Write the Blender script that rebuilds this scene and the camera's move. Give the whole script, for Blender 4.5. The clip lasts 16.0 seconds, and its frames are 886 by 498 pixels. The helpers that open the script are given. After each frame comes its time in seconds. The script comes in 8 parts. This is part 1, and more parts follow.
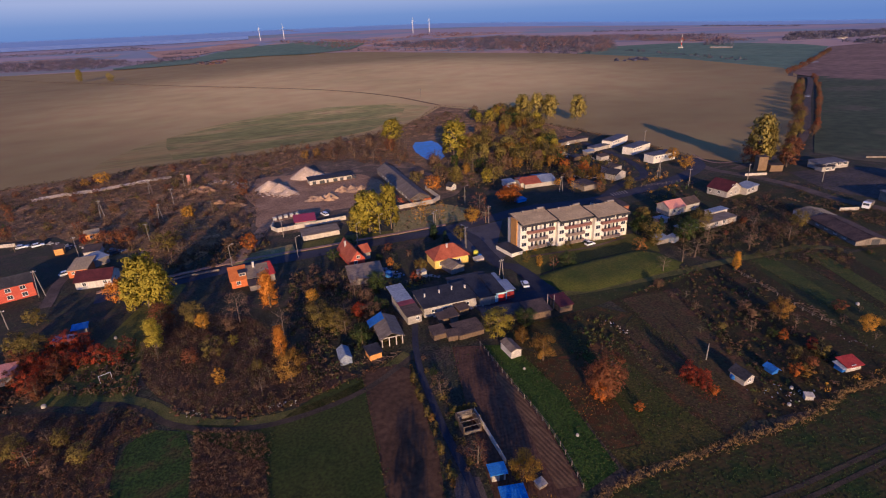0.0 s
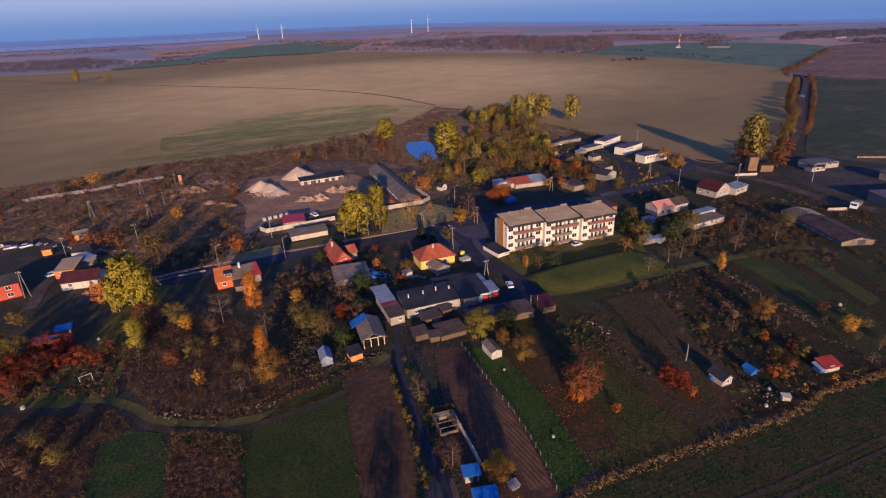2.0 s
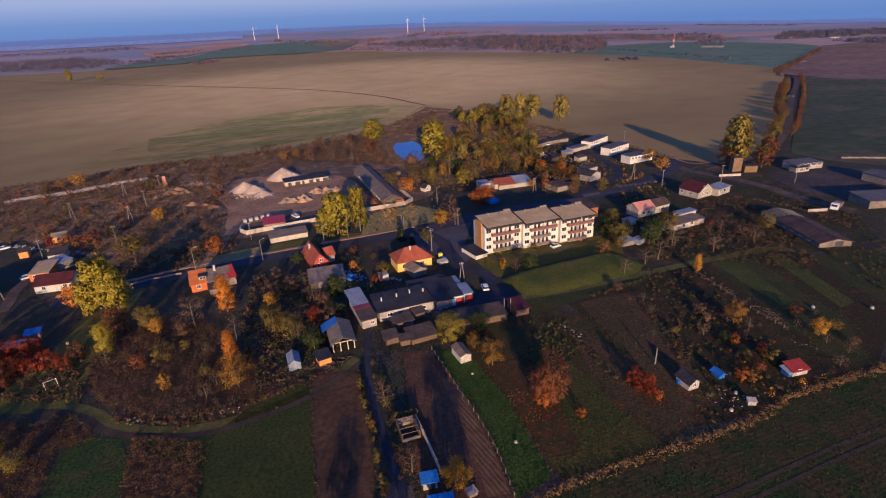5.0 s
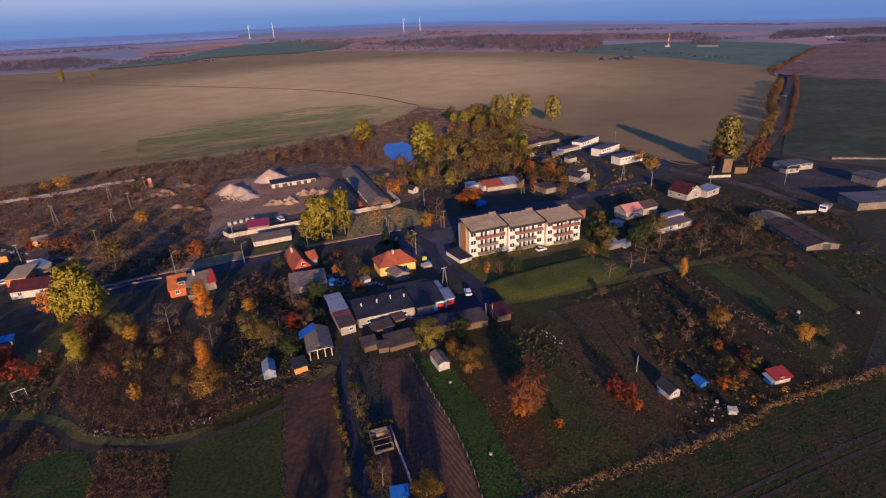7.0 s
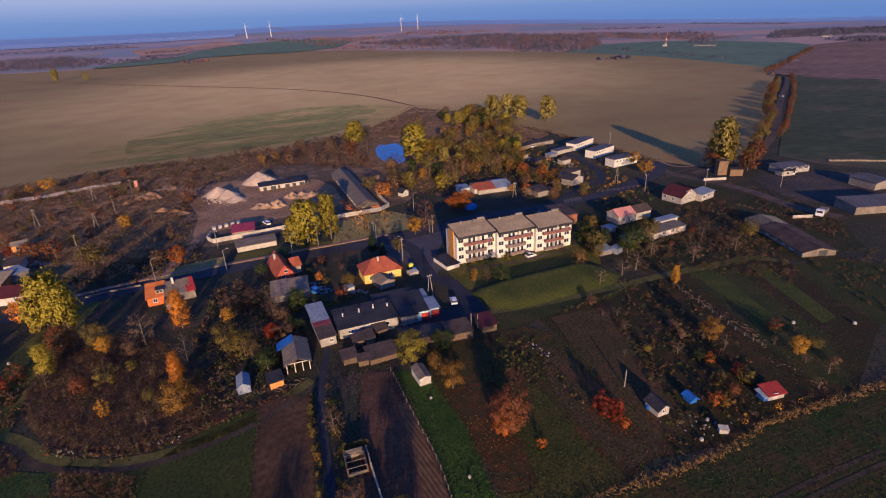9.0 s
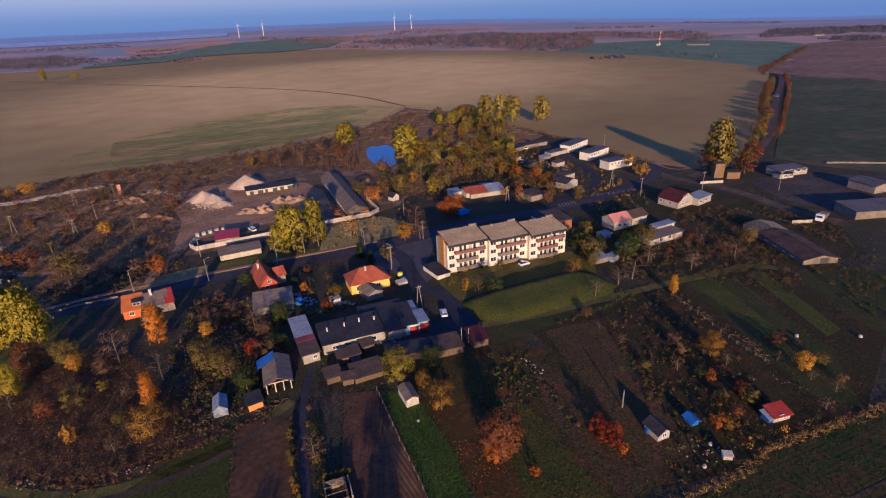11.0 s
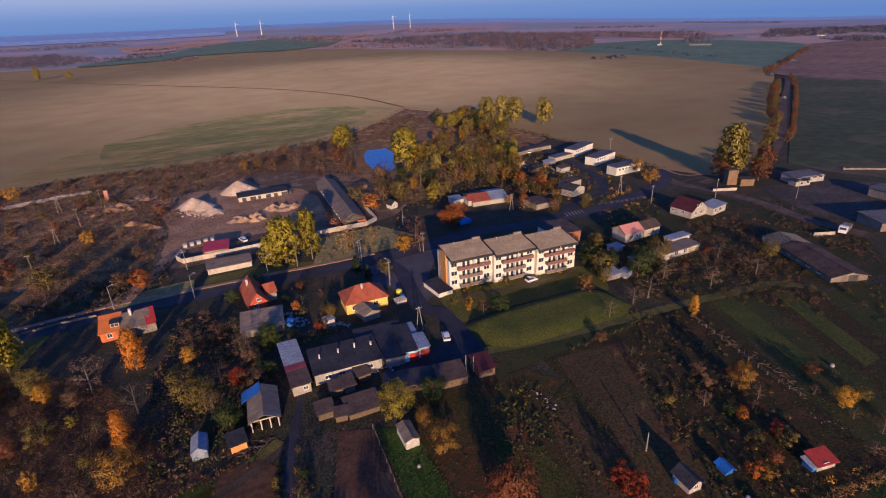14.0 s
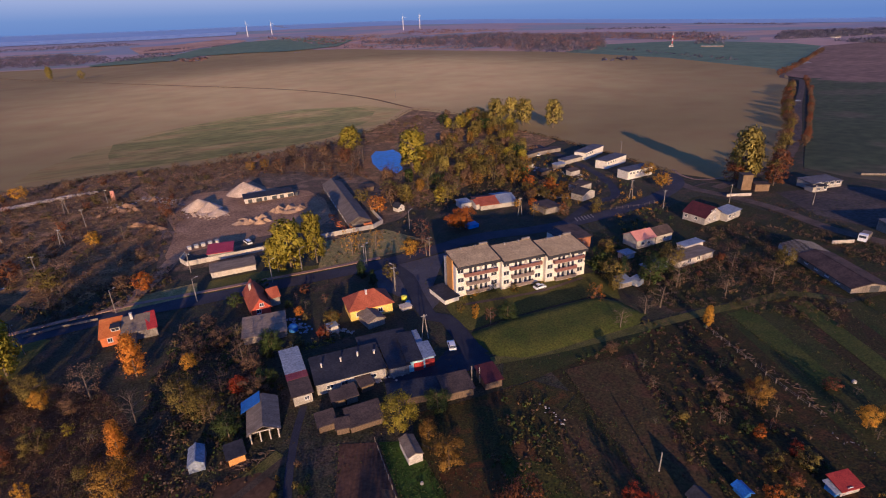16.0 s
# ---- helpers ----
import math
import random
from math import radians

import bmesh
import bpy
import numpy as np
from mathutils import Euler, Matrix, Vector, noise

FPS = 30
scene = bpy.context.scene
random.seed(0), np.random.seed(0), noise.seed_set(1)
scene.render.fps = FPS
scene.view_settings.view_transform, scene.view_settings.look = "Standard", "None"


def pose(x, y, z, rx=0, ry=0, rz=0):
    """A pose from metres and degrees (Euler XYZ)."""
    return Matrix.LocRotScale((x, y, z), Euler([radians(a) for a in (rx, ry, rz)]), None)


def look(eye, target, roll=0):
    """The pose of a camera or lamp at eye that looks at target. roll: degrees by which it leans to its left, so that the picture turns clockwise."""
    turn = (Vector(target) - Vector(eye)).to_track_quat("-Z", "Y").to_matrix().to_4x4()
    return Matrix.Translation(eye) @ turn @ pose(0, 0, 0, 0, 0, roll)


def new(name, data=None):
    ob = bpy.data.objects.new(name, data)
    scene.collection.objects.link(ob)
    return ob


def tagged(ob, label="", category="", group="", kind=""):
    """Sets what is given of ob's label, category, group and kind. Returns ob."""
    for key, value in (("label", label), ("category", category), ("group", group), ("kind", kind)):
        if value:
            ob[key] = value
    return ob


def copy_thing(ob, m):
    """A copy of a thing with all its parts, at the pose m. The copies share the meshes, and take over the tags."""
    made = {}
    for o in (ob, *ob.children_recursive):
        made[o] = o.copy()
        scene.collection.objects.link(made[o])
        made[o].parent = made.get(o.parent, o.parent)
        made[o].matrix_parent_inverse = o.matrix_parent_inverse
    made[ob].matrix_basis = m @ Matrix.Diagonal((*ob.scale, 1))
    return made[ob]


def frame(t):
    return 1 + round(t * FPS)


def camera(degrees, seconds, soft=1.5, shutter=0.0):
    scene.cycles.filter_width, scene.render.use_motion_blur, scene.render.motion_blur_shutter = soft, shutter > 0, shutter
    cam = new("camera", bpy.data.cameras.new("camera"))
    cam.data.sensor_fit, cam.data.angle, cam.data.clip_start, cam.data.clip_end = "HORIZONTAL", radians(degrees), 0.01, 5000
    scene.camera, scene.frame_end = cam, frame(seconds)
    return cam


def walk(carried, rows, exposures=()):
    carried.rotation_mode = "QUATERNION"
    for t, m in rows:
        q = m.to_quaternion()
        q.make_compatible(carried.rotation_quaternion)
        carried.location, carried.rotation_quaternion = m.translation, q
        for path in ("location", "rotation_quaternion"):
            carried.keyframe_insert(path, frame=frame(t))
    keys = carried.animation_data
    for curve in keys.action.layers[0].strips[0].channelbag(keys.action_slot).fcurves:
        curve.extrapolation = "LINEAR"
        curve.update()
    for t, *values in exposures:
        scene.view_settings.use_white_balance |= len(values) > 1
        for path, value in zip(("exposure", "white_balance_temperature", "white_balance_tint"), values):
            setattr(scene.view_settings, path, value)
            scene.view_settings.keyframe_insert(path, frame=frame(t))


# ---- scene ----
cam = camera(80.5, 16.0, soft=1.1)
METRES, EYE, TILT, LEAN, TURN = 44.4, 71.88, 0.9, -0.5, -19.9
ROWS = [
    (0.0, 0.0, 0.0, 0.0, -1.22, -24.34, 2.7),
    (0.5, 0.0224, -0.0002, 0.0002, -1.24, -24.35, 2.71),
    (1.0, 0.0462, -0.0005, 0.001, -1.24, -24.36, 2.71),
    (1.5, 0.071, -0.0003, 0.0009, -1.26, -24.35, 2.71),
    (2.0, 0.0975, 0.0009, 0.0007, -1.26, -24.37, 2.71),
    (2.5, 0.1238, 0.0004, 0.0011, -1.27, -24.37, 2.71),
    (3.0, 0.1504, 0.0002, 0.0018, -1.29, -24.38, 2.7),
    (3.5, 0.1764, 0.0012, 0.0022, -1.32, -24.39, 2.7),
    (4.0, 0.201, 0.0052, 0.0021, -1.37, -24.4, 2.69),
    (6.5, 0.32, 0.0645, 0.0034, -1.79, -24.5, 2.71),
    (7.0, 0.3463, 0.0822, 0.0044, -1.85, -24.52, 2.7),
    (7.5, 0.3708, 0.1032, 0.0047, -1.88, -24.54, 2.71),
    (8.0, 0.3941, 0.1292, 0.0054, -1.9, -24.57, 2.71),
    (8.5, 0.4159, 0.1583, 0.0055, -1.95, -24.6, 2.69),
    (9.0, 0.4348, 0.1911, 0.0054, -2.0, -24.61, 2.69),
    (11.5, 0.4732, 0.3764, 0.0081, -2.7, -24.76, 2.62),
    (12.0, 0.4723, 0.4168, 0.0071, -2.71, -24.76, 2.6),
    (12.5, 0.4707, 0.459, 0.0066, -2.7, -24.79, 2.59),
    (13.0, 0.4673, 0.5024, 0.0063, -2.71, -24.81, 2.56),
    (13.5, 0.4648, 0.5474, 0.0059, -2.72, -24.83, 2.56),
    (14.0, 0.4637, 0.5938, 0.0059, -2.73, -24.82, 2.55),
    (14.5, 0.4653, 0.6356, 0.0064, -2.68, -24.79, 2.54),
    (15.0, 0.4694, 0.6645, 0.0066, -2.39, -24.75, 2.51),
    (15.5, 0.4726, 0.6737, 0.0056, -2.1, -24.74, 2.48),
    (16.0, 0.4746, 0.6746, 0.0031, -1.74, -24.71, 2.44),
]
walk(cam, [(t, pose(0, 0, EYE, TILT, LEAN, TURN) @ pose(METRES * x, METRES * y, METRES * z, 90 + pitch, roll, yaw)) for t, x, y, z, yaw, pitch, roll in ROWS],
     exposures=[(0.0, 0.32, 4900, 15)])

# ---- light ----
SUN_EL, SUN_DIR = 11.8, 16.0    # degrees: the sun's height, and the way its shadows point, east of +y
world = bpy.data.worlds.new("sky_world")
scene.world = world
world.use_nodes = True
wn = world.node_tree
sky = wn.nodes.new("ShaderNodeTexSky")
sky.sky_type = "NISHITA"
sky.sun_disc = False
sky.sun_elevation = radians(SUN_EL)
sky.sun_rotation = radians(180.0 + SUN_DIR)
sky.altitude = 100
sky.air_density, sky.dust_density, sky.ozone_density = 1.0, 0.3, 5.0
wn.nodes["Background"].inputs["Strength"].default_value = 0.108
dusk = wn.nodes.new("ShaderNodeMix")       # the violet cast of an autumn evening sky
dusk.data_type, dusk.blend_type = "RGBA", "MULTIPLY"
dusk.inputs[0].default_value = 1.0
dusk.inputs[7].default_value = (1.03, 0.85, 1.02, 1)
wn.links.new(sky.outputs[0], dusk.inputs[6])
wn.links.new(dusk.outputs[2], wn.nodes["Background"].inputs["Color"])
sun_data = bpy.data.lights.new("sun", "SUN")
sun_data.energy, sun_data.angle, sun_data.color = 5.0, radians(0.6), (1.0, 0.585, 0.225)
sun = new("sun", sun_data)
sa, sh = radians(SUN_DIR), radians(SUN_EL)
sun.matrix_world = look((0, 0, 300), (300 * math.sin(sa), 300 * math.cos(sa), 300 - 300 * math.tan(sh)))

# ---- materials ----
MATS = {}


def mat(name, c1, c2, scale=1.0, rough=0.9, bump=0.0, fine=8.0, metal=0.0, spread=0.25, stretch=None, angle=0.0, third=None, random_hue=0.0, contrast=0.22):
    """A weathered surface: two colours mixed by broad noise, broken by fine grain; scale is metres of a broad patch."""
    m = bpy.data.materials.new(name)
    m.use_nodes = True
    nt = m.node_tree
    n, l = nt.nodes, nt.links
    b = n["Principled BSDF"]
    b.inputs["Roughness"].default_value = rough
    b.inputs["Metallic"].default_value = metal
    b.inputs["Specular IOR Level"].default_value = spread
    geo = n.new("ShaderNodeNewGeometry")
    mp = n.new("ShaderNodeMapping")
    mp.inputs["Rotation"].default_value = (0, 0, radians(angle))
    mp.inputs["Scale"].default_value = stretch or (1, 1, 1)
    l.new(geo.outputs["Position"], mp.inputs["Vector"])
    big = n.new("ShaderNodeTexNoise")
    big.inputs["Scale"].default_value = 1.0 / scale
    big.inputs["Detail"].default_value = 5
    big.inputs["Roughness"].default_value = 0.62
    small = n.new("ShaderNodeTexNoise")
    small.inputs["Scale"].default_value = fine / scale
    small.inputs["Detail"].default_value = 4
    for t in (big, small):
        l.new(mp.outputs[0], t.inputs["Vector"])
    ramp = n.new("ShaderNodeValToRGB")
    ramp.color_ramp.elements[0].position, ramp.color_ramp.elements[1].position = 0.36, 0.64
    ramp.color_ramp.elements[0].color = (*c1, 1)
    ramp.color_ramp.elements[1].color = (*c2, 1)
    if third:
        e = ramp.color_ramp.elements.new(0.5)
        e.color = (*third, 1)
    l.new(big.outputs["Fac"], ramp.inputs["Fac"])
    mix = n.new("ShaderNodeMix")
    mix.data_type, mix.blend_type = "RGBA", "OVERLAY"
    mix.inputs[0].default_value = 0.75
    l.new(ramp.outputs["Color"], mix.inputs[6])
    grain = n.new("ShaderNodeMapRange")
    grain.inputs[1].default_value, grain.inputs[2].default_value = 0.3, 0.7
    grain.inputs[3].default_value, grain.inputs[4].default_value = 0.5 - contrast, 0.5 + contrast
    l.new(small.outputs["Fac"], grain.inputs[0])
    l.new(grain.outputs[0], mix.inputs[7])
    last = mix.outputs[2]
    if random_hue:
        hs = n.new("ShaderNodeHueSaturation")
        info = n.new("ShaderNodeObjectInfo")
        rng = n.new("ShaderNodeMapRange")
        rng.inputs[3].default_value, rng.inputs[4].default_value = 1 - random_hue, 1 + random_hue
        l.new(info.outputs["Random"], rng.inputs[0])
        l.new(rng.outputs[0], hs.inputs["Value"])
        l.new(last, hs.inputs["Color"])
        last = hs.outputs["Color"]
    l.new(last, b.inputs["Base Color"])
    if bump:
        bp = n.new("ShaderNodeBump")
        bp.inputs["Strength"].default_value = 0.9
        bp.inputs["Distance"].default_value = bump
        l.new(small.outputs["Fac"], bp.inputs["Height"])
        l.new(bp.outputs[0], b.inputs["Normal"])
    MATS[name] = m
    return m


def rows_mat(name, c1, c2, period, angle, depth=0.08, patch=6.0):
    """Tilled or drilled land: parallel rows at an angle, broken by patches."""
    m = mat(name, c1, c2, scale=patch, rough=0.95, fine=9)
    nt = m.node_tree
    n, l = nt.nodes, nt.links
    geo = n.new("ShaderNodeNewGeometry")
    mp = n.new("ShaderNodeMapping")
    mp.inputs["Rotation"].default_value = (0, 0, radians(angle))
    l.new(geo.outputs["Position"], mp.inputs["Vector"])
    wv = n.new("ShaderNodeTexWave")
    wv.inputs["Scale"].default_value = 0.314 / period
    wv.inputs["Distortion"].default_value = 1.6
    wv.inputs["Detail"].default_value = 3
    wv.inputs["Detail Scale"].default_value = 2.0
    l.new(mp.outputs[0], wv.inputs["Vector"])
    bp = n.new("ShaderNodeBump")
    bp.inputs["Distance"].default_value = depth
    bp.inputs["Strength"].default_value = 1.0
    l.new(wv.outputs["Fac"], bp.inputs["Height"])
    l.new(bp.outputs[0], n["Principled BSDF"].inputs["Normal"])
    return m


def leaf_mat(name, c1, c2, dark):
    """Foliage: every leaf takes its own tone between two colours; light passes through."""
    m = bpy.data.materials.new(name)
    m.use_nodes = True
    n, l = m.node_tree.nodes, m.node_tree.links
    b = n["Principled BSDF"]
    b.inputs["Roughness"].default_value = 0.7
    b.inputs["Specular IOR Level"].default_value = 0.2
    geo = n.new("ShaderNodeNewGeometry")
    ramp = n.new("ShaderNodeValToRGB")
    ramp.color_ramp.elements[0].color = (*(0.5 * a + 0.5 * b for a, b in zip(dark, c1)), 1)
    ramp.color_ramp.elements[1].color = (*c2, 1)
    e = ramp.color_ramp.elements.new(0.45)
    e.color = (*c1, 1)
    l.new(geo.outputs["Random Per Island"], ramp.inputs["Fac"])
    hs = n.new("ShaderNodeHueSaturation")
    info = n.new("ShaderNodeObjectInfo")
    rng = n.new("ShaderNodeMapRange")
    rng.inputs[3].default_value, rng.inputs[4].default_value = 0.8, 1.2
    l.new(info.outputs["Random"], rng.inputs[0])
    l.new(rng.outputs[0], hs.inputs["Value"])
    l.new(ramp.outputs["Color"], hs.inputs["Color"])
    l.new(hs.outputs["Color"], b.inputs["Base Color"])
    tr = n.new("ShaderNodeBsdfTranslucent")
    l.new(hs.outputs["Color"], tr.inputs["Color"])
    mx = n.new("ShaderNodeMixShader")
    mx.inputs[0].default_value = 0.2
    l.new(b.outputs[0], mx.inputs[1])
    l.new(tr.outputs[0], mx.inputs[2])
    l.new(mx.outputs[0], n["Material Output"].inputs["Surface"])
    MATS[name] = m
    return m


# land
# blue raised in the rough grass colour so its shade turns indigo
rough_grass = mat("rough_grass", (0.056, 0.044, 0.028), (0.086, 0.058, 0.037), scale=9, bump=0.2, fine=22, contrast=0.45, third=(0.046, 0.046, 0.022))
scrub_soil = mat("scrub_soil", (0.30, 0.152, 0.058), (0.44, 0.235, 0.094), scale=10, bump=0.1, fine=16, contrast=0.45, third=(0.165, 0.10, 0.038))
lawn = mat("lawn", (0.085, 0.088, 0.014), (0.14, 0.12, 0.024), contrast=0.34, scale=7, bump=0.1, fine=18)
meadow = mat("meadow", (0.045, 0.061, 0.008), (0.084, 0.082, 0.013), contrast=0.3, scale=6, bump=0.06, fine=14)
green_field = mat("green_field", (0.030, 0.044, 0.005), (0.054, 0.058, 0.009), contrast=0.3, scale=14, bump=0.05, fine=26)
garden_green = mat("garden_green", (0.034, 0.070, 0.006), (0.062, 0.098, 0.010), contrast=0.34, scale=4, bump=0.12, fine=9)
garden_grass = mat("garden_grass", (0.066, 0.040, 0.009), (0.105, 0.045, 0.012), contrast=0.4, scale=6, bump=0.1, fine=16, third=(0.046, 0.042, 0.008))
orange_grass = mat("orange_grass", (0.090, 0.036, 0.010), (0.128, 0.046, 0.012), scale=4, bump=0.1, fine=16, third=(0.06, 0.042, 0.012))
tilled = rows_mat("tilled_soil", (0.085, 0.043, 0.025), (0.135, 0.066, 0.038), 0.7, 20, 0.06)
dark_soil = rows_mat("dark_soil", (0.076, 0.040, 0.020), (0.12, 0.062, 0.031), 1.2, 20, 0.03, 9)
big_field = mat("big_field_stubble", (0.62, 0.425, 0.155), (0.745, 0.505, 0.195), scale=260, bump=0.0, fine=7, contrast=0.08, third=(0.70, 0.475, 0.18))
green_stubble = mat("green_stubble", (0.36, 0.325, 0.085), (0.70, 0.47, 0.16), scale=26, fine=7, contrast=0.2, third=(0.42, 0.355, 0.095), stretch=(0.35, 1.0, 1), angle=20)
# far crops made paler and bluer: distance haze put into the base colour
far_green = mat("far_wheat_hazed", (0.11, 0.17, 0.11), (0.145, 0.20, 0.125), scale=120, fine=6, contrast=0.12)
far_brown = mat("far_plough_hazed", (0.37, 0.22, 0.17), (0.50, 0.30, 0.22), scale=160, fine=6, contrast=0.14)
drilled = rows_mat("drilled_field", (0.024, 0.044, 0.007), (0.072, 0.042, 0.015), 0.9, 91, 0.012, 5)
# asphalt for shaded places: the shade's blue put into its colour
asphalt = mat("asphalt", (0.028, 0.028, 0.042), (0.046, 0.045, 0.058), scale=6, bump=0.01, fine=30, rough=0.85)
dirt_road = mat("dirt_track", (0.085, 0.06, 0.046), (0.15, 0.105, 0.08), scale=4, bump=0.05, fine=16)
yard_dust = mat("yard_dust", (0.27, 0.15, 0.075), (0.43, 0.25, 0.13), scale=10, bump=0.1, fine=14, contrast=0.3)
paving = mat("paving", (0.30, 0.18, 0.13), (0.38, 0.24, 0.17), scale=3, fine=12)
gravel_pile = mat("gravel", (0.46, 0.345, 0.25), (0.62, 0.48, 0.36), scale=4, bump=0.2, fine=12)
rubble = mat("rubble", (0.30, 0.245, 0.215), (0.48, 0.40, 0.35), scale=2, bump=0.1, fine=8, random_hue=0.3)
# pond: the sky's blue reflection is given as base colour
water = mat("pond_sky_blue", (0.012, 0.14, 0.50), (0.016, 0.16, 0.58), scale=20, rough=0.3, spread=0.3)
# lake: haze and sky reflection put into the base colour
lake = mat("lake_water_hazed", (0.32, 0.42, 0.66), (0.34, 0.44, 0.68), scale=300, rough=0.6, spread=0.2)
# buildings
cream = mat("cream_render", (0.66, 0.61, 0.52), (0.77, 0.72, 0.63), scale=3, fine=10, bump=0.01)
white_wall = mat("white_render", (0.46, 0.42, 0.37), (0.60, 0.56, 0.50), scale=2.5, fine=10, bump=0.01)
yellow_wall = mat("yellow_render", (0.75, 0.50, 0.10), (0.82, 0.58, 0.14), scale=3, fine=10)
ochre = mat("ochre_panel", (0.46, 0.22, 0.06), (0.54, 0.28, 0.08), scale=2, fine=10)
grey_wall = mat("grey_render", (0.20, 0.17, 0.15), (0.30, 0.26, 0.225), scale=3, fine=9, bump=0.01)
brick = mat("orange_brick", (0.48, 0.13, 0.038), (0.58, 0.185, 0.055), scale=2, fine=14, bump=0.01)
dull_brick = mat("dull_orange_brick", (0.27, 0.105, 0.055), (0.36, 0.15, 0.08), scale=2, fine=14, bump=0.01)
red_brick = mat("red_brick", (0.42, 0.075, 0.045), (0.52, 0.11, 0.06), scale=2, fine=14, bump=0.01)
red_roof = mat("red_roof_tiles", (0.28, 0.068, 0.034), (0.38, 0.105, 0.052), scale=2.5, fine=12, bump=0.03, rough=0.75)
orange_roof = mat("orange_roof_tiles", (0.55, 0.15, 0.03), (0.64, 0.205, 0.045), scale=2.5, fine=12, bump=0.03, rough=0.75)
maroon_roof = mat("maroon_roof", (0.055, 0.014, 0.018), (0.088, 0.022, 0.025), scale=3, fine=12, bump=0.02, rough=0.7)
crimson_roof = mat("crimson_sheet", (0.34, 0.03, 0.05), (0.42, 0.045, 0.06), scale=3, fine=10, rough=0.5)
faded_crimson = mat("faded_crimson_sheet", (0.16, 0.035, 0.045), (0.23, 0.06, 0.065), scale=2, fine=9, rough=0.6)
pink_roof = mat("faded_pink_sheet", (0.52, 0.22, 0.18), (0.60, 0.28, 0.22), scale=2, fine=10, rough=0.6)
grey_roof = mat("weathered_grey_roof", (0.16, 0.125, 0.095), (0.245, 0.195, 0.15), scale=3, fine=9, bump=0.02, stretch=(1, 2.5, 1))
tan_roof = mat("tan_felt_roof", (0.40, 0.295, 0.165), (0.52, 0.385, 0.215), scale=4, fine=10, bump=0.01)
dark_roof = mat("bitumen_roof", (0.026, 0.026, 0.034), (0.050, 0.047, 0.055), scale=4, fine=9, bump=0.01, rough=0.8)
brown_roof = mat("brown_roof", (0.060, 0.044, 0.040), (0.105, 0.074, 0.062), scale=3, fine=9, bump=0.02)
blue_sheet = mat("blue_grey_sheet", (0.20, 0.23, 0.29), (0.28, 0.31, 0.37), scale=4, fine=9, rough=0.55)
blue_tarp = mat("blue_tarpaulin", (0.03, 0.12, 0.40), (0.045, 0.165, 0.52), scale=1.5, fine=7, rough=0.5, bump=0.03)
bright_blue = mat("bright_blue_sheet", (0.045, 0.20, 0.56), (0.065, 0.25, 0.62), scale=2, fine=8, rough=0.5)
red_paint = mat("red_paint", (0.38, 0.035, 0.03), (0.46, 0.05, 0.04), scale=2, fine=8, rough=0.5)
cyan_paint = mat("pale_cyan_paint", (0.42, 0.66, 0.72), (0.5, 0.72, 0.76), scale=2, fine=8, rough=0.6)
concrete = mat("concrete", (0.42, 0.37, 0.32), (0.55, 0.49, 0.42), scale=2, fine=9, bump=0.01, random_hue=0.08)
pale_concrete = mat("pale_concrete", (0.44, 0.39, 0.33), (0.56, 0.50, 0.43), scale=2, fine=9, random_hue=0.08)
window_frame_mat = mat("window_frame_white", (0.7, 0.68, 0.66), (0.78, 0.76, 0.74), scale=1, rough=0.5)
glass = mat("window_glass", (0.03, 0.035, 0.05), (0.045, 0.05, 0.07), scale=2, rough=0.12, spread=0.6)
wood = mat("weathered_timber", (0.11, 0.075, 0.05), (0.18, 0.125, 0.08), scale=0.8, fine=8, stretch=(6, 1, 1))
orange_wood = mat("orange_stained_timber", (0.62, 0.27, 0.06), (0.70, 0.34, 0.09), scale=1, fine=8)
balcony_red = mat("balcony_red", (0.17, 0.078, 0.066), (0.235, 0.11, 0.09), scale=1.5, fine=9)
balcony_grey = mat("balcony_grey", (0.155, 0.115, 0.105), (0.23, 0.175, 0.15), scale=1.5, fine=9)
metal = mat("galvanised_metal", (0.35, 0.34, 0.34), (0.45, 0.44, 0.43), scale=1, rough=0.5, metal=0.3)
dark_metal = mat("dark_metal", (0.05, 0.05, 0.055), (0.08, 0.08, 0.085), scale=1, rough=0.5)
car_white = mat("car_white", (0.78, 0.78, 0.78), (0.82, 0.82, 0.82), scale=3, rough=0.25, spread=0.5)
rubber = mat("tyre_rubber", (0.02, 0.02, 0.02), (0.035, 0.035, 0.035), scale=0.5)
plastic_white = mat("white_plastic", (0.60, 0.59, 0.57), (0.68, 0.67, 0.66), scale=1, rough=0.4)
yellow_paint = mat("yellow_paint", (0.75, 0.68, 0.04), (0.8, 0.74, 0.06), scale=1, rough=0.5)
# plants
bark = mat("bark", (0.10, 0.07, 0.05), (0.17, 0.125, 0.09), scale=0.6, bump=0.03, fine=6)
pale_bark = mat("pale_bark", (0.13, 0.095, 0.065), (0.20, 0.15, 0.105), scale=0.8, bump=0.02, fine=6)
leaf_gold = leaf_mat("leaf_gold", (0.56, 0.285, 0.018), (0.74, 0.41, 0.03), (0.25, 0.13, 0.015))
leaf_orange = leaf_mat("leaf_orange", (0.66, 0.245, 0.018), (0.80, 0.345, 0.027), (0.32, 0.11, 0.012))
leaf_amber = leaf_mat("leaf_amber", (0.52, 0.15, 0.015), (0.64, 0.22, 0.02), (0.22, 0.07, 0.01))
leaf_red = leaf_mat("leaf_red", (0.32, 0.05, 0.018), (0.44, 0.09, 0.022), (0.13, 0.026, 0.012))
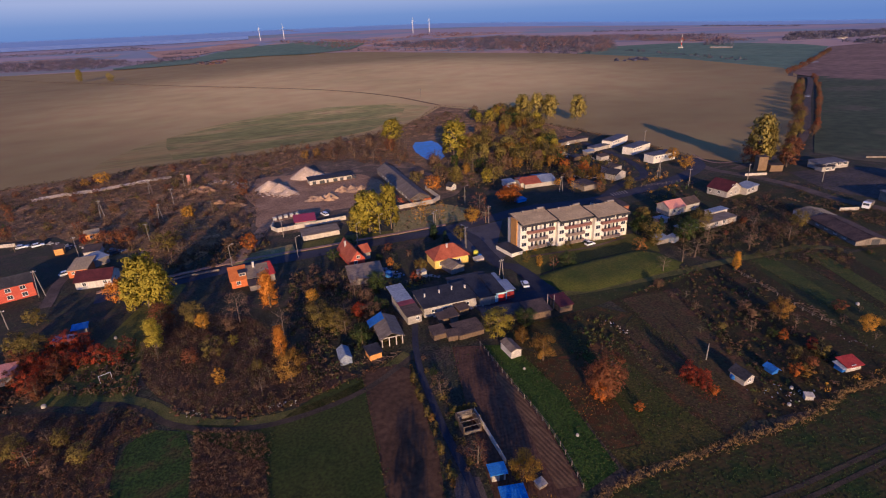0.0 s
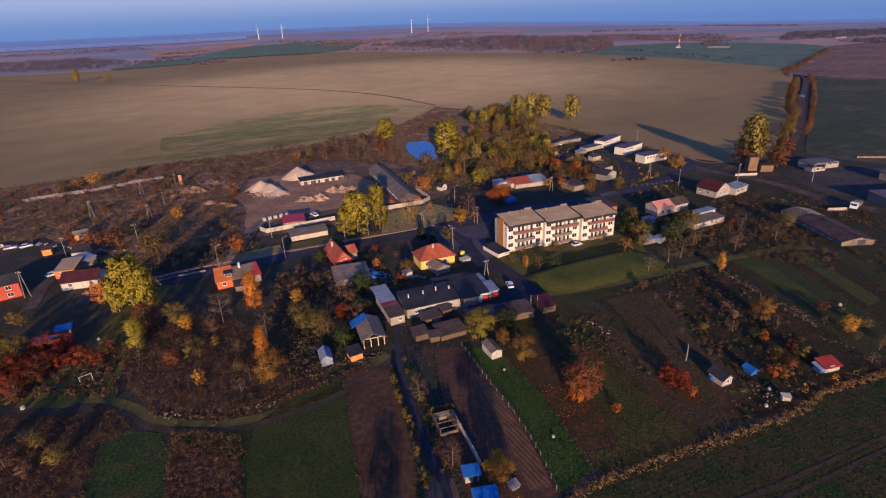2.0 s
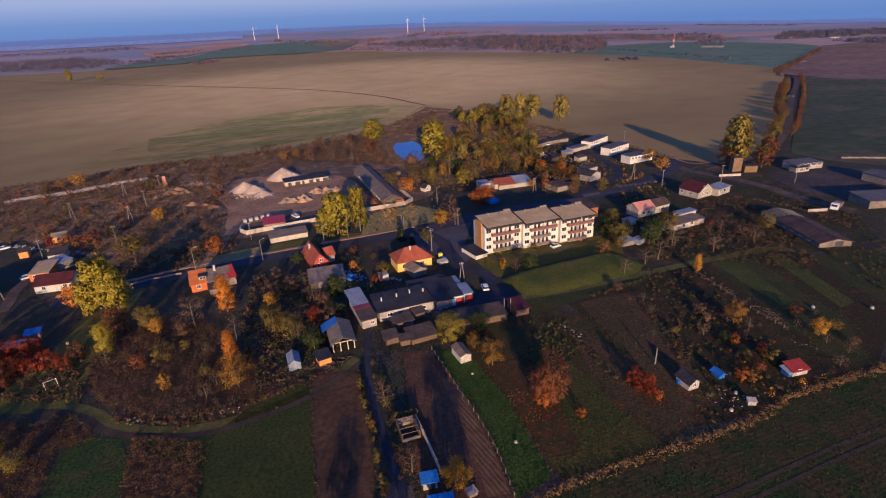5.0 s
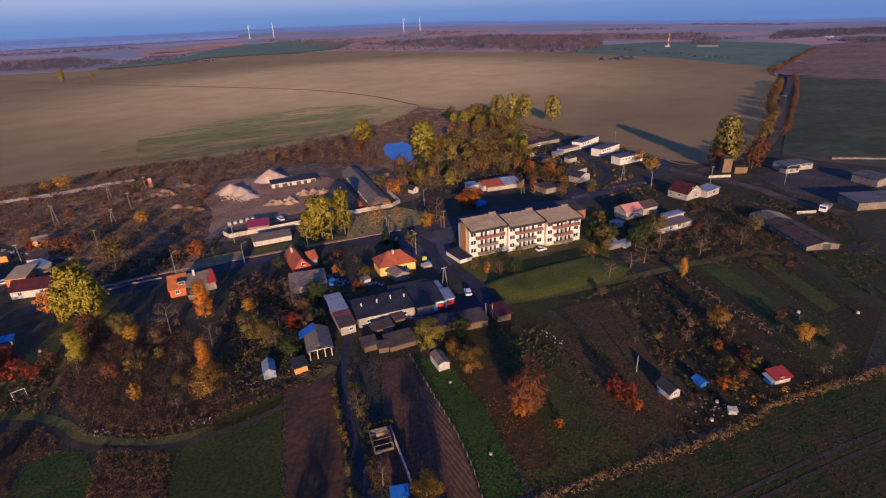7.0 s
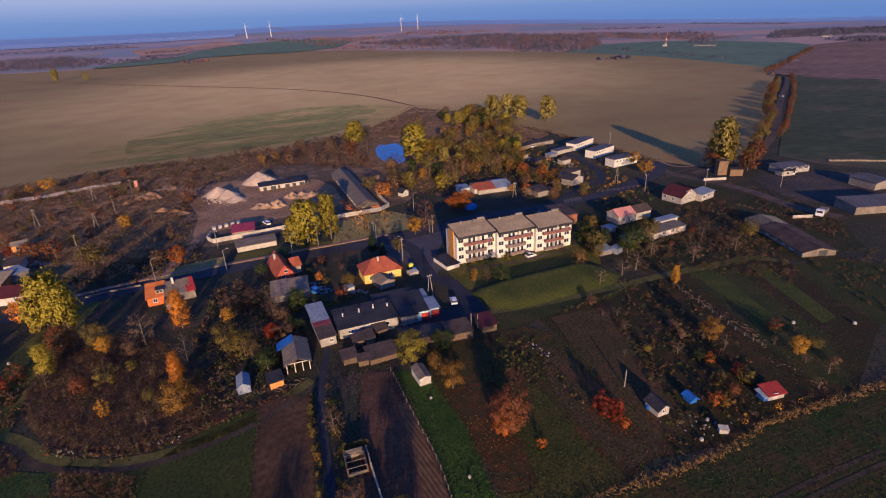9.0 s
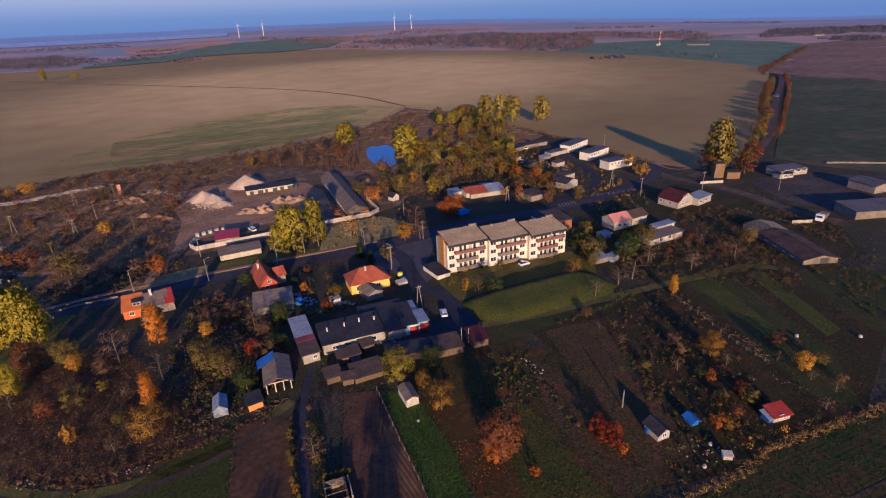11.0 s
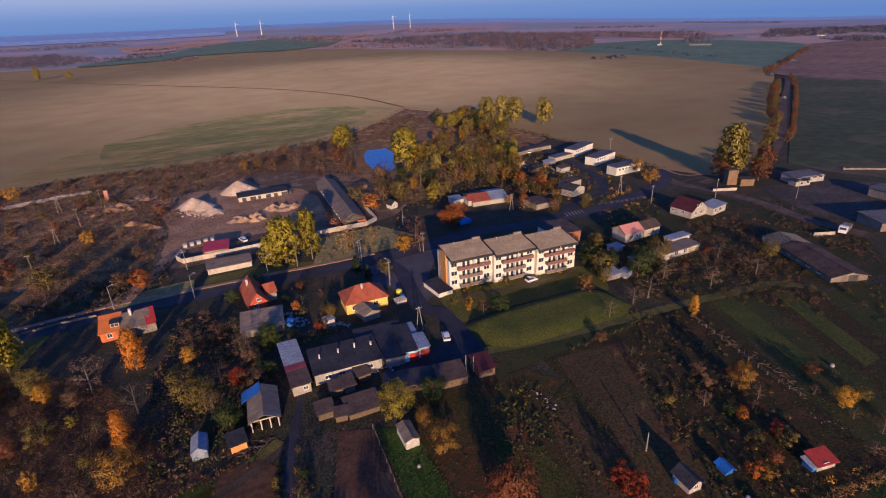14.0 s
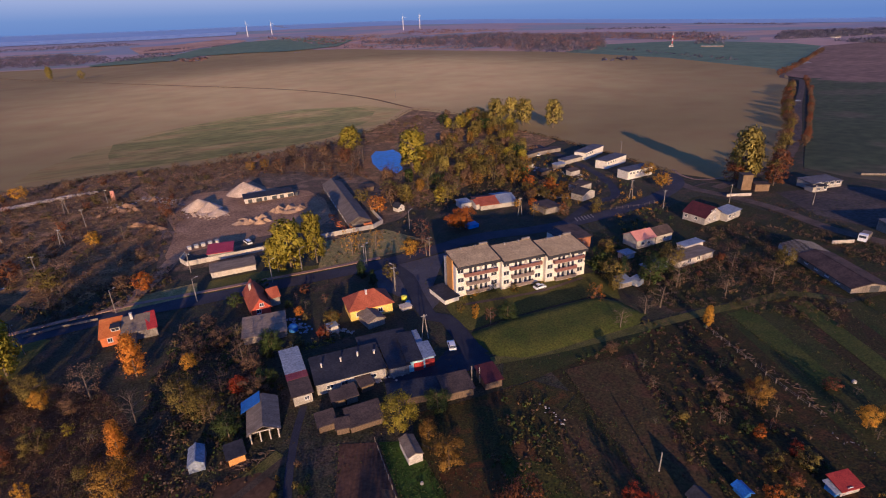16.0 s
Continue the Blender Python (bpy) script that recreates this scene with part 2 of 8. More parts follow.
leaf_rust = leaf_mat("leaf_rust", (0.22, 0.08, 0.032), (0.30, 0.115, 0.042), (0.10, 0.045, 0.022))
leaf_lime = leaf_mat("leaf_lime", (0.31, 0.255, 0.018), (0.45, 0.35, 0.027), (0.115, 0.096, 0.013))
leaf_pale = leaf_mat("leaf_pale_olive", (0.34, 0.27, 0.055), (0.45, 0.35, 0.075), (0.20, 0.16, 0.04))
leaf_dull = leaf_mat("leaf_dull_gold", (0.30, 0.165, 0.022), (0.42, 0.22, 0.03), (0.14, 0.08, 0.015))
leaf_olive = leaf_mat("leaf_olive", (0.185, 0.142, 0.030), (0.275, 0.205, 0.042), (0.095, 0.076, 0.022))
leaf_brown = leaf_mat("leaf_brown", (0.21, 0.125, 0.068), (0.285, 0.17, 0.09), (0.14, 0.085, 0.05))
leaf_green = leaf_mat("leaf_green", (0.06, 0.085, 0.02), (0.09, 0.12, 0.025), (0.025, 0.035, 0.012))
leaf_conifer = leaf_mat("leaf_conifer", (0.03, 0.055, 0.022), (0.05, 0.075, 0.03), (0.015, 0.025, 0.012))
reed = leaf_mat("dry_reed", (0.36, 0.225, 0.08), (0.48, 0.30, 0.11), (0.16, 0.10, 0.04))
twig = leaf_mat("bare_twigs", (0.13, 0.085, 0.06), (0.19, 0.125, 0.09), (0.085, 0.055, 0.04))
# far woods: distance haze is mixed into the leaf colours
far_wood_rust_hazed = leaf_mat("far_wood_rust_hazed", (0.31, 0.165, 0.135), (0.37, 0.185, 0.125), (0.25, 0.16, 0.155))
far_wood_blue = leaf_mat("far_wood_haze_tint", (0.185, 0.17, 0.225), (0.215, 0.185, 0.23), (0.165, 0.16, 0.22))

post_grey = mat("weathered_post", (0.16, 0.13, 0.10), (0.24, 0.20, 0.16), scale=1, fine=8)

tower_brick = mat("tan_tower_brick", (0.17, 0.11, 0.062), (0.235, 0.155, 0.09), scale=2, fine=12)
grass_track = mat("grassy_track", (0.090, 0.088, 0.016), (0.155, 0.125, 0.032), contrast=0.4, scale=3, fine=14, bump=0.05)
dry_grass = leaf_mat("dry_grass", (0.27, 0.165, 0.08), (0.35, 0.215, 0.10), (0.16, 0.10, 0.05))
# white render darkened for the view's dimmer right side; also scraps and tanks
dull_white = mat("dull_white_render", (0.32, 0.29, 0.255), (0.46, 0.42, 0.37), scale=2.5, fine=10, bump=0.01)
pole_grey = mat("pole_concrete", (0.20, 0.175, 0.15), (0.30, 0.265, 0.23), scale=1, fine=8)
# farthest land: blue haze put into its colour to meet the sky
far_haze = mat("far_ridge_haze_tint", (0.24, 0.36, 0.64), (0.27, 0.38, 0.66), scale=500, fine=6, contrast=0.05)

wheat_green = mat("winter_wheat", (0.055, 0.064, 0.026), (0.115, 0.092, 0.052), scale=60, fine=9, contrast=0.2, third=(0.062, 0.074, 0.03))
cowshed_roof = mat("patched_cowshed_roof", (0.05, 0.033, 0.029), (0.105, 0.068, 0.055), scale=3, fine=9, bump=0.02)
hall_roof = mat("dark_sheet_roof", (0.085, 0.08, 0.09), (0.13, 0.12, 0.13), scale=4, fine=8, rough=0.7)
outbuilding_roof = mat("rusty_sheet_roof", (0.22, 0.165, 0.12), (0.33, 0.25, 0.18), scale=2, fine=9, bump=0.02, stretch=(1, 3, 1))
barn_roof = mat("sagging_barn_roof", (0.13, 0.105, 0.085), (0.215, 0.17, 0.135), scale=3, fine=9, bump=0.03, stretch=(1, 2.5, 1))
hall_wall = mat("stained_concrete_wall", (0.17, 0.14, 0.115), (0.27, 0.225, 0.18), scale=2.5, fine=9)

mixed_stubble = mat("mixed_stubble", (0.48, 0.385, 0.12), (0.74, 0.49, 0.165), scale=30, fine=7, contrast=0.12, stretch=(0.3, 1.0, 1), angle=20)
side_plough = mat("side_plough", (0.17, 0.10, 0.075), (0.25, 0.15, 0.11), scale=90, fine=8, contrast=0.18)
# further far woods, haze again in the leaf tones
far_wood_plum_hazed = leaf_mat("far_wood_plum_hazed", (0.19, 0.135, 0.155), (0.225, 0.15, 0.155), (0.16, 0.13, 0.16))
far_wood_dark_hazed = leaf_mat("far_wood_dark_hazed", (0.115, 0.115, 0.14), (0.135, 0.13, 0.15), (0.10, 0.105, 0.135))
brush_brown = leaf_mat("dead_stems", (0.145, 0.088, 0.05), (0.19, 0.118, 0.066), (0.10, 0.066, 0.042))
brush_olive = leaf_mat("weed_olive", (0.105, 0.090, 0.026), (0.14, 0.116, 0.032), (0.07, 0.062, 0.022))
brush_rust = leaf_mat("weed_rust", (0.128, 0.062, 0.032), (0.165, 0.080, 0.040), (0.085, 0.043, 0.024))


def edge_vignette(m):
    """Vignette put into the stubble's colour: the middle pale, the outer parts darker."""
    n, l = m.node_tree.nodes, m.node_tree.links
    b = n["Principled BSDF"]
    old = b.inputs["Base Color"].links[0].from_socket
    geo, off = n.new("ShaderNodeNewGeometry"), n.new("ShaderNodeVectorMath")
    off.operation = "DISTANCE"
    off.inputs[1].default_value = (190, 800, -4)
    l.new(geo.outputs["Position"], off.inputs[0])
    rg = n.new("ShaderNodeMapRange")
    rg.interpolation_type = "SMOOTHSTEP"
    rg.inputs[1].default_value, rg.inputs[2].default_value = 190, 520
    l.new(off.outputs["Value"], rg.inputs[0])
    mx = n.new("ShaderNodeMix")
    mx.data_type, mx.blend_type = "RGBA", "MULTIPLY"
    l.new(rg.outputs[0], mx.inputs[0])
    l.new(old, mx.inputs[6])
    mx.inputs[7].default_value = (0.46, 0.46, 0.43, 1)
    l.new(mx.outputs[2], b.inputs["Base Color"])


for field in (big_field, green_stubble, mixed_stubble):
    edge_vignette(field)


brush_twig = leaf_mat("dead_twigs", (0.12, 0.080, 0.056), (0.165, 0.110, 0.076), (0.08, 0.056, 0.044))
# lighter copy of the asphalt, for the road's sunlit stretches
road_asphalt = mat("lit_road_asphalt", (0.040, 0.038, 0.052), (0.062, 0.056, 0.070), scale=7, bump=0.01, fine=24, rough=0.85)
track_soil = mat("track_soil", (0.050, 0.036, 0.022), (0.085, 0.058, 0.036), scale=3, fine=10, bump=0.03)
shed_red = mat("dull_red_sheet", (0.26, 0.03, 0.024), (0.34, 0.045, 0.032), scale=1.5, fine=8, rough=0.6)


def strip_fields(name, colours, long, short, angle):
    """Far farmland: irregular strip fields, each of one crop or soil, with distance haze in its colour."""
    m = mat(name, colours[0], colours[1], scale=300, fine=7, contrast=0.08)
    n, l = m.node_tree.nodes, m.node_tree.links
    geo, mp, cell = n.new("ShaderNodeNewGeometry"), n.new("ShaderNodeMapping"), n.new("ShaderNodeTexVoronoi")
    mp.inputs["Rotation"].default_value = (0, 0, radians(angle))
    mp.inputs["Scale"].default_value = (1 / long, 1 / short, 0.0001)
    l.new(geo.outputs["Position"], mp.inputs["Vector"])
    l.new(mp.outputs[0], cell.inputs["Vector"])
    cell.inputs["Scale"].default_value = 1.0
    sep = n.new("ShaderNodeSeparateColor")
    l.new(cell.outputs["Color"], sep.inputs[0])
    ramp = n.new("ShaderNodeValToRGB")
    ramp.color_ramp.interpolation = "CONSTANT"
    e = ramp.color_ramp.elements
    e[0].color = (*colours[0], 1)
    e[1].position, e[1].color = 1 / len(colours), (*colours[1], 1)
    for k in range(2, len(colours)):
        e.new(k / len(colours)).color = (*colours[k], 1)
    l.new(sep.outputs[0], ramp.inputs[0])
    mx = n.new("ShaderNodeMix")
    mx.data_type = "RGBA"
    mx.inputs[0].default_value = 0.7
    b = n["Principled BSDF"]
    l.new(b.inputs["Base Color"].links[0].from_socket, mx.inputs[6])
    l.new(ramp.outputs[0], mx.inputs[7])
    l.new(mx.outputs[2], b.inputs["Base Color"])
    return m


# both field sets carry haze in their crop and soil colours
blue_hazed_land = strip_fields("far_blue_haze_tint", ((0.27, 0.27, 0.37), (0.42, 0.31, 0.34), (0.23, 0.28, 0.37), (0.35, 0.28, 0.34), (0.21, 0.29, 0.34)), 520, 210, 12)
far_dull = strip_fields("far_land_hazed", ((0.46, 0.30, 0.26), (0.27, 0.23, 0.26), (0.50, 0.33, 0.28), (0.22, 0.26, 0.25), (0.38, 0.27, 0.26)), 300, 120, -8)
allotment_green = mat("allotment_grass", (0.033, 0.044, 0.008), (0.060, 0.050, 0.012), scale=5, fine=14, contrast=0.35, bump=0.06)

weedy_soil = mat("weedy_soil", (0.070, 0.040, 0.015), (0.104, 0.050, 0.021), scale=7, fine=14, contrast=0.35, bump=0.06, third=(0.070, 0.051, 0.016))
farmyard_ground = mat("farmyard_ground", (0.050, 0.042, 0.042), (0.095, 0.072, 0.060), scale=12, fine=10, contrast=0.25, bump=0.03)

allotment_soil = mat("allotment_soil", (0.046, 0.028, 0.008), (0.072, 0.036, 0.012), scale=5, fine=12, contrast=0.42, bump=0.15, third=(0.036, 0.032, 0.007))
# lightest copy of the asphalt, light on the forecourt put into colour
lit_forecourt_asphalt = mat("lit_forecourt_asphalt", (0.070, 0.065, 0.080), (0.105, 0.096, 0.110), scale=5, fine=18, bump=0.005, rough=0.85)
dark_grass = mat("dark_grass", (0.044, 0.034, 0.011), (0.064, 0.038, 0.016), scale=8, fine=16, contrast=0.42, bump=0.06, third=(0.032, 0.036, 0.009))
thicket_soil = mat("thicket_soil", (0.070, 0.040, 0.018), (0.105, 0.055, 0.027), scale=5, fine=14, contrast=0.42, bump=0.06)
yard_soil = mat("yard_soil", (0.16, 0.098, 0.060), (0.26, 0.165, 0.10), scale=7, fine=12, contrast=0.4, bump=0.12, third=(0.11, 0.078, 0.045))
crop_stalks = rows_mat("stalk_rows", (0.12, 0.062, 0.030), (0.19, 0.105, 0.05), 0.8, -8, 0.05, 1.6)
patchy_green = mat("patchy_green", (0.028, 0.050, 0.007), (0.066, 0.052, 0.014), scale=5, fine=10, contrast=0.42, bump=0.12, third=(0.036, 0.060, 0.008))
garden_lawn = mat("garden_lawn", (0.046, 0.054, 0.006), (0.082, 0.064, 0.011), scale=5, fine=12, contrast=0.38, bump=0.08)
dry_verge = mat("dry_verge_grass", (0.34, 0.235, 0.085), (0.47, 0.325, 0.125), scale=4, fine=12, contrast=0.4, bump=0.02, third=(0.25, 0.215, 0.065))
yard_sand = mat("yard_sand", (0.36, 0.225, 0.13), (0.52, 0.345, 0.21), scale=3, fine=10, bump=0.15)
# ---- land ----
def ground_z(x, y):
    """Height of the land: a gentle fall away from the gardens, level beyond; far land raised or sunk to fit the
    camera's horizon.
    """
    u = min(max((y - 180) / 400, 0), 1)
    s = y if y < 180 else 180 + 400 * (u - u * u / 2)
    v = min(max((math.hypot(x, y) - 1400) / 3500, 0), 1)
    a = min(max((math.degrees(math.atan2(x, y)) - 15) / 45, 0), 1)
    return 3.0254 + 0.00891 * min(max(x, -300), 400) + -0.02369 * s + (62 - 90 * a * a * (3 - 2 * a)) * v * v * (3 - 2 * v)


def mesh_object(name, verts, faces, material, parent=None, smooth=False):
    me = bpy.data.meshes.new(name)
    me.from_pydata(verts, [], faces)
    me.materials.append(material)
    if smooth:
        me.polygons.foreach_set("use_smooth", [True] * len(me.polygons))
    ob = new(name, me)
    if parent:
        ob.parent = parent
    return ob


def part(name, bm, material, parent, label=""):
    me = bpy.data.meshes.new(name)
    bm.normal_update()
    bm.to_mesh(me)
    bm.free()
    me.materials.append(material)
    ob = new(name, me)
    ob.parent = parent
    if label:
        ob["label"] = label
    return ob


def axis_steps(lo, hi, fine_lo, fine_hi, step):
    vals = list(np.arange(fine_lo, fine_hi + 1, step))
    d, v = step, fine_hi
    while v < hi:
        d *= 1.22
        v += d
        vals.append(min(v, hi))
    d, v = step, fine_lo
    while v > lo:
        d *= 1.22
        v -= d
        vals.insert(0, max(v, lo))
    return sorted(set(vals))


def build_ground():
    xs = axis_steps(-4600, 4800, -300, 600, 20)
    ys = axis_steps(-900, 4900, -60, 760, 20)
    verts = [(x, y, ground_z(x, y)) for y in ys for x in xs]
    w = len(xs)
    faces = [(j * w + i, j * w + i + 1, (j + 1) * w + i + 1, (j + 1) * w + i) for j in range(len(ys) - 1) for i in range(w - 1)]
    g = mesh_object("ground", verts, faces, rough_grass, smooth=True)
    return tagged(g, "rough autumn grassland round a village", "ground", kind="structure")


def patch(name, points, material, lift, label, step=20, category="ground"):
    """A piece of land of its own surface, laid over the ground sheet."""
    bm = bmesh.new()
    bm.faces.new([bm.verts.new((x, y, 0)) for x, y in points])
    xs, ys = [p[0] for p in points], [p[1] for p in points]
    for axis, lo, hi in ((0, min(xs), max(xs)), (1, min(ys), max(ys))):
        v = lo + step
        while v < hi:
            co, no = [0, 0, 0], [0, 0, 0]
            co[axis], no[axis] = v, 1
            bmesh.ops.bisect_plane(bm, geom=bm.verts[:] + bm.edges[:] + bm.faces[:], plane_co=co, plane_no=no)
            v += step
    bmesh.ops.triangulate(bm, faces=bm.faces[:])
    for v in bm.verts:
        v.co.z = ground_z(v.co.x, v.co.y) + lift + 0.0018 * max(0, math.hypot(v.co.x, v.co.y) - 300)
    bmesh.ops.recalc_face_normals(bm, faces=bm.faces[:])
    if sum(f.normal.z for f in bm.faces) < 0:
        bmesh.ops.reverse_faces(bm, faces=bm.faces[:])
    ob = part(name, bm, material, None)
    return tagged(ob, label, category, kind="structure")


def curve_through(points, step=4.0):
    """Points along a smooth line through the given ones."""
    p = [Vector((x, y)) for x, y in points]
    p = [2 * p[0] - p[1]] + p + [2 * p[-1] - p[-2]]
    out = []
    for i in range(1, len(p) - 2):
        n = max(1, int((p[i + 1] - p[i]).length / step))
        for k in range(n):
            t = k / n
            out.append(0.5 * (2 * p[i] + (p[i + 1] - p[i - 1]) * t + (2 * p[i - 1] - 5 * p[i] + 4 * p[i + 1] - p[i + 2]) * t * t
                              + (3 * p[i] - p[i - 1] - 3 * p[i + 1] + p[i + 2]) * t ** 3))
    return out + [p[-2]]


def sideways(line):
    out = []
    for i, q in enumerate(line):
        d = (line[min(i + 1, len(line) - 1)] - line[max(i - 1, 0)]).normalized()
        out.append(Vector((-d.y, d.x)))
    return out


ROADS, HOUSES = [], []      # what the undergrowth keeps clear of


def ribbon(name, points, width, material, lift, label, shift=0.0, thick=0.0, category="road", step=4.0):
    line = curve_through(points, step)
    if category == "road" and name not in ("track", "garden_path", "tyre_track", "footpath", "tramline", "road_marking"):
        ROADS.extend((q.x, q.y, width / 2 + 0.6) for q in curve_through(points, 3.0))
    side = sideways(line)
    verts, faces = [], []
    for q, s in zip(line, side):
        for k in (-0.5, 0.5):
            v = q + s * (width * k + shift)
            verts.append((v.x, v.y, ground_z(v.x, v.y) + lift + 0.0022 * max(0, math.hypot(v.x, v.y) - 300)))
    n = len(line)
    faces = [(2 * i + 2, 2 * i + 3, 2 * i + 1, 2 * i) for i in range(n - 1)]
    if thick:
        low = len(verts)
        verts += [(x, y, z - thick) for x, y, z in verts]
        faces += [(2 * i, 2 * i + 1 - 1 + low, 2 * i + 2 + low, 2 * i + 2) for i in range(n - 1)]
        faces += [(2 * i + 3, 2 * i + 3 + low, 2 * i + 1 + low, 2 * i + 1) for i in range(n - 1)]
    ob = mesh_object(name, verts, faces, material)
    return tagged(ob, label, category, kind="structure")


build_ground()
# wide fields
patch("stubble_field", [(-150.2, 357.0), (-134.2, 356.2), (-93.5, 361.6), (-48.1, 371.3), (-7.0, 366.2), (37.8, 372.6), (79.6, 380.5), (111.3, 400.7), (145.7, 439.6), (183.7, 490.9), (210.7, 433.4), (216.7, 356.1), (222.2, 305.5), (223.6, 266.0), (222.6, 210.2), (233.0, 187.7), (280.4, 200.1), (385.1, 275.6), (620.3, 455.5), (682.9, 523.3), (722.8, 751.7), (686.6, 1045.1), (365.9, 1626.3), (108.3, 1867.4), (-82.2, 1601.4), (-274.0, 1559.0), (-514.2, 1585.5), (-606.7, 1601.1)],
      big_field, 0.13, "wide tan stubble field with faint tramlines", 30, "field")
patch("stubble_field", [(-93.4, 377.4), (-93.2, 403.0), (-77.9, 447.0), (-37.0, 510.7), (19.9, 550.1), (86.5, 564.4), (153.7, 546.7), (175.5, 499.9), (140.9, 440.7), (93.6, 402.9), (61.9, 390.3), (14.8, 381.4), (-17.2, 379.7), (-46.4, 382.8), (-75.6, 378.4)],
      mixed_stubble, 0.16, "thinly greened stubble round the strip", 30, "field")
patch("stubble_field", [(-55.7, 436.3), (-59.1, 476.5), (-23.3, 506.8), (-13.4, 512.1), (-12.0, 527.4), (24.9, 546.2), (84.8, 552.4), (94.7, 557.8), (140.8, 543.0), (153.1, 509.7), (131.7, 455.1), (93.1, 408.8), (62.5, 394.8), (14.9, 385.5), (-17.3, 381.6), (-40.6, 384.3), (-46.6, 384.7)],
      green_stubble, 0.18, "greening stubble strip beside the scrub", 30, "field")
patch("winter_wheat_field", [(622.7, 432.7), (657.6, 205.8), (314.4, 87.2), (279.1, 166.2), (279.5, 186.6)], wheat_green, 0.05, "green winter wheat field beyond the lane", 60, "field")
patch("ploughed_field", [(627.6, 468.4), (1100.0, 751.2), (1421.0, 766.4), (1745.6, 581.6), (645.2, 201.5), (612.0, 425.0)], side_plough, 0.05, "brown ploughed field beside the lane", 80, "field")
patch("winter_wheat_field", [(649.7, 978.2), (900.3, 1169.0), (1081.5, 1131.6), (1139.7, 979.2), (1144.7, 843.0), (1098.4, 754.5), (774.8, 556.2), (651.8, 485.6), (655.2, 505.3), (688.9, 715.8)], far_green, 0.08, "distant green winter wheat field", 80, "field")
patch("winter_wheat_field", [(-280.0, 1595.0), (-216.0, 1790.0), (-107.0, 1845.0), (-38.0, 2120.0), (113.0, 2390.0), (300.0, 2470.0), (432.0, 2330.0), (493.0, 2114.0), (367.0, 1777.0), (247.0, 1705.0), (205.0, 1685.0), (92.0, 1734.0), (-31.0, 1720.0), (-93.0, 1597.0), (-185.0, 1560.0), (-269.0, 1550.0)], far_green, 1.6, "distant teal-green wheat field", 80, "field")
patch("ploughed_field", [(-300.0, 2450.0), (-153.0, 2470.0), (33.0, 2750.0), (132.0, 2520.0), (105.0, 2410.0), (-40.0, 2190.0), (-110.0, 2010.0), (-215.0, 2010.0)], far_brown, 1.3, "distant pale ploughed field", 80, "field")
patch("ploughed_field", [(315.9, 2172.8), (514.9, 2082.8), (719.3, 1221.4), (655.9, 998.0), (346.3, 1541.5)], far_brown, 0.06, "distant reddish ploughed field", 80, "field")
patch("ploughed_field", [(401.8, 2736.0), (427.6, 1874.9), (961.4, 2384.7), (1419.5, 2362.5), (625.8, 2156.7)], far_brown, 0.1, "distant reddish ploughed slope", 120, "field")
patch("far_farmland", [(-619.8, 1525.1), (-369.0, 1455.7), (-73.4, 1385.3), (101.8, 1548.0), (316.8, 1413.0), (554.7, 1058.2), (640.6, 797.6), (658.6, 577.4), (663.3, 496.0), (912.7, 593.2), (1099.4, 541.0), (1673.5, 834.1), (1804.6, 1337.7), (1662.4, 1480.7), (1436.1, 1801.4), (1123.8, 2145.6), (600.8, 2643.0), (194.9, 2772.2), (-219.3, 2456.7), (-904.7, 2266.8)], far_dull, 0.03, "patchwork of distant autumn farmland, haze in its colours", 150, "field")


def sector(r0, r1, a0, a1, n=24):
    """Closed outline of a ring's part round the origin; angles in degrees east of +y."""
    arc = [radians(a0 + (a1 - a0) * i / n) for i in range(n + 1)]
    return [(r0 * math.sin(a), r0 * math.cos(a)) for a in arc] + [(r1 * math.sin(a), r1 * math.cos(a)) for a in arc[::-1]]


patch("far_farmland", sector(1900, 4840, -38, 88), blue_hazed_land, 0.0, "bluish land, haze put into its colour", 200, "field")
patch("lake", sector(3050, 3480, -34, 2), lake, 2.0, "pale lake on the horizon, haze in its colour", 200, "water")
patch("far_farmland", sector(3500, 4845, -38, 88), far_haze, 0.5, "farthest land, blue haze put into its colour", 300, "field")
# village ground
patch("scrubland", [(-162.1, 390.6), (-144.8, 390.3), (-100.2, 394.4), (-52.3, 420.8), (-5.9, 426.1), (47.5, 448.0), (99.7, 468.3), (138.2, 492.8), (204.1, 544.6), (236.8, 474.3), (239.3, 393.8), (218.0, 306.1), (128.3, 243.4), (97.0, 224.5), (85.1, 231.9), (79.4, 291.2), (35.4, 304.1), (2.9, 283.0), (2.0, 222.7), (-26.5, 185.3), (-52.2, 204.6), (-79.8, 245.6), (-111.8, 249.1)],
      scrub_soil, 0.04, "reddish-brown scrub and bare soil", 20, "ground")
patch("gravel_yard", [(-2.4, 296.4), (6.1, 302.1), (20.3, 298.2), (30.7, 316.2), (38.0, 294.5), (56.8, 276.4), (62.0, 258.5), (60.6, 229.7), (52.0, 219.3), (34.8, 221.2), (18.3, 219.7), (5.7, 217.4), (3.5, 212.2), (-0.1, 207.7), (-2.3, 217.1), (-1.2, 234.9), (-1.3, 256.7), (-2.6, 277.0)],
      yard_dust, 0.07, "dusty pale gravel yard of a quarry depot", 20, "yard")
patch("yard_margin", [(-4.0, 206.0), (4.0, 200.0), (48.0, 200.0), (86.0, 214.0), (97.0, 228.0), (92.0, 262.0), (84.0, 300.0), (40.0, 330.0), (-2.0, 304.0), (-6.0, 250.0)], yard_soil, 0.055, "bare brown ground round the gravel yard", 15, "ground")
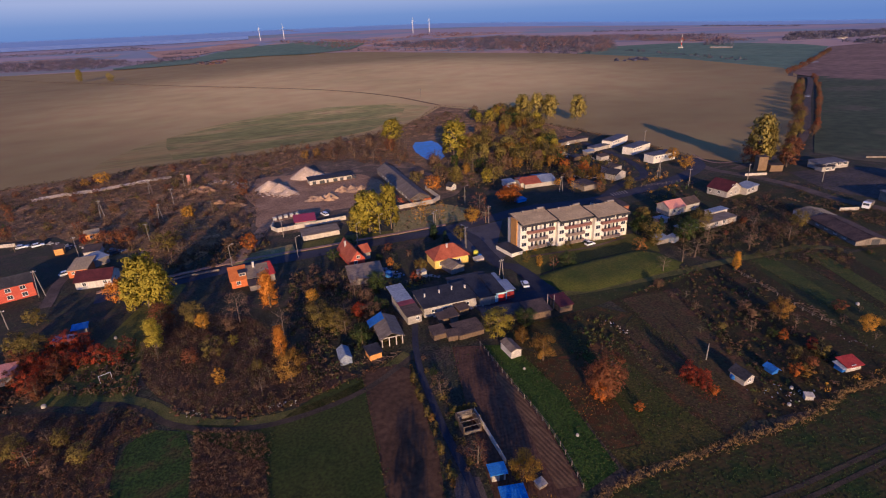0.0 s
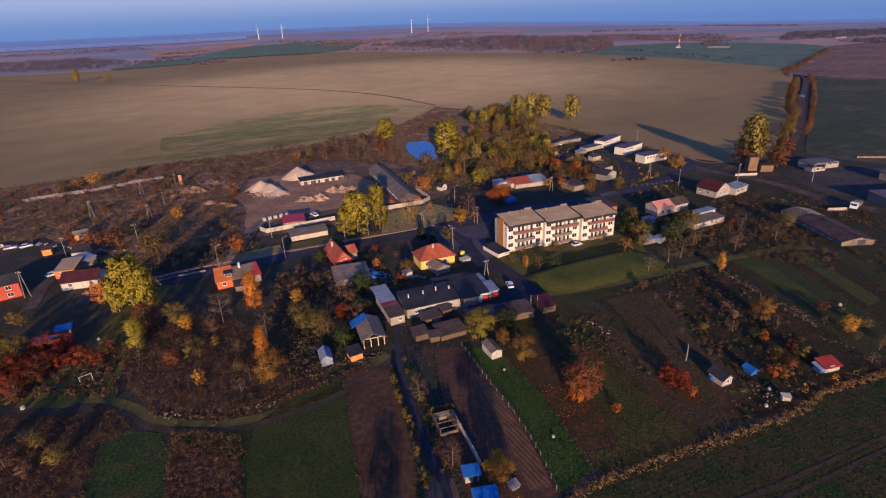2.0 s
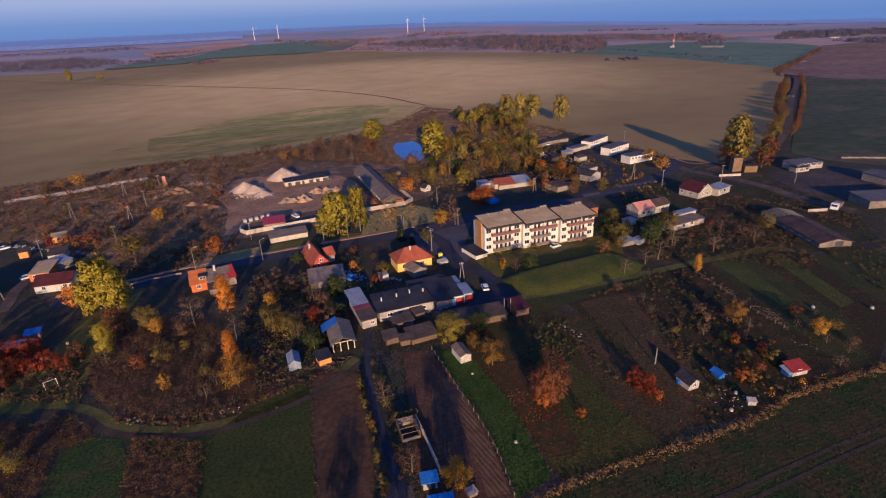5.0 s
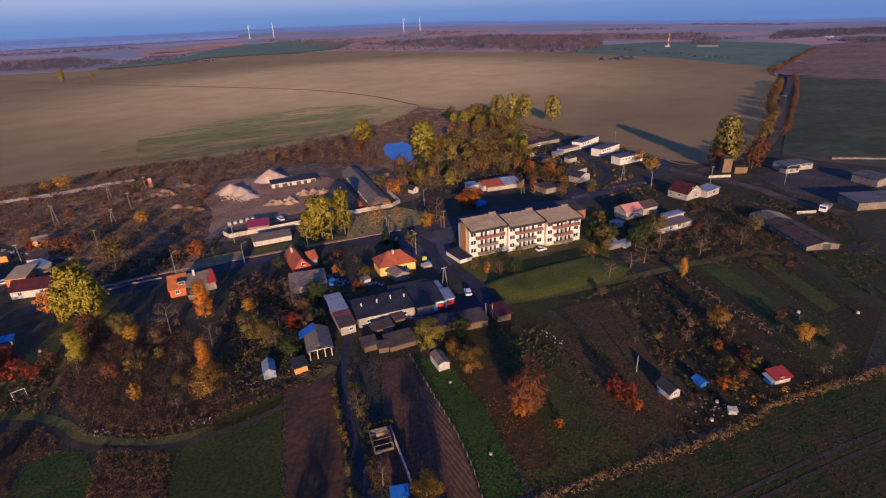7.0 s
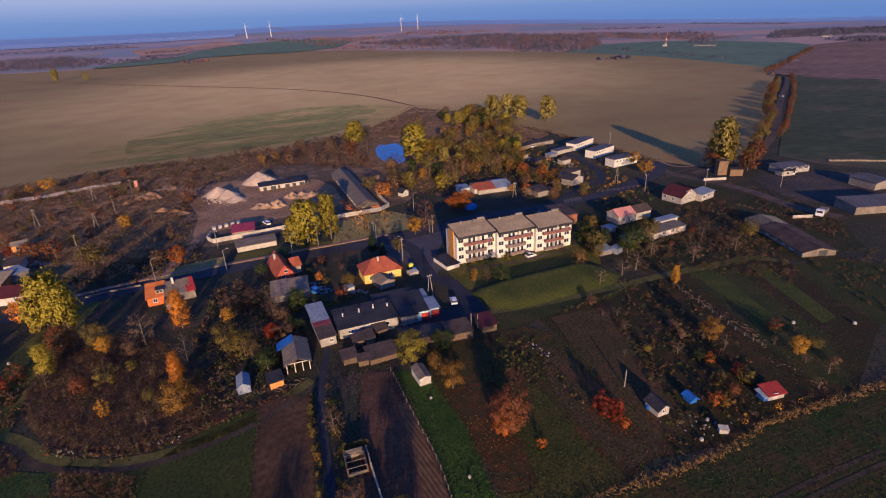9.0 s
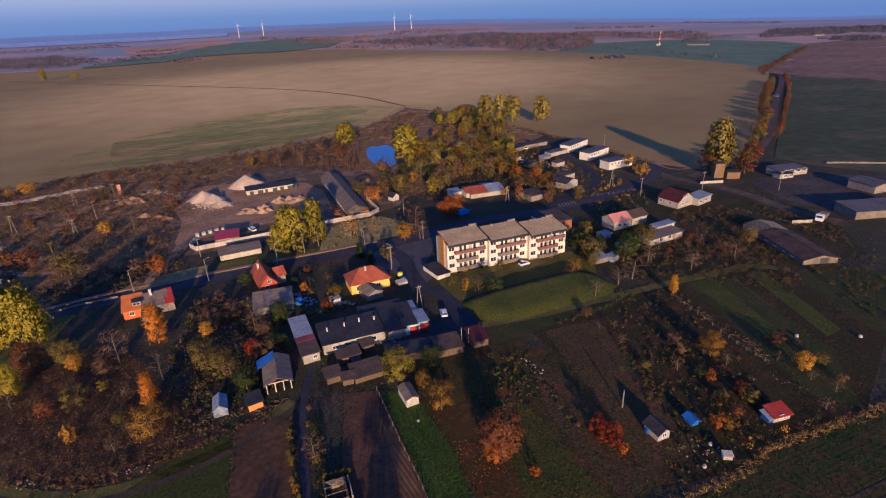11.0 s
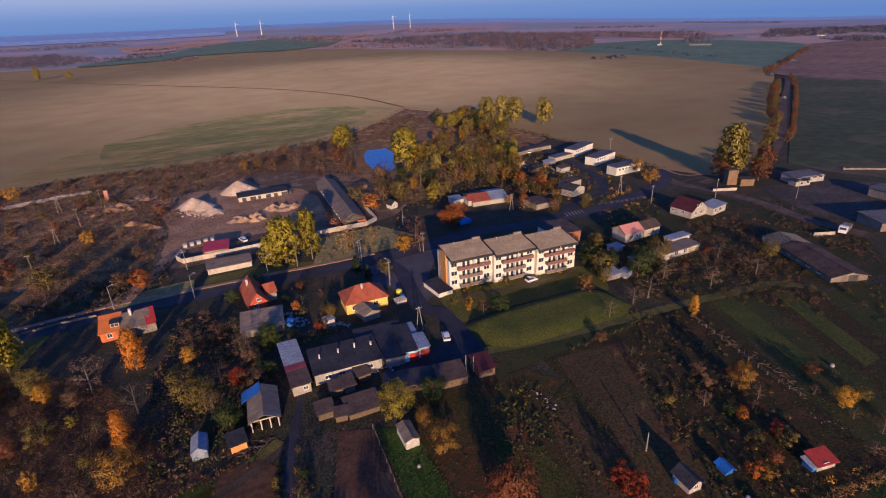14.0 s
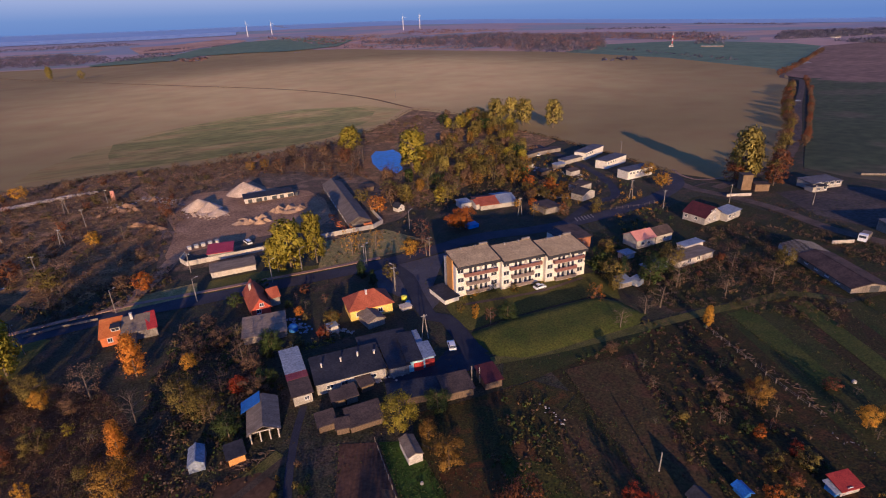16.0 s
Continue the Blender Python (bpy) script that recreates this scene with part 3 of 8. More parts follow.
patch("forecourt", [(60.5, 157.5), (62.5, 169.5), (88.5, 172.5), (76.5, 152.5), (73.5, 147.5), (74.0, 141.0), (66.5, 134.5), (66.0, 146.0)], lit_forecourt_asphalt, 0.08, "lit-toned asphalt forecourt beside the apartment block", 8, "pavement")
patch("apartment_lawn", [(74.2, 137.0), (80.2, 142.4), (95.1, 140.3), (116.8, 137.4), (122.3, 137.2), (122.7, 127.2), (118.4, 119.9), (113.2, 124.8), (97.1, 125.0), (83.5, 124.7), (75.2, 123.3), (74.1, 128.1)], lawn, 0.07, "sunlit green lawn below the apartment block", 10, "lawn")
patch("garden_strip", [(44.0, 95.4), (50.2, 92.9), (51.2, 71.7), (48.6, 51.7), (41.1, 49.9), (43.6, 67.8)], garden_green, 0.06, "lush green garden strip", 10, "garden")
patch("garden_strip", [(50.4, 93.0), (52.0, 100.2), (60.0, 99.4), (71.5, 99.2), (79.0, 99.2), (84.5, 92.0), (78.0, 87.8), (61.0, 78.3)], garden_grass, 0.045, "brown rank grass at the end of the gardens", 8, "garden")
patch("garden_strip", [(37.1, 97.9), (43.7, 95.5), (43.6, 67.8), (40.9, 50.3), (36.1, 48.6), (26.5, 52.8), (30.9, 73.7)], tilled, 0.07, "tilled brown vegetable plot", 10, "garden")
patch("garden_strip", [(15.1, 97.3), (22.9, 97.1), (25.5, 93.5), (22.3, 67.8), (19.3, 56.0), (11.1, 59.6), (13.0, 78.4)], dark_soil, 0.06, "dark tilled soil strip", 10, "garden")
patch("green_field", [(-25.1, 97.3), (-5.1, 87.6), (4.5, 93.5), (14.8, 96.2), (13.5, 78.2), (10.2, 56.6), (-6.8, 64.1), (-6.8, 78.0)], green_field, 0.05, "short dark green pasture", 10, "field")
patch("garden_strip", [(-31.8, 76.0), (-32.4, 87.3), (-31.3, 93.5), (-27.8, 97.1), (-20.8, 93.0), (-19.1, 84.0), (-19.5, 73.5)], patchy_green, 0.06, "small green meadow among the scrub", 10, "garden")
patch("garden_strip", [(50.0, 92.5), (60.9, 77.8), (83.8, 91.0), (88.4, 77.0), (78.3, 51.8), (67.2, 48.9), (49.4, 50.6), (51.2, 71.7)], garden_grass, 0.05, "brown and green garden grass", 10, "garden")
patch("garden_strip", [(51.4, 84.5), (56.5, 83.8), (62.0, 82.9), (60.8, 74.0), (58.9, 66.5), (57.6, 60.0), (56.1, 54.7), (49.6, 55.8), (51.0, 65.0), (51.6, 74.0)], orange_grass, 0.062, "grass covered with fallen orange leaves", 6, "garden")
patch("garden_strip", [(62.4, 82.5), (66.0, 80.6), (69.6, 78.1), (69.5, 68.8), (69.1, 57.6), (70.2, 50.2), (59.5, 49.4), (50.2, 51.4), (49.9, 55.4), (56.4, 54.4), (58.0, 60.0), (59.2, 66.5), (61.1, 74.0)], garden_lawn, 0.072, "mown green grass between the garden trees", 6, "garden")
patch("garden_strip", [(78.3, 90.5), (81.3, 83.7), (80.9, 68.1), (79.6, 52.3), (71.3, 50.8), (70.6, 59.9), (71.0, 68.0), (72.3, 76.1)], weedy_soil, 0.066, "bare brown garden soil with weeds", 6, "garden")
patch("vegetable_rows", [(41.4, 84.9), (43.2, 83.7), (43.2, 73.1), (42.2, 60.1), (40.5, 51.4), (36.9, 52.2), (38.8, 62.8), (40.5, 73.1)], crop_stalks, 0.082, "rows of pale dead stalks on tilled soil", 6, "garden")
patch("garden_strip", [(22.4, 61.3), (24.0, 61.6), (26.6, 59.5), (25.9, 54.4), (21.0, 56.0)], dirt_road, 0.05, "trodden bare ground beside the blue sheds", 4, "garden")
patch("verge", [(46.0, 179.4), (53.0, 203.5), (75.7, 205.6), (87.9, 183.5), (84.8, 180.9), (66.0, 179.9)], dry_verge, 0.07, "tan sunlit grass verge between wall and road", 8, "ground")
patch("verge", [(-12.0, 176.8), (-8.0, 186.0), (9.5, 187.5), (9.8, 178.4)], dry_verge, 0.10, "tan rank grass along the road", 8, "ground")
patch("garden_strip", [(87.1, 99.5), (104.9, 98.0), (93.6, 69.2), (90.1, 55.4), (76.9, 54.2), (81.2, 68.1)], weedy_soil, 0.06, "bare brown allotment soil with weeds", 10, "garden")
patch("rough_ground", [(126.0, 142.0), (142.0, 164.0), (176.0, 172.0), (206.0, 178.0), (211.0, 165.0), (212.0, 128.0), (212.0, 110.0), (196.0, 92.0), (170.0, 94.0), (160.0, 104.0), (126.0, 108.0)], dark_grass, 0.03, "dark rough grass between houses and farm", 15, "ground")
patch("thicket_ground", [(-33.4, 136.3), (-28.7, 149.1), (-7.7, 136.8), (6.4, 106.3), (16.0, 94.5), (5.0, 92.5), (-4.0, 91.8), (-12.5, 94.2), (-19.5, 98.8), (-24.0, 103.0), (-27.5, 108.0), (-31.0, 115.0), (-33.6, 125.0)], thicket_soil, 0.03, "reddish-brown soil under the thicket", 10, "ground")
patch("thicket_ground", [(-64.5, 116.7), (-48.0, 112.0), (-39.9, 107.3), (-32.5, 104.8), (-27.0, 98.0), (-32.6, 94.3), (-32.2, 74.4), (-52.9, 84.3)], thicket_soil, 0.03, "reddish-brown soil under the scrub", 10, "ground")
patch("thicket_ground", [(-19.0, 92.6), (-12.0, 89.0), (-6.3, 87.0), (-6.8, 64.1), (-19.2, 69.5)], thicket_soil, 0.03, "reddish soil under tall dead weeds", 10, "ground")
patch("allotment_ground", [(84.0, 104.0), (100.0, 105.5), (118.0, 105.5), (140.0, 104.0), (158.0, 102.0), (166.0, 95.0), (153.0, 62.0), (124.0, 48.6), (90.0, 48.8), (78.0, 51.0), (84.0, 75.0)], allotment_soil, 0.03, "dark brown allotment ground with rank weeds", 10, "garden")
patch("drilled_field", [(37.5, 44.7), (45.5, 48.5), (63.8, 48.2), (82.5, 47.2), (99.8, 48.9), (121.4, 47.7), (191.8, 44.5), (112.6, 11.8)], drilled, 0.06, "drilled dark green crop with tyre tracks", 15, "field")
patch("garden_strip", [(136.4, 105.6), (150.5, 101.5), (138.0, 63.9), (124.6, 49.5), (118.9, 56.9), (127.6, 78.9)], allotment_green, 0.06, "brown-green allotment strip", 10, "garden")
patch("garden_strip", [(136.8, 101.9), (144.3, 101.4), (134.4, 72.0), (129.5, 72.9)], meadow, 0.09, "narrow strip of grass", 10, "garden")
patch("garden_strip", [(154.7, 99.2), (159.7, 97.5), (147.9, 68.5), (142.3, 68.0)], meadow, 0.09, "narrow strip of grass", 10, "garden")
patch("left_grass", [(-52.2, 115.9), (-47.4, 127.0), (-39.2, 152.5), (-30.8, 172.6), (-25.4, 167.6), (-32.9, 136.3), (-32.0, 110.6), (-36.0, 108.4)], lawn, 0.06, "trodden grass with goalposts", 10, "ground")
patch("verge", [(10.2, 171.2), (13.3, 187.0), (27.1, 187.3), (46.3, 183.1), (65.0, 181.0), (44.7, 173.3)], lawn, 0.05, "grass verge along the road", 10, "ground")
patch("pond", [(102.9, 331.8), (109.0, 344.2), (113.3, 341.1), (120.1, 342.8), (120.7, 329.4), (118.0, 315.3), (113.2, 303.7), (110.6, 291.5), (104.8, 284.1), (102.1, 290.8), (98.5, 290.0), (98.7, 303.1), (99.1, 313.5)], water, 0.12, "small pond among trees, sky's blue in its colour", 10, "water")

patch("garden_strip", [(76.4, 107.7), (93.8, 109.3), (107.9, 108.8), (115.6, 107.2), (113.9, 103.5), (108.3, 100.9), (92.5, 101.0), (78.5, 99.5), (72.0, 99.6)], allotment_green, 0.07, "green grass below the raised meadow", 10, "lawn")

patch("garden_strip", [(164.6, 92.7), (179.9, 91.7), (188.2, 81.5), (185.8, 67.6), (157.9, 55.2), (153.2, 61.8), (156.4, 74.3)], allotment_green, 0.05, "rough green grass beyond the allotments", 10, "garden")

# the raised meadow: a low mound, highest along its far edge
def mound(name, points, height, material, label, rim=4.0, gamma=1.0):
    """Raised ground inside a closed line, with sloping banks of the given width."""
    pts = [Vector(p) for p in curve_through(points + points[:1], 5.0)[:-1]]
    xs, ys = [p.x for p in pts], [p.y for p in pts]
    step = 1.6
    nx, ny = int((max(xs) - min(xs)) / step) + 2, int((max(ys) - min(ys)) / step) + 2
    px, py = np.array(xs), np.array(ys)
    qx, qy = np.roll(px, -1), np.roll(py, -1)
    verts, inside = [], []
    for j in range(ny):
        for i in range(nx):
            x, y = min(xs) + i * step, min(ys) + j * step
            crossing = ((py > y) != (qy > y)) & (x < (qx - px) * (y - py) / (qy - py + 1e-9) + px)
            t = np.clip(((x - px) * (qx - px) + (y - py) * (qy - py)) / ((qx - px) ** 2 + (qy - py) ** 2 + 1e-9), 0, 1)
            d = np.sqrt((x - px - t * (qx - px)) ** 2 + (y - py - t * (qy - py)) ** 2).min()
            hit = crossing.sum() % 2 == 1
            k = min(d / rim, 1) if hit else 0
            k = k * k * (3 - 2 * k)
            far = (y - min(ys)) / (max(ys) - min(ys))
            verts.append((x, y, ground_z(x, y) + (0.09 + height * (0.25 + 0.75 * far) * k ** gamma + 0.18 * k * noise.noise((x * 0.3, y * 0.3, 0)) if hit else -0.3)))
            inside.append(hit)
    faces = []
    for j in range(ny - 1):
        for i in range(nx - 1):
            f = (j * nx + i, j * nx + i + 1, (j + 1) * nx + i + 1, (j + 1) * nx + i)
            if any(inside[k] for k in f):
                faces.append(f)
    return tagged(mesh_object(name, verts, faces, material, smooth=True), label, "meadow", kind="structure")


mound("raised_meadow", [(74.5, 122.4), (82.9, 123.7), (96.5, 124.0), (112.4, 123.7), (117.2, 119.1), (119.2, 110.6), (113.0, 106.9), (98.0, 106.4), (82.6, 106.2), (75.9, 109.9), (74.0, 116.5)], 2.7, meadow, "raised sunlit green meadow with steep banks", 4.0)

# roads and tracks
MAIN_ROAD = [(-51.3, 169.8), (-37.6, 171.0), (-25.4, 173.0), (-6.5, 175.1), (9.3, 174.3), (29.4, 174.2), (48.4, 173.7), (66.9, 173.7), (83.8, 176.4), (104.7, 179.8), (128.6, 176.4), (154.5, 177.4), (176.9, 181.4), (198.4, 188.8), (213.2, 198.7), (223.1, 215.3)]
ribbon("road", MAIN_ROAD, 7.0, road_asphalt, 0.10, "grey asphalt village road in long shade")
ribbon("pavement", MAIN_ROAD[:8], 1.6, paving, 0.24, "reddish paved footway with a kerb", shift=5.2, thick=0.3, category="pavement")
ribbon("lane", [(213.2, 198.7), (211.4, 186.0), (215.4, 169.1), (216.6, 149.9), (213.5, 128.6), (215.9, 112.6)], 5.0, dirt_road, 0.09, "pale gravel lane past the farmyard")
ribbon("lane", [(219.8, 182.6), (268.8, 194.3), (323.5, 224.1), (440.9, 310.0), (596.7, 422.9), (639.1, 477.3), (1042.3, 710.8)], 5.0, dirt_road, 0.09, "narrow asphalt lane between hedges", step=15)
ribbon("side_street", [(68.2, 171.5), (70.6, 160.7), (69.3, 148.8), (68.5, 134.7), (72.0, 131.3), (72.3, 119.2), (73.0, 112.8)], 4.6, asphalt, 0.11, "worn side street to the apartment block")
ribbon("side_street", [(139.1, 177.4), (162.4, 191.7), (177.7, 196.5), (191.4, 226.6), (197.6, 265.3), (201.4, 302.0)], 4.0, asphalt, 0.12, "narrow street past the bungalows")
ribbon("garden_path", [(32.5, 111.8), (29.6, 102.9), (27.1, 91.5), (26.1, 81.4), (25.2, 71.2), (24.8, 59.7), (24.1, 53.9)], 1.5, asphalt, 0.10, "dark asphalt path between gardens", step=3)
RUT = [(-40.0, 111.8), (-34.8, 109.3), (-28.2, 103.4), (-25.2, 99.0), (-20.6, 95.0), (-13.9, 91.1), (-4.4, 88.6), (5.7, 89.2), (14.7, 91.6), (21.8, 95.6), (27.4, 99.2)]
ribbon("track", RUT, 2.6, grass_track, 0.05, "olive grass verge of the dirt track", shift=1.2, step=3)
# dark strip puts the rut's shadow into the track's colour
ribbon("track", RUT, 1.5, track_soil, 0.065, "dirt track round the pasture, dark for its shadowed ruts", shift=-0.6, step=3)
ribbon("track", [(1.6, 214.9), (-5.9, 191.4), (-13.7, 178.5)], 5.0, yard_dust, 0.12, "dirt entrance to the gravel yard")
ribbon("track", [(-25.7, 329.0), (-8.2, 282.0), (1.3, 243.9), (4.3, 225.4)], 4.0, yard_dust, 0.12, "rutted track through the scrub")
ribbon("track", [(74.2, 109.3), (89.1, 107.0), (110.8, 105.9), (131.2, 104.9), (147.1, 103.5), (159.9, 102.3), (166.9, 95.1)], 3.0, grass_track, 0.10, "grassy path along the gardens")
ribbon("tyre_track", [(53.2, 37.8), (58.9, 38.0), (69.8, 37.4), (82.7, 37.4), (95.5, 37.5), (111.8, 37.1)], 0.8, track_soil, 0.10, "tyre track through the crop", step=3)
ribbon("tyre_track", [(54.3, 35.8), (60.4, 35.9), (70.8, 35.3), (82.8, 35.3), (96.3, 35.4), (112.7, 35.1)], 0.8, track_soil, 0.10, "tyre track through the crop", step=3)
ribbon("lane", [(-64.8, 196.0), (-65.6, 187.0), (-64.9, 178.5), (-64.5, 170.5)], 3.6, dirt_road, 0.11, "bare dirt lane beside the brick house", step=3)
for k in range(6):     # a pedestrian crossing at the junction
    ribbon("road_marking", [(144.2 + 1.5 * k, 176.6 + 0.05 * k), (145.4 + 1.5 * k, 180.4 + 0.05 * k)], 0.5, pole_grey, 0.16, "worn white stripe of a pedestrian crossing", step=2)
patch("verge", [(80.3, 192.2), (86.0, 185.6), (83.7, 181.8), (76.2, 180.6)], orange_grass, 0.09, "verge strewn with fallen rust leaves", 5, "ground")
ribbon("footpath", [(79.0, 136.3), (88.7, 135.0), (102.4, 133.7), (117.1, 135.5)], 1.2, dirt_road, 0.13, "trodden path across the lawn", step=3)
ribbon("tramline", [(-576.3, 1575.7), (-259.1, 1182.8), (-54.6, 930.7), (94.0, 747.6), (160.9, 617.2), (186.4, 498.0)], 3.5, scrub_soil, 0.16, "dark ditch line across the field", step=25, category="ditch")

patch("farmyard", [(234.7, 166.1), (263.5, 158.5), (285.5, 138.5), (234.5, 110.3), (225.4, 124.3), (222.5, 140.2)], farmyard_ground, 0.07, "wide worn farmyard ground", 20, "yard")
patch("workshop_yard", [(49.6, 115.2), (62.4, 114.4), (68.7, 119.6), (73.6, 114.0), (75.8, 108.5), (70.8, 108.0), (61.6, 108.8), (50.2, 109.4)], asphalt, 0.08, "dark worn asphalt yard behind the workshop", 10, "yard")
ribbon("footpath", [(227.6, 216.4), (222.8, 205.5), (224.1, 195.2), (239.2, 192.7)], 1.4, paving, 0.14, "pale kerbed path round the bend", step=3)
ribbon("footpath", [(208.4, 187.8), (222.0, 189.9), (232.1, 186.9)], 1.2, dirt_road, 0.13, "pale trodden path across the verge", step=3)
# ---- buildings ----
def quad_box(bm, x0, x1, y0, y1, z0, z1):
    v = [bm.verts.new(c) for c in ((x0, y0, z0), (x1, y0, z0), (x1, y1, z0), (x0, y1, z0), (x0, y0, z1), (x1, y0, z1), (x1, y1, z1), (x0, y1, z1))]
    for f in ((0, 1, 5, 4), (1, 2, 6, 5), (2, 3, 7, 6), (3, 0, 4, 7), (4, 5, 6, 7), (3, 2, 1, 0)):
        bm.faces.new([v[i] for i in f])
    return v


def box_part(name, material, parent, x0, x1, y0, y1, z0, z1, label=""):
    bm = bmesh.new()
    quad_box(bm, x0, x1, y0, y1, z0, z1)
    return part(name, bm, material, parent, label)


def slab(bm, corners, thick):
    """A sheet with thickness: top corners in order, seen from above counter-clockwise."""
    top = [bm.verts.new(c) for c in corners]
    low = [bm.verts.new((c[0], c[1], c[2] - thick)) for c in corners]
    bm.faces.new(top)
    bm.faces.new(low[::-1])
    n = len(top)
    for i in range(n):
        bm.faces.new((low[i], low[(i + 1) % n], top[(i + 1) % n], top[i]))


def base_empty(name, A, B, sink=0.0):
    """The thing's base at A, its x axis towards B; y runs away behind."""
    ob = new(name)
    dx, dy = B[0] - A[0], B[1] - A[1]
    mid = ((A[0] + B[0]) / 2, (A[1] + B[1]) / 2)
    ob.matrix_world = Matrix.Translation((A[0], A[1], ground_z(*mid) - sink)) @ Matrix.Rotation(math.atan2(dy, dx), 4, "Z")
    return ob, math.hypot(dx, dy)


def window(parent, face, w, d, u, z, ww, wh, frame_mat=None, name="window", bars=1):
    """A window on a wall: frame standing 6 cm out, glass set back in it, a sill below."""
    def at(a, b):   # a along the wall, b outwards
        if face == "front":
            return (a, -b)
        if face == "back":
            return (a, d + b)
        if face == "left":
            return (-b, a)
        return (w + b, a)
    def bar(bm, a0, a1, z0, z1, b0, b1):
        p, q = at(a0, b0), at(a1, b1)
        quad_box(bm, min(p[0], q[0]), max(p[0], q[0]), min(p[1], q[1]), max(p[1], q[1]), z0, z1)
    bm = bmesh.new()
    t = 0.09
    bar(bm, u, u + t, z, z + wh, 0.0, 0.07)
    bar(bm, u + ww - t, u + ww, z, z + wh, 0.0, 0.07)
    bar(bm, u + t, u + ww - t, z, z + t, 0.0, 0.07)
    bar(bm, u + t, u + ww - t, z + wh - t, z + wh, 0.0, 0.07)
    for k in range(bars):
        c = u + ww * (k + 1) / (bars + 1)
        bar(bm, c - 0.035, c + 0.035, z + t, z + wh - t, 0.0, 0.07)
    win = part(name, bm, frame_mat or window_frame_mat, parent)
    bm = bmesh.new()
    bar(bm, u + t, u + ww - t, z + t, z + wh - t, -0.05, 0.025)
    part("pane", bm, glass, win)
    bm = bmesh.new()
    bar(bm, u - 0.08, u + ww + 0.08, z - 0.08, z - 0.02, 0.0, 0.16)
    part("sill", bm, frame_mat or window_frame_mat, win)
    return win


def door(parent, face, w, d, u, ww, wh, material, name="door"):
    bm = bmesh.new()
    if face == "front":
        quad_box(bm, u, u + ww, -0.05, 0.02, 0, wh)
    elif face == "left":
        quad_box(bm, -0.05, 0.02, u, u + ww, 0, wh)
    else:
        quad_box(bm, w - 0.02, w + 0.05, u, u + ww, 0, wh)
    return part(name, bm, material, parent)


def chimney(parent, x, y, z0, z1, s=0.6, material=None):
    bm = bmesh.new()
    quad_box(bm, x - s / 2, x + s / 2, y - s / 2, y + s / 2, z0, z1)
    quad_box(bm, x - s / 2 - 0.07, x + s / 2 + 0.07, y - s / 2 - 0.07, y + s / 2 + 0.07, z1, z1 + 0.12)
    return part("chimney", bm, material or white_wall, parent)


def house(name, label, A, B, d, h, roof, rise, wall_mat, roof_mat, windows=(), doors=(), over=0.35, chimneys=(), category="house", group="", roof_bands=()):
    """A building on the front line A to B, d deep, walls h high. roof: ridge_x, ridge_y, hip, flat or mono (rising to the back)."""
    ob, w = base_empty(name, A, B)
    HOUSES.append((ob.matrix_world.inverted(), w, d))
    tagged(ob, label, category, group)
    bm = bmesh.new()
    low = -1.0
    z = [h, h, h, h]
    if roof == "mono":
        z = [h, h, h + rise, h + rise]
    base = [bm.verts.new(c) for c in ((0, 0, low), (w, 0, low), (w, d, low), (0, d, low))]
    top = [bm.verts.new((x, y, zz)) for (x, y), zz in zip(((0, 0), (w, 0), (w, d), (0, d)), z)]
    for i in range(4):
        j = (i + 1) % 4
        ring = [base[i], base[j], top[j], top[i]]
        if roof == "ridge_y" and i in (0, 2):
            ring.insert(3, bm.verts.new((w / 2, 0 if i == 0 else d, h + rise)))
        if roof == "ridge_x" and i in (1, 3):
            ring.insert(3, bm.verts.new((w if i == 1 else 0, d / 2, h + rise)))
        bm.faces.new(ring)
    bm.faces.new(top)
    part("wall", bm, wall_mat, ob)
    o, t = over, 0.16
    bm = bmesh.new()
    if roof == "flat":
        slab(bm, [(-o, -o, h + t), (w + o, -o, h + t), (w + o, d + o, h + t), (-o, d + o, h + t)], t - 0.004)
    elif roof == "mono":
        k = rise / d
        slab(bm, [(-o, -o, h + t - k * o), (w + o, -o, h + t - k * o), (w + o, d + o, h + rise + t + k * o), (-o, d + o, h + rise + t + k * o)], t - 0.004)
    elif roof == "ridge_x":
        k = rise / (d / 2)
        slab(bm, [(-o, -o, h + t - k * o), (w + o, -o, h + t - k * o), (w + o, d / 2, h + rise + t), (-o, d / 2, h + rise + t)], t - 0.004)
        slab(bm, [(-o, d / 2, h + rise + t), (w + o, d / 2, h + rise + t), (w + o, d + o, h + t - k * o), (-o, d + o, h + t - k * o)], t - 0.004)
        quad_box(bm, -o, w + o, d / 2 - 0.12, d / 2 + 0.12, h + rise + t - 0.04, h + rise + t + 0.06)
    elif roof == "ridge_y":
        k = rise / (w / 2)
        slab(bm, [(-o, -o, h + t - k * o), (w / 2, -o, h + rise + t), (w / 2, d + o, h + rise + t), (-o, d + o, h + t - k * o)], t - 0.004)
        slab(bm, [(w / 2, -o, h + rise + t), (w + o, -o, h + t - k * o), (w + o, d + o, h + t - k * o), (w / 2, d + o, h + rise + t)], t - 0.004)
        quad_box(bm, w / 2 - 0.12, w / 2 + 0.12, -o, d + o, h + rise + t - 0.04, h + rise + t + 0.06)
    elif roof == "hip":
        m = min(d, w) / 2
        e = [(-o, -o, h + t), (w + o, -o, h + t), (w + o, d + o, h + t), (-o, d + o, h + t)]
        r = [(m, d / 2, h + rise), (w - m, d / 2, h + rise)] if w > d else [(w / 2, m, h + rise), (w / 2, d - m, h + rise)]
        ev, rv, lv = [bm.verts.new(c) for c in e], [bm.verts.new(c) for c in r], [bm.verts.new((c[0], c[1], c[2] - t)) for c in e]
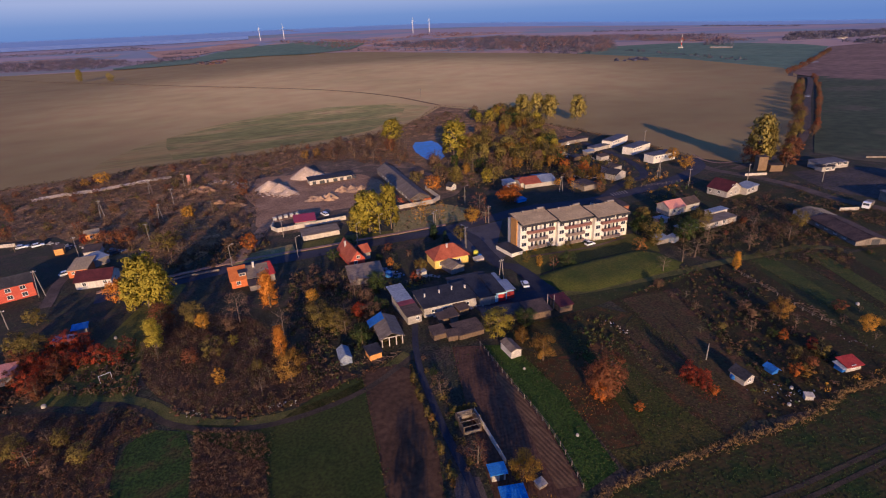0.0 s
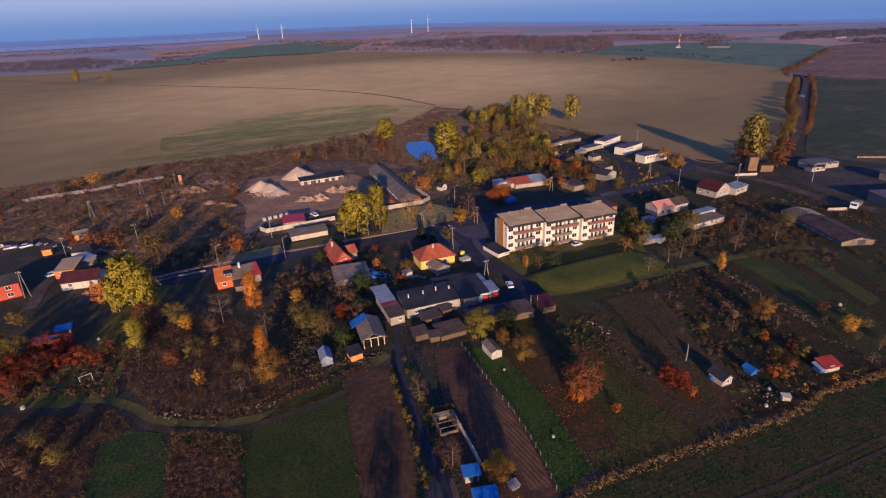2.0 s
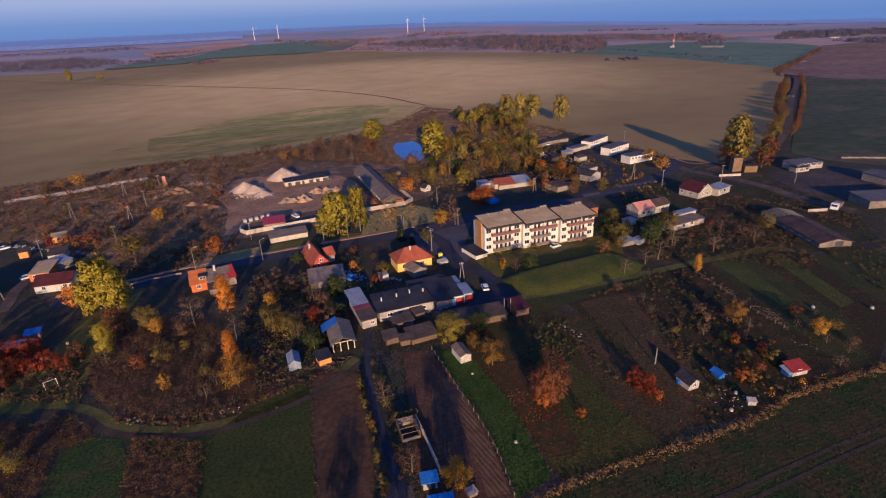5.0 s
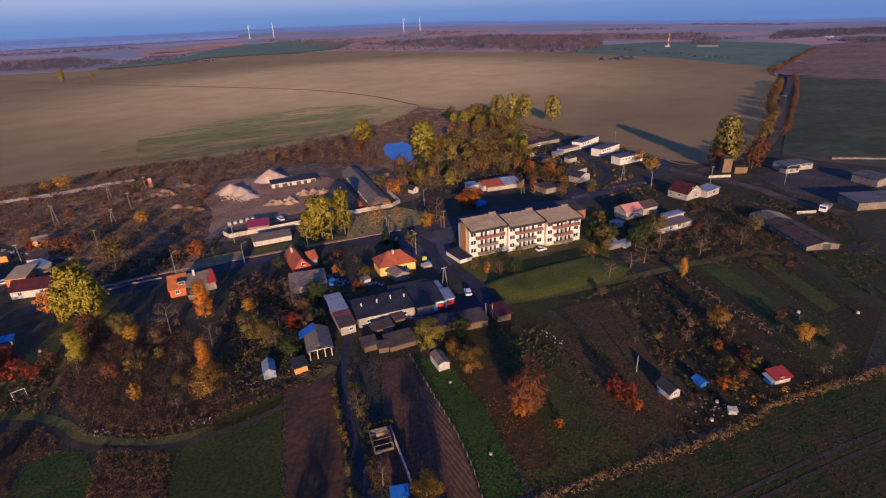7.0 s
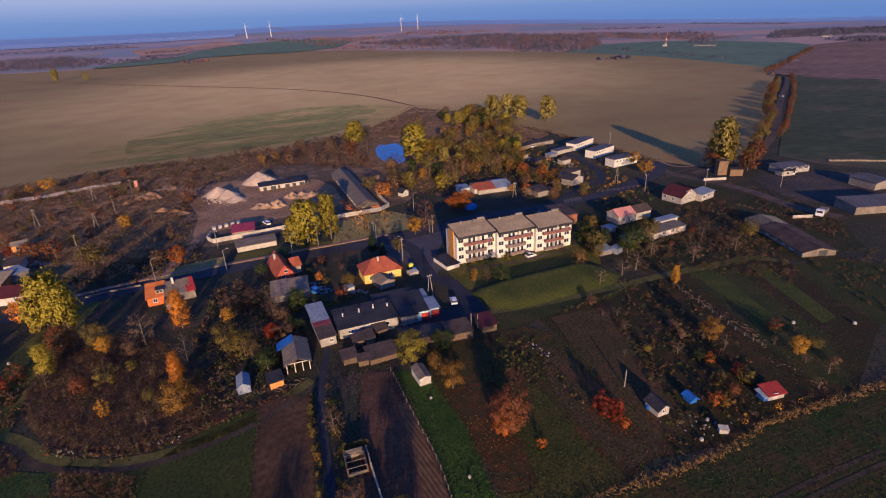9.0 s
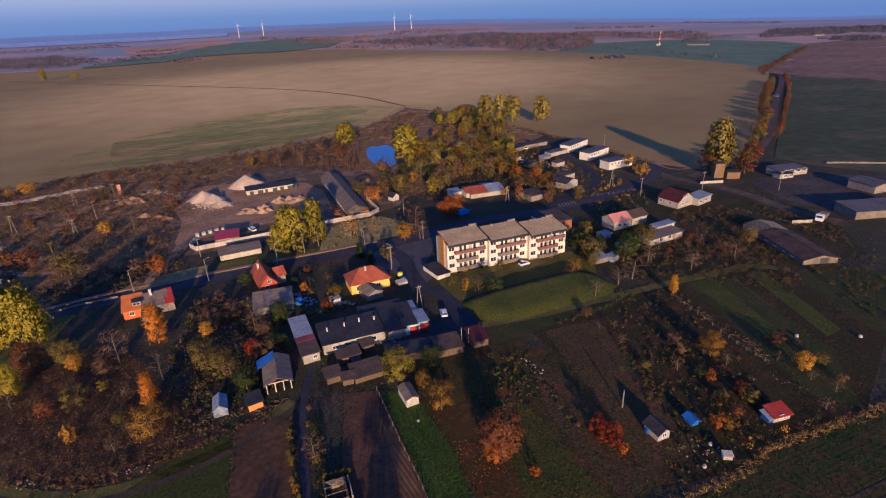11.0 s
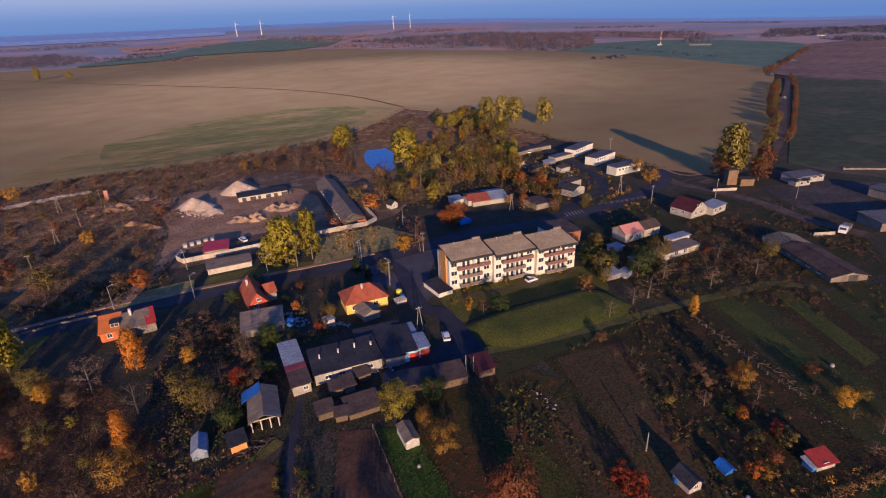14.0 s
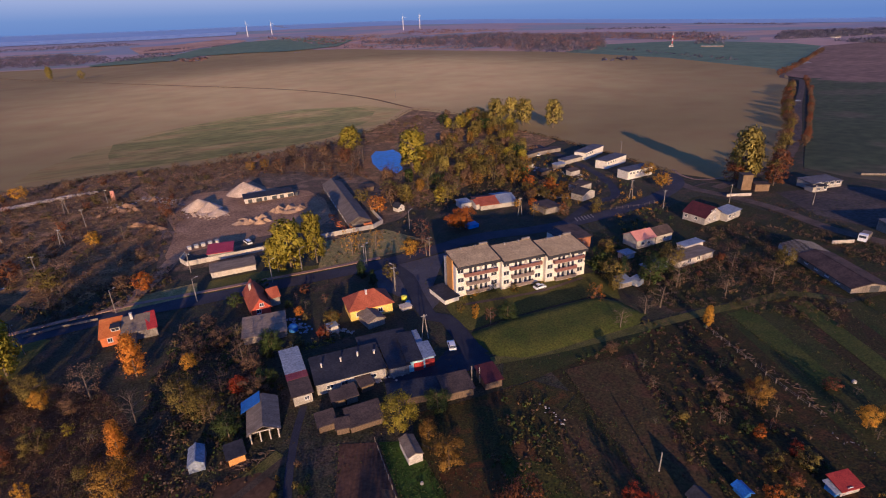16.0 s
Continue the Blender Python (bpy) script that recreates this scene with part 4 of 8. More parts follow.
        if w > d:
            fs = [(ev[0], ev[1], rv[1], rv[0]), (ev[1], ev[2], rv[1]), (ev[2], ev[3], rv[0], rv[1]), (ev[3], ev[0], rv[0])]
        else:
            fs = [(ev[0], ev[1], rv[0]), (ev[1], ev[2], rv[1], rv[0]), (ev[2], ev[3], rv[1]), (ev[3], ev[0], rv[0], rv[1])]
        for f in fs:
            bm.faces.new(f)
        for i in range(4):
            bm.faces.new((lv[i], lv[(i + 1) % 4], ev[(i + 1) % 4], ev[i]))
        bm.faces.new(lv[::-1])
    ro = part("roof", bm, roof_mat, ob)
    for y0, y1, m in roof_bands:     # strips of other sheeting on a flat or leaning roof
        bm = bmesh.new()
        k = (rise / d) if roof == "mono" else 0
        slab(bm, [(-o - 0.01, y0, h + t + 0.05 + k * y0), (w + o + 0.01, y0, h + t + 0.05 + k * y0), (w + o + 0.01, y1, h + t + 0.05 + k * y1), (-o - 0.01, y1, h + t + 0.05 + k * y1)], 0.08)
        part("roof_sheet", bm, m, ro)
    for face, u, zz, ww, wh in windows:
        if u + ww > (w if face in ("front", "back") else d) - 0.2:
            continue
        window(ob, face, w, d, u, zz, ww, wh)
    for face, u, ww, wh, m in doors:
        door(ob, face, w, d, u, ww, wh, m)
    for x, y, z0, z1, *wide in chimneys:
        chimney(ro, x * w, y * d, h + z0, h + z1, *wide)
    return ob


def apartment_block(A, B, d=9.0):
    ob, w = base_empty("apartment_block", A, B)
    tagged(ob, "cream three-storey apartment block with brown balconies and stepped roofs", "apartment building")
    seg = w / 3
    FH, PL = 2.75, 0.7
    for s in range(3):
        x0, x1 = s * seg, (s + 1) * seg
        y0 = -1.5 * s        # each section stands a little further out
        top = PL + 3 * FH + 0.3 * (1 - s)
        body = box_part("wall", cream, ob, x0 + (0.003 if s else 0), x1, y0, d + y0 - 0.5 * s, -1.0, top)
        # roof: thick felt deck, raised lip at the far end, dark fascia deepened as eaves' shadow
        bm = bmesh.new()
        slab(bm, [(x0 - 0.02, y0 - 0.9, top + 0.32), (x1 + 0.25, y0 - 0.9, top + 0.32), (x1 + 0.25, y0 + d * 0.96, top + 1.5), (x0 - 0.02, y0 + d * 0.96, top + 1.5)], 0.25)
        roof = part("roof", bm, tan_roof, ob)
        # dark verges, which also draw the shadow line between sections
        for vx in (x0 - 0.06, x1 + 0.10):
            bm = bmesh.new()
            slab(bm, [(vx, y0 - 0.95, top + 0.5), (vx + 0.3, y0 - 0.95, top + 0.5), (vx + 0.3, y0 + d * 0.97, top + 1.66), (vx, y0 + d * 0.97, top + 1.66)], 0.4)
            part("verge_board", bm, dark_roof, roof)
        for k in range(1, 9):
            sx = x0 + seg * k / 9
            bm = bmesh.new()
            slab(bm, [(sx, y0 - 0.88, top + 0.36), (sx + 0.1, y0 - 0.88, top + 0.36), (sx + 0.1, y0 + d * 0.95, top + 1.53), (sx, y0 + d * 0.95, top + 1.53)], 0.05)
            part("roof_seam", bm, tan_roof, roof)
        box_part("fascia", dark_roof, roof, x0 - 0.02, x1 + 0.25, y0 - 0.98, y0 - 0.905, top - 0.55, top + 0.30, "dark fascia board, deepened for the eaves' shadow")
        box_part("parapet", grey_wall, roof, x1 - 2.4, x1 + 0.2, y0 + d * 0.93, y0 + d * 0.96 + 0.3, top + 0.9, top + 2.0)
        for vx in (0.35, 0.7):
            chimney(roof, x0 + seg * vx, y0 + d * 0.86, top + 0.9, top + 1.9, 0.4, grey_wall)
        for f in range(3):
            z = PL + f * FH
            if f < 3:
                for u, ww in ((0.035, 1.9), (0.80, 1.9)):
                    win = window(ob, "front", w, d, x0 + seg * u, z + 0.9, ww, 1.45)
                    win.location.y += y0
            # balcony bay: recessed look made by a deck, a parapet and side fins standing out
            bx0, bx1 = x0 + seg * (0.22 if f < 2 else 0.17), x0 + seg * (0.74 if f < 2 else 0.93)
            bm = bmesh.new()
            quad_box(bm, bx0, bx1, y0 - 1.15, y0 - 0.003, z - 0.16, z)
            bal = part("balcony", bm, concrete, ob)
            m = balcony_red if (f == 2 or (s == 2 and f > 0)) else balcony_grey
            box_part("parapet", m, bal, bx0, bx1, y0 - 1.22, y0 - 1.15, z + 0.003, z + 1.05)
            for ex in (bx0, bx1 - 0.07):
                box_part("side_panel", m, bal, ex, ex + 0.07, y0 - 1.147, y0 - 0.003, z + 0.003, z + 0.95)
            box_part("partition", cream, bal, (bx0 + bx1) / 2 - 0.06, (bx0 + bx1) / 2 + 0.06, y0 - 1.14, y0 - 0.003, z + 0.003, z + FH - 0.2)
            for u in (0.29, 0.40, 0.53, 0.64):
                win = window(ob, "front", w, d, x0 + seg * u, z + 0.3, 1.05, 2.0, bars=0)
                win.location.y += y0
    # west gable: ochre panel, white stair strip, a vertical slot
    top = PL + 3 * FH
    box_part("gable_panel", ochre, ob, -0.35, -0.004, 2.0, 6.0, -1.0, top + 1.5, "tall ochre-painted gable panel")
    box_part("gable_strip", white_wall, ob, -0.30, -0.004, 6.43, 8.4, -1.0, top + 0.5, "white stair wall strip")
    box_part("gable_pier", grey_wall, ob, -0.45, -0.004, 6.03, 6.4, -1.0, top + 1.3)
    return ob


apartment_block((79.0, 141.1), (119.2, 140.6))
house("garage_annex", "low cream garage with a dark flat roof beside the apartment block", (74.6, 138.6), (79.0, 139.3), 8.8, 1.4, "flat", 0, cream, dark_roof, over=0.25, category="garage")
house("brick_annex", "orange brick annex with a grey flat roof behind the block", (125.4, 154.6), (133.2, 153.8), 11.9, 4.0, "flat", 0, dull_brick, brown_roof, [("front", 1.0, 1.2, 1.4, 1.2), ("front", 4.0, 1.2, 1.4, 1.2)], category="annex")
house("stair_annex", "small cream stair house with a flat roof", (121.6, 157.3), (125.5, 157.5), 4.8, 5.0, "flat", 0, cream, dark_roof, category="annex")
house("yellow_house", "yellow house with a red hipped roof", (48.9, 141.4), (60.4, 141.5), 7.6, 3.0, "hip", 3.4, yellow_wall, red_roof,
      [("front", 1.5, 1.0, 1.3, 1.3), ("front", 7.5, 1.0, 1.3, 1.3)], over=0.5, chimneys=((0.46, 0.38, 2.0, 3.75, 0.5),))
house("garden_shed", "grey-roofed lean-to shed beside the yellow house", (52.2, 135.3), (56.7, 136.3), 5.9, 2.0, "ridge_y", 1.0, grey_wall, grey_roof, category="shed")
house("red_gabled_house", "red-roofed house with a steep white-trimmed gable", (24.8, 155.4), (29.7, 156.0), 12.7, 2.6, "ridge_y", 2.9, red_brick, red_roof,
      [("front", 1.2, 1.0, 1.2, 1.3), ("front", 3.6, 1.0, 1.2, 1.3), ("front", 2.2, 2.9, 1.2, 1.0)], over=0.6, chimneys=((0.3, 0.7, 1.5, 3.4),))
house("red_porch_house", "small house part with a red tiled roof", (29.9, 160.0), (32.6, 160.5), 4.7, 2.8, "ridge_x", 1.8, grey_wall, red_roof, category="house")
house("grey_outbuilding", "long outbuilding with a weathered grey sheet roof", (22.0, 142.1), (32.3, 141.4), 8.6, 1.9, "mono", 0.8, grey_wall, outbuilding_roof, category="outbuilding")
house("workshop_hall", "long workshop with a dark bitumen roof and white front wall", (35.8, 114.1), (50.7, 114.0), 9.2, 2.7, "mono", 0.5, dull_white, dark_roof,
      [("front", 2.0 + 3.1 * i, 0.9, 1.5, 1.0) for i in range(5)], chimneys=((0.13, 0.55, 0.3, 1.35, 0.3), (0.42, 0.6, 0.3, 1.4, 0.3), (0.68, 0.65, 0.3, 1.5, 0.3), (0.93, 0.6, 0.3, 1.2, 0.4)), category="workshop")
house("workshop_wing", "dark flat-roofed workshop wing", (47.4, 122.2), (58.5, 121.8), 5.7, 2.8, "flat", 0, grey_wall, dark_roof, category="workshop")
house("workshop_wing", "dark flat-roofed workshop wing in the yard", (51.5, 113.1), (55.8, 112.9), 8.5, 2.6, "flat", 0, grey_wall, dark_roof, category="workshop")
house("store_shed", "store with a patchwork roof of blue-grey, red and brown sheets", (30.8, 112.5), (34.6, 112.7), 12.9, 2.4, "mono", 0.8, dull_white, brown_roof,
      [("front", 2.2, 0.9, 1.0, 0.9)], category="store", roof_bands=((5.2, 7.4, faded_crimson), (7.45, 16.5, blue_sheet)))
house("fire_garage", "garage with red folding doors in white frames", (55.7, 113.4), (58.8, 113.1), 11.6, 2.9, "flat", 0, cyan_paint, dark_roof, doors=[("front", 1.3, 2.2, 2.2, red_paint)], category="garage")
house("fire_garage", "garage bay with a red door and pale sheet roof", (59.0, 113.6), (61.9, 113.4), 5.8, 2.8, "flat", 0, cyan_paint, blue_sheet, doors=[("front", 0.8, 2.2, 2.2, red_paint)], category="garage")
house("fire_garage", "rear garage bay with a pale sheet roof", (57.6, 119.1), (61.1, 118.9), 6.3, 2.6, "flat", 0, cyan_paint, blue_sheet, category="garage")
# dark timber walls put shade into the fronts of these sheds
house("shed_row", "row of low dark-roofed sheds", (48.7, 103.7), (59.9, 101.8), 5.0, 1.9, "flat", 0, wood, dark_roof, category="shed")
house("shed_row", "low shed with a grey felt roof", (59.7, 100.7), (65.6, 100.3), 5.3, 1.9, "mono", 0.4, wood, brown_roof, category="shed")
house("shed_row", "low shed with a faded red roof", (68.5, 100.6), (72.2, 100.5), 5.0, 1.9, "mono", 0.6, wood, maroon_roof, category="shed")
house("goat_shed", "low shed with a brown sheet roof, front darkened for shade", (39.9, 99.9), (46.5, 100.1), 4.9, 1.4, "mono", 0.4, wood, brown_roof, category="shed")
house("goat_shed", "small shed with a grey-brown roof", (34.3, 102.4), (37.5, 102.5), 3.2, 1.6, "mono", 0.4, wood, brown_roof, category="shed")
house("goat_shed", "tiny shed with a brown roof", (37.3, 100.5), (39.6, 100.2), 2.2, 1.5, "mono", 0.3, wood, brown_roof, category="shed")
house("lean_to", "lean-to store against the workshop", (38.1, 108.6), (40.6, 108.6), 2.7, 1.7, "mono", 0.3, wood, brown_roof, category="shed")
house("lean_to", "lean-to store with a brown roof", (40.9, 108.5), (43.2, 108.6), 3.5, 1.7, "mono", 0.3, hall_wall, brown_roof, category="shed")
house("lean_to", "lean-to store with a grey roof", (44.6, 110.8), (47.3, 111.2), 3.7, 1.7, "mono", 0.3, wood, brown_roof, category="shed")
house("white_shed", "long white shed with a grey panel roof", (47.4, 87.6), (50.0, 87.7), 4.9, 1.8, "ridge_y", 0.5, white_wall, grey_roof, over=0.15, category="shed")
house("greenhouse", "small bluish greenhouse with a pale frame", (11.3, 101.9), (14.0, 101.9), 4.6, 1.6, "ridge_y", 0.9, blue_sheet, blue_sheet, over=0.1, category="greenhouse")
house("orange_shed", "small shed with a sunlit orange front and dark roof", (18.0, 100.7), (20.8, 101.1), 3.2, 1.7, "mono", 0.3, orange_wood, dark_roof, category="shed")
orange_house = house("orange_house", "house with bright orange roof and walls", (-11.7, 157.3), (-7.0, 157.6), 6.4, 2.5, "mono", 1.8, brick, orange_roof, [("front", 1.5, 1.0, 1.2, 1.2), ("front", 4.5, 1.0, 1.2, 1.2)])
house("grey_roofed_house", "house wing with a grey-brown roof", (-6.7, 157.5), (-0.7, 157.6), 5.6, 2.5, "mono", 1.6, grey_wall, grey_roof, chimneys=((0.35, 0.8, 1.5, 3.2),))
house("red_end_house", "end of the house with a red sheet roof", (-0.6, 157.5), (1.2, 157.8), 6.1, 2.5, "mono", 1.6, grey_wall, red_paint)
house("porch", "small outbuilding with a pale front", (-6.5, 153.0), (-3.5, 153.2), 5.4, 1.7, "mono", 0.3, grey_wall, brown_roof, category="shed")
# west end of the village
house("red_brick_house", "two-storey red brick house with white windows", (-84.0, 179.1), (-69.7, 182.9), 6.5, 4.8, "ridge_x", 2.0, red_brick, dark_roof,
      [("front", u, z, 1.5, 1.3) for u in (7.6, 11.3, 14.9) for z in (0.7, 3.0)])
house("white_maroon_house", "white-walled house with a maroon roof", (-58.4, 180.6), (-48.0, 179.3), 8.0, 2.6, "ridge_x", 2.0, white_wall, maroon_roof, [("front", 2.0, 1.0, 1.2, 1.2), ("front", 8.0, 1.0, 1.2, 1.2)])
house("brown_house", "house with a tan roof and orange wall", (-63.1, 192.7), (-57.4, 192.2), 9.8, 2.6, "mono", 0.6, brick, tan_roof, [("front", 1.0, 1.2, 1.0, 1.0), ("front", 4.2, 1.2, 1.0, 1.0)])
house("sunlit_cabin", "small sunlit orange cabin", (-66.5, 233.2), (-61.7, 234.1), 4.0, 2.4, "mono", 0.5, orange_wood, tan_roof, [("front", 1.5, 0.9, 1.0, 0.9)], category="cabin")
house("sunlit_cabin", "small orange-fronted garden shed", (-74.1, 220.5), (-71.2, 220.8), 3.5, 2.4, "mono", 0.4, orange_wood, brown_roof, category="shed")
house("long_shed", "low shed with a pale sheet roof", (-62.3, 210.8), (-57.1, 211.0), 6.7, 2.4, "mono", 0.4, white_wall, brown_roof, category="shed")
house("long_shed", "shed with a blue-grey sheet roof", (-56.6, 199.2), (-52.7, 202.7), 6.2, 2.6, "mono", 0.4, grey_wall, blue_sheet, category="shed")
house("low_shed", "low white shed with a blue sheet roof", (-55.2, 142.7), (-51.1, 141.9), 2.2, 1.4, "mono", 0.3, dull_white, blue_sheet, category="shed")
house("low_shed", "shed with a blue tarpaulin roof", (-51.9, 147.5), (-48.6, 147.7), 2.4, 1.4, "mono", 0.3, grey_wall, blue_tarp, category="shed")
house("low_shed", "small dark shed with a pinkish roof", (-64.3, 127.9), (-59.3, 127.9), 5.0, 2.3, "mono", 0.4, grey_wall, pink_roof, category="shed")
# gravel yard
barn = house("long_barn", "long barn with a weathered grey gabled roof", (63.9, 213.8), (72.8, 213.8), 59.2, 1.8, "ridge_y", 2.2, hall_wall, barn_roof, [("left", 6.0 + 5.0 * i, 0.5, 1.6, 1.0) for i in range(9)], category="barn")
for x0, x1, y0, y1, top in ((0.0, 0.3, -3.4, -0.06, 1.7), (8.6, 8.9, -3.2, -0.06, 1.2), (0.32, 2.6, -3.4, -3.1, 1.1), (5.2, 8.58, -3.4, -3.1, 2.0), (3.6, 4.4, -3.4, -3.1, 0.5)):
    box_part("ruined_wall", brick, barn, x0, x1, y0, y1, -0.6, top, "broken orange brick wall of the roofless end")
for x0, x1, z0, z1 in ((-0.2, 4.45, 1.75, 3.95), (4.45, 9.1, 3.95, 1.75)):
    for y in (-2.4, -1.2):
        bm = bmesh.new()
        slab(bm, [(x0, y, z0), (x1, y, z1), (x1, y + 0.14, z1), (x0, y + 0.14, z0)], 0.16)
        part("rafter", bm, wood, barn)
# dark door panels stand for the shade inside the open bays
house("open_store", "long low pale store with dark roof, dark panels for its open bays", (27.1, 269.7), (49.4, 270.9), 7.1, 2.2, "mono", 0.3, pale_concrete, dark_roof, doors=[("front", 1.5 + 3.6 * i, (1.8, 2.6, 1.2, 2.2)[i % 4], 1.7, dark_metal) for i in range(7)], category="store")
house("crimson_shed", "shed with a crimson sheet roof behind the wall", (12.6, 205.2), (20.7, 204.7), 7.7, 2.4, "mono", 0.5, grey_wall, crimson_roof, category="shed")
house("long_garage", "long row garage with grey roof and pale front", (13.8, 188.9), (27.5, 189.4), 6.1, 1.9, "mono", 0.4, pale_concrete, grey_roof, category="garage")
# beyond the road
house("red_roofed_cottage", "cottage with a red tiled roof", (117.8, 206.7), (126.4, 205.9), 12.6, 2.0, "ridge_x", 1.5, dull_white, red_roof)
house("blue_roofed_cottage", "cottage end with a pale blue sheet roof", (126.45, 205.9), (133.7, 205.1), 13.4, 2.0, "ridge_x", 1.5, dull_white, blue_sheet)
house("cottage_annex", "small annex with a red roof", (116.5, 208.6), (119.8, 208.4), 6.7, 2.4, "ridge_x", 0.9, white_wall, red_roof, category="annex")
house("white_garage", "small white garage with a dark roof", (111.3, 212.5), (116.0, 212.4), 5.8, 2.4, "flat", 0, white_wall, blue_sheet, category="garage")
house("tiny_white_house", "tiny white gabled house alone on a lawn", (86.6, 221.9), (89.8, 223.2), 3.4, 2.0, "ridge_y", 1.4, white_wall, dark_roof, [("front", 1.1, 0.6, 0.9, 1.0)])
house("brick_shed", "low orange brick shed", (137.9, 189.3), (145.4, 189.9), 8.9, 2.4, "flat", 0, grey_wall, brown_roof, category="shed")
house("white_cabin", "small white cabin with a dark roof", (160.0, 195.8), (168.0, 198.5), 6.0, 2.8, "ridge_y", 1.6, dull_white, dark_roof, category="cabin")
house("white_cabin", "small white cabin with a flat roof", (165.7, 206.7), (173.8, 208.9), 6.0, 3.0, "flat", 0, dull_white, brown_roof, category="cabin")
house("bungalow", "cream flat-roofed bungalow with lit walls", (203.5, 255.1), (222.9, 265.0), 6.5, 4.0, "flat", 0, cream, hall_roof, [("front", 1.2 + 2.2 * i, 2.3, 1.3, 1.1) for i in range(4)] , group="bungalows")
house("bungalow", "cream flat-roofed bungalow with lit walls", (201.0, 233.5), (218.7, 240.4), 6.5, 4.0, "flat", 0, cream, hall_roof, [("front", 1.2 + 2.2 * i, 2.3, 1.3, 1.1) for i in range(4)] , group="bungalows")
house("bungalow", "cream flat-roofed bungalow with lit walls", (196.8, 212.4), (212.8, 214.3), 6.5, 4.0, "flat", 0, cream, hall_roof, [("front", 1.2 + 2.2 * i, 2.3, 1.3, 1.1) for i in range(4)] , group="bungalows")
for i, (a, b) in enumerate((((176.8, 274.2), (187.9, 278.3)), ((187.9, 278.3), (204.8, 280.8)), ((189.1, 252.5), (202.2, 255.9)))):
    house("row_garage", "low row of flat-roofed garages", a, b, 5.0, 2.2, "flat", 0, (hall_wall, grey_wall, dull_white)[i], (dark_roof, brown_roof, hall_roof)[i], category="garage", group="row garages")
# east end
house("maroon_gabled_house", "cream house with a steep maroon roof", (180.4, 151.2), (189.9, 152.7), 9.0, 2.8, "ridge_y", 3.0, dull_white, maroon_roof, [("front", 2.0, 1.0, 1.2, 1.3), ("front", 5.0, 1.0, 1.2, 1.3), ("front", 2.6, 4.0, 1.0, 1.2), ("front", 4.4, 4.0, 1.0, 1.2), ("left", 3.0, 1.0, 1.2, 1.2), ("left", 7.0, 1.0, 1.2, 1.2)])
house("white_annex", "white flat-roofed annex with dark windows", (189.7, 150.0), (198.6, 152.1), 5.0, 2.8, "mono", 0.4, dull_white, blue_sheet, [("front", 1.0, 1.0, 1.5, 1.4), ("front", 4.2, 1.0, 1.5, 1.4)], category="annex")
house("pink_roofed_house", "white house with a faded pink sheet roof", (144.8, 144.9), (152.5, 145.1), 6.5, 3.2, "ridge_x", 1.8, dull_white, pink_roof, [("front", 2.0, 1.0, 1.2, 1.3), ("front", 4.4, 1.0, 1.2, 1.3)])
house("pink_house_wing", "house wing with a brown-red roof", (153.5, 145.7), (160.8, 146.3), 6.0, 3.0, "ridge_x", 1.6, dull_white, brown_roof, [("front", 3.5, 1.0, 1.2, 1.3)])
house("blue_shed", "small blue-grey sheet-metal shed", (136.0, 139.9), (140.0, 140.2), 3.0, 1.8, "flat", 0, blue_sheet, blue_sheet, category="shed")
house("flat_store", "derelict flat-roofed pale store", (145.7, 127.7), (161.0, 129.2), 4.9, 2.2, "flat", 0, pale_concrete, grey_roof, [("front", 4.0, 0.8, 1.5, 1.3), ("front", 8.0, 0.8, 1.5, 1.3)], category="store")
house("flat_store", "upper flat-roofed block of the derelict store", (154.4, 134.3), (162.8, 135.1), 2.9, 3.0, "flat", 0, pale_concrete, blue_sheet, category="store")
COW = ((172.9, 95.6), (182.7, 92.2), 21.3)
cowshed = house("long_cowshed", "long low cowshed with a broad brown-grey roof", *COW, 1.6, "ridge_y", 1.2, hall_wall, cowshed_roof, [("left", 4.0 + 4.2 * i, 0.6, 1.4, 0.9) for i in range(10)], doors=[("front", 5.0, 2.6, 1.9, dark_metal)], over=0.5, category="barn")
house("white_office", "white farm office with a row of dark windows", (249.2, 160.8), (263.7, 158.7), 8.0, 2.6, "mono", 0.4, dull_white, hall_roof, [("front", 2.0 + 3.2 * i, 1.6, 2.2, 1.4) for i in range(4)], category="office")
house("office_porch", "white porch with dark openings", (246.3, 158.7), (253.1, 157.4), 4.0, 2.2, "flat", 0, dull_white, dark_roof, [("front", 2.0, 0.5, 1.6, 1.4), ("front", 5.0, 0.8, 1.6, 1.4)], category="annex")
house("farm_hall", "long farm hall with a grey roof and pale wall", (221.7, 111.7), (246.2, 103.6), 10.0, 2.7, "mono", 0.6, hall_wall, hall_roof, category="hall")
house("farm_hall", "farm hall with a red-brown roof and white gable", (255.9, 126.0), (265.9, 125.0), 11.0, 3.0, "ridge_y", 1.0, grey_wall, hall_roof, category="hall")
house("tower_block", "ochre brick tower with lit front", (228.8, 171.0), (234.0, 168.6), 4.0, 3.0, "flat", 0, tower_brick, brown_roof, category="tower")
house("tower_block", "taller ochre brick block with lit front", (225.6, 175.0), (229.5, 173.4), 3.6, 6.6, "flat", 0, tower_brick, brown_roof, category="tower")
# garden sheds
house("red_roofed_shed", "garden house with a bright red roof and white front", (106.6, 53.8), (110.2, 53.3), 2.4, 1.3, "mono", 0.5, dull_white, shed_red, [("front", 1.0, 0.7, 1.0, 0.9)], category="shed")
house("blue_lean_to", "blue sheet lean-to beside the garden house", (105.8, 54.1), (106.8, 54.0), 1.8, 1.0, "mono", 0.3, blue_tarp, blue_sheet, category="shed")
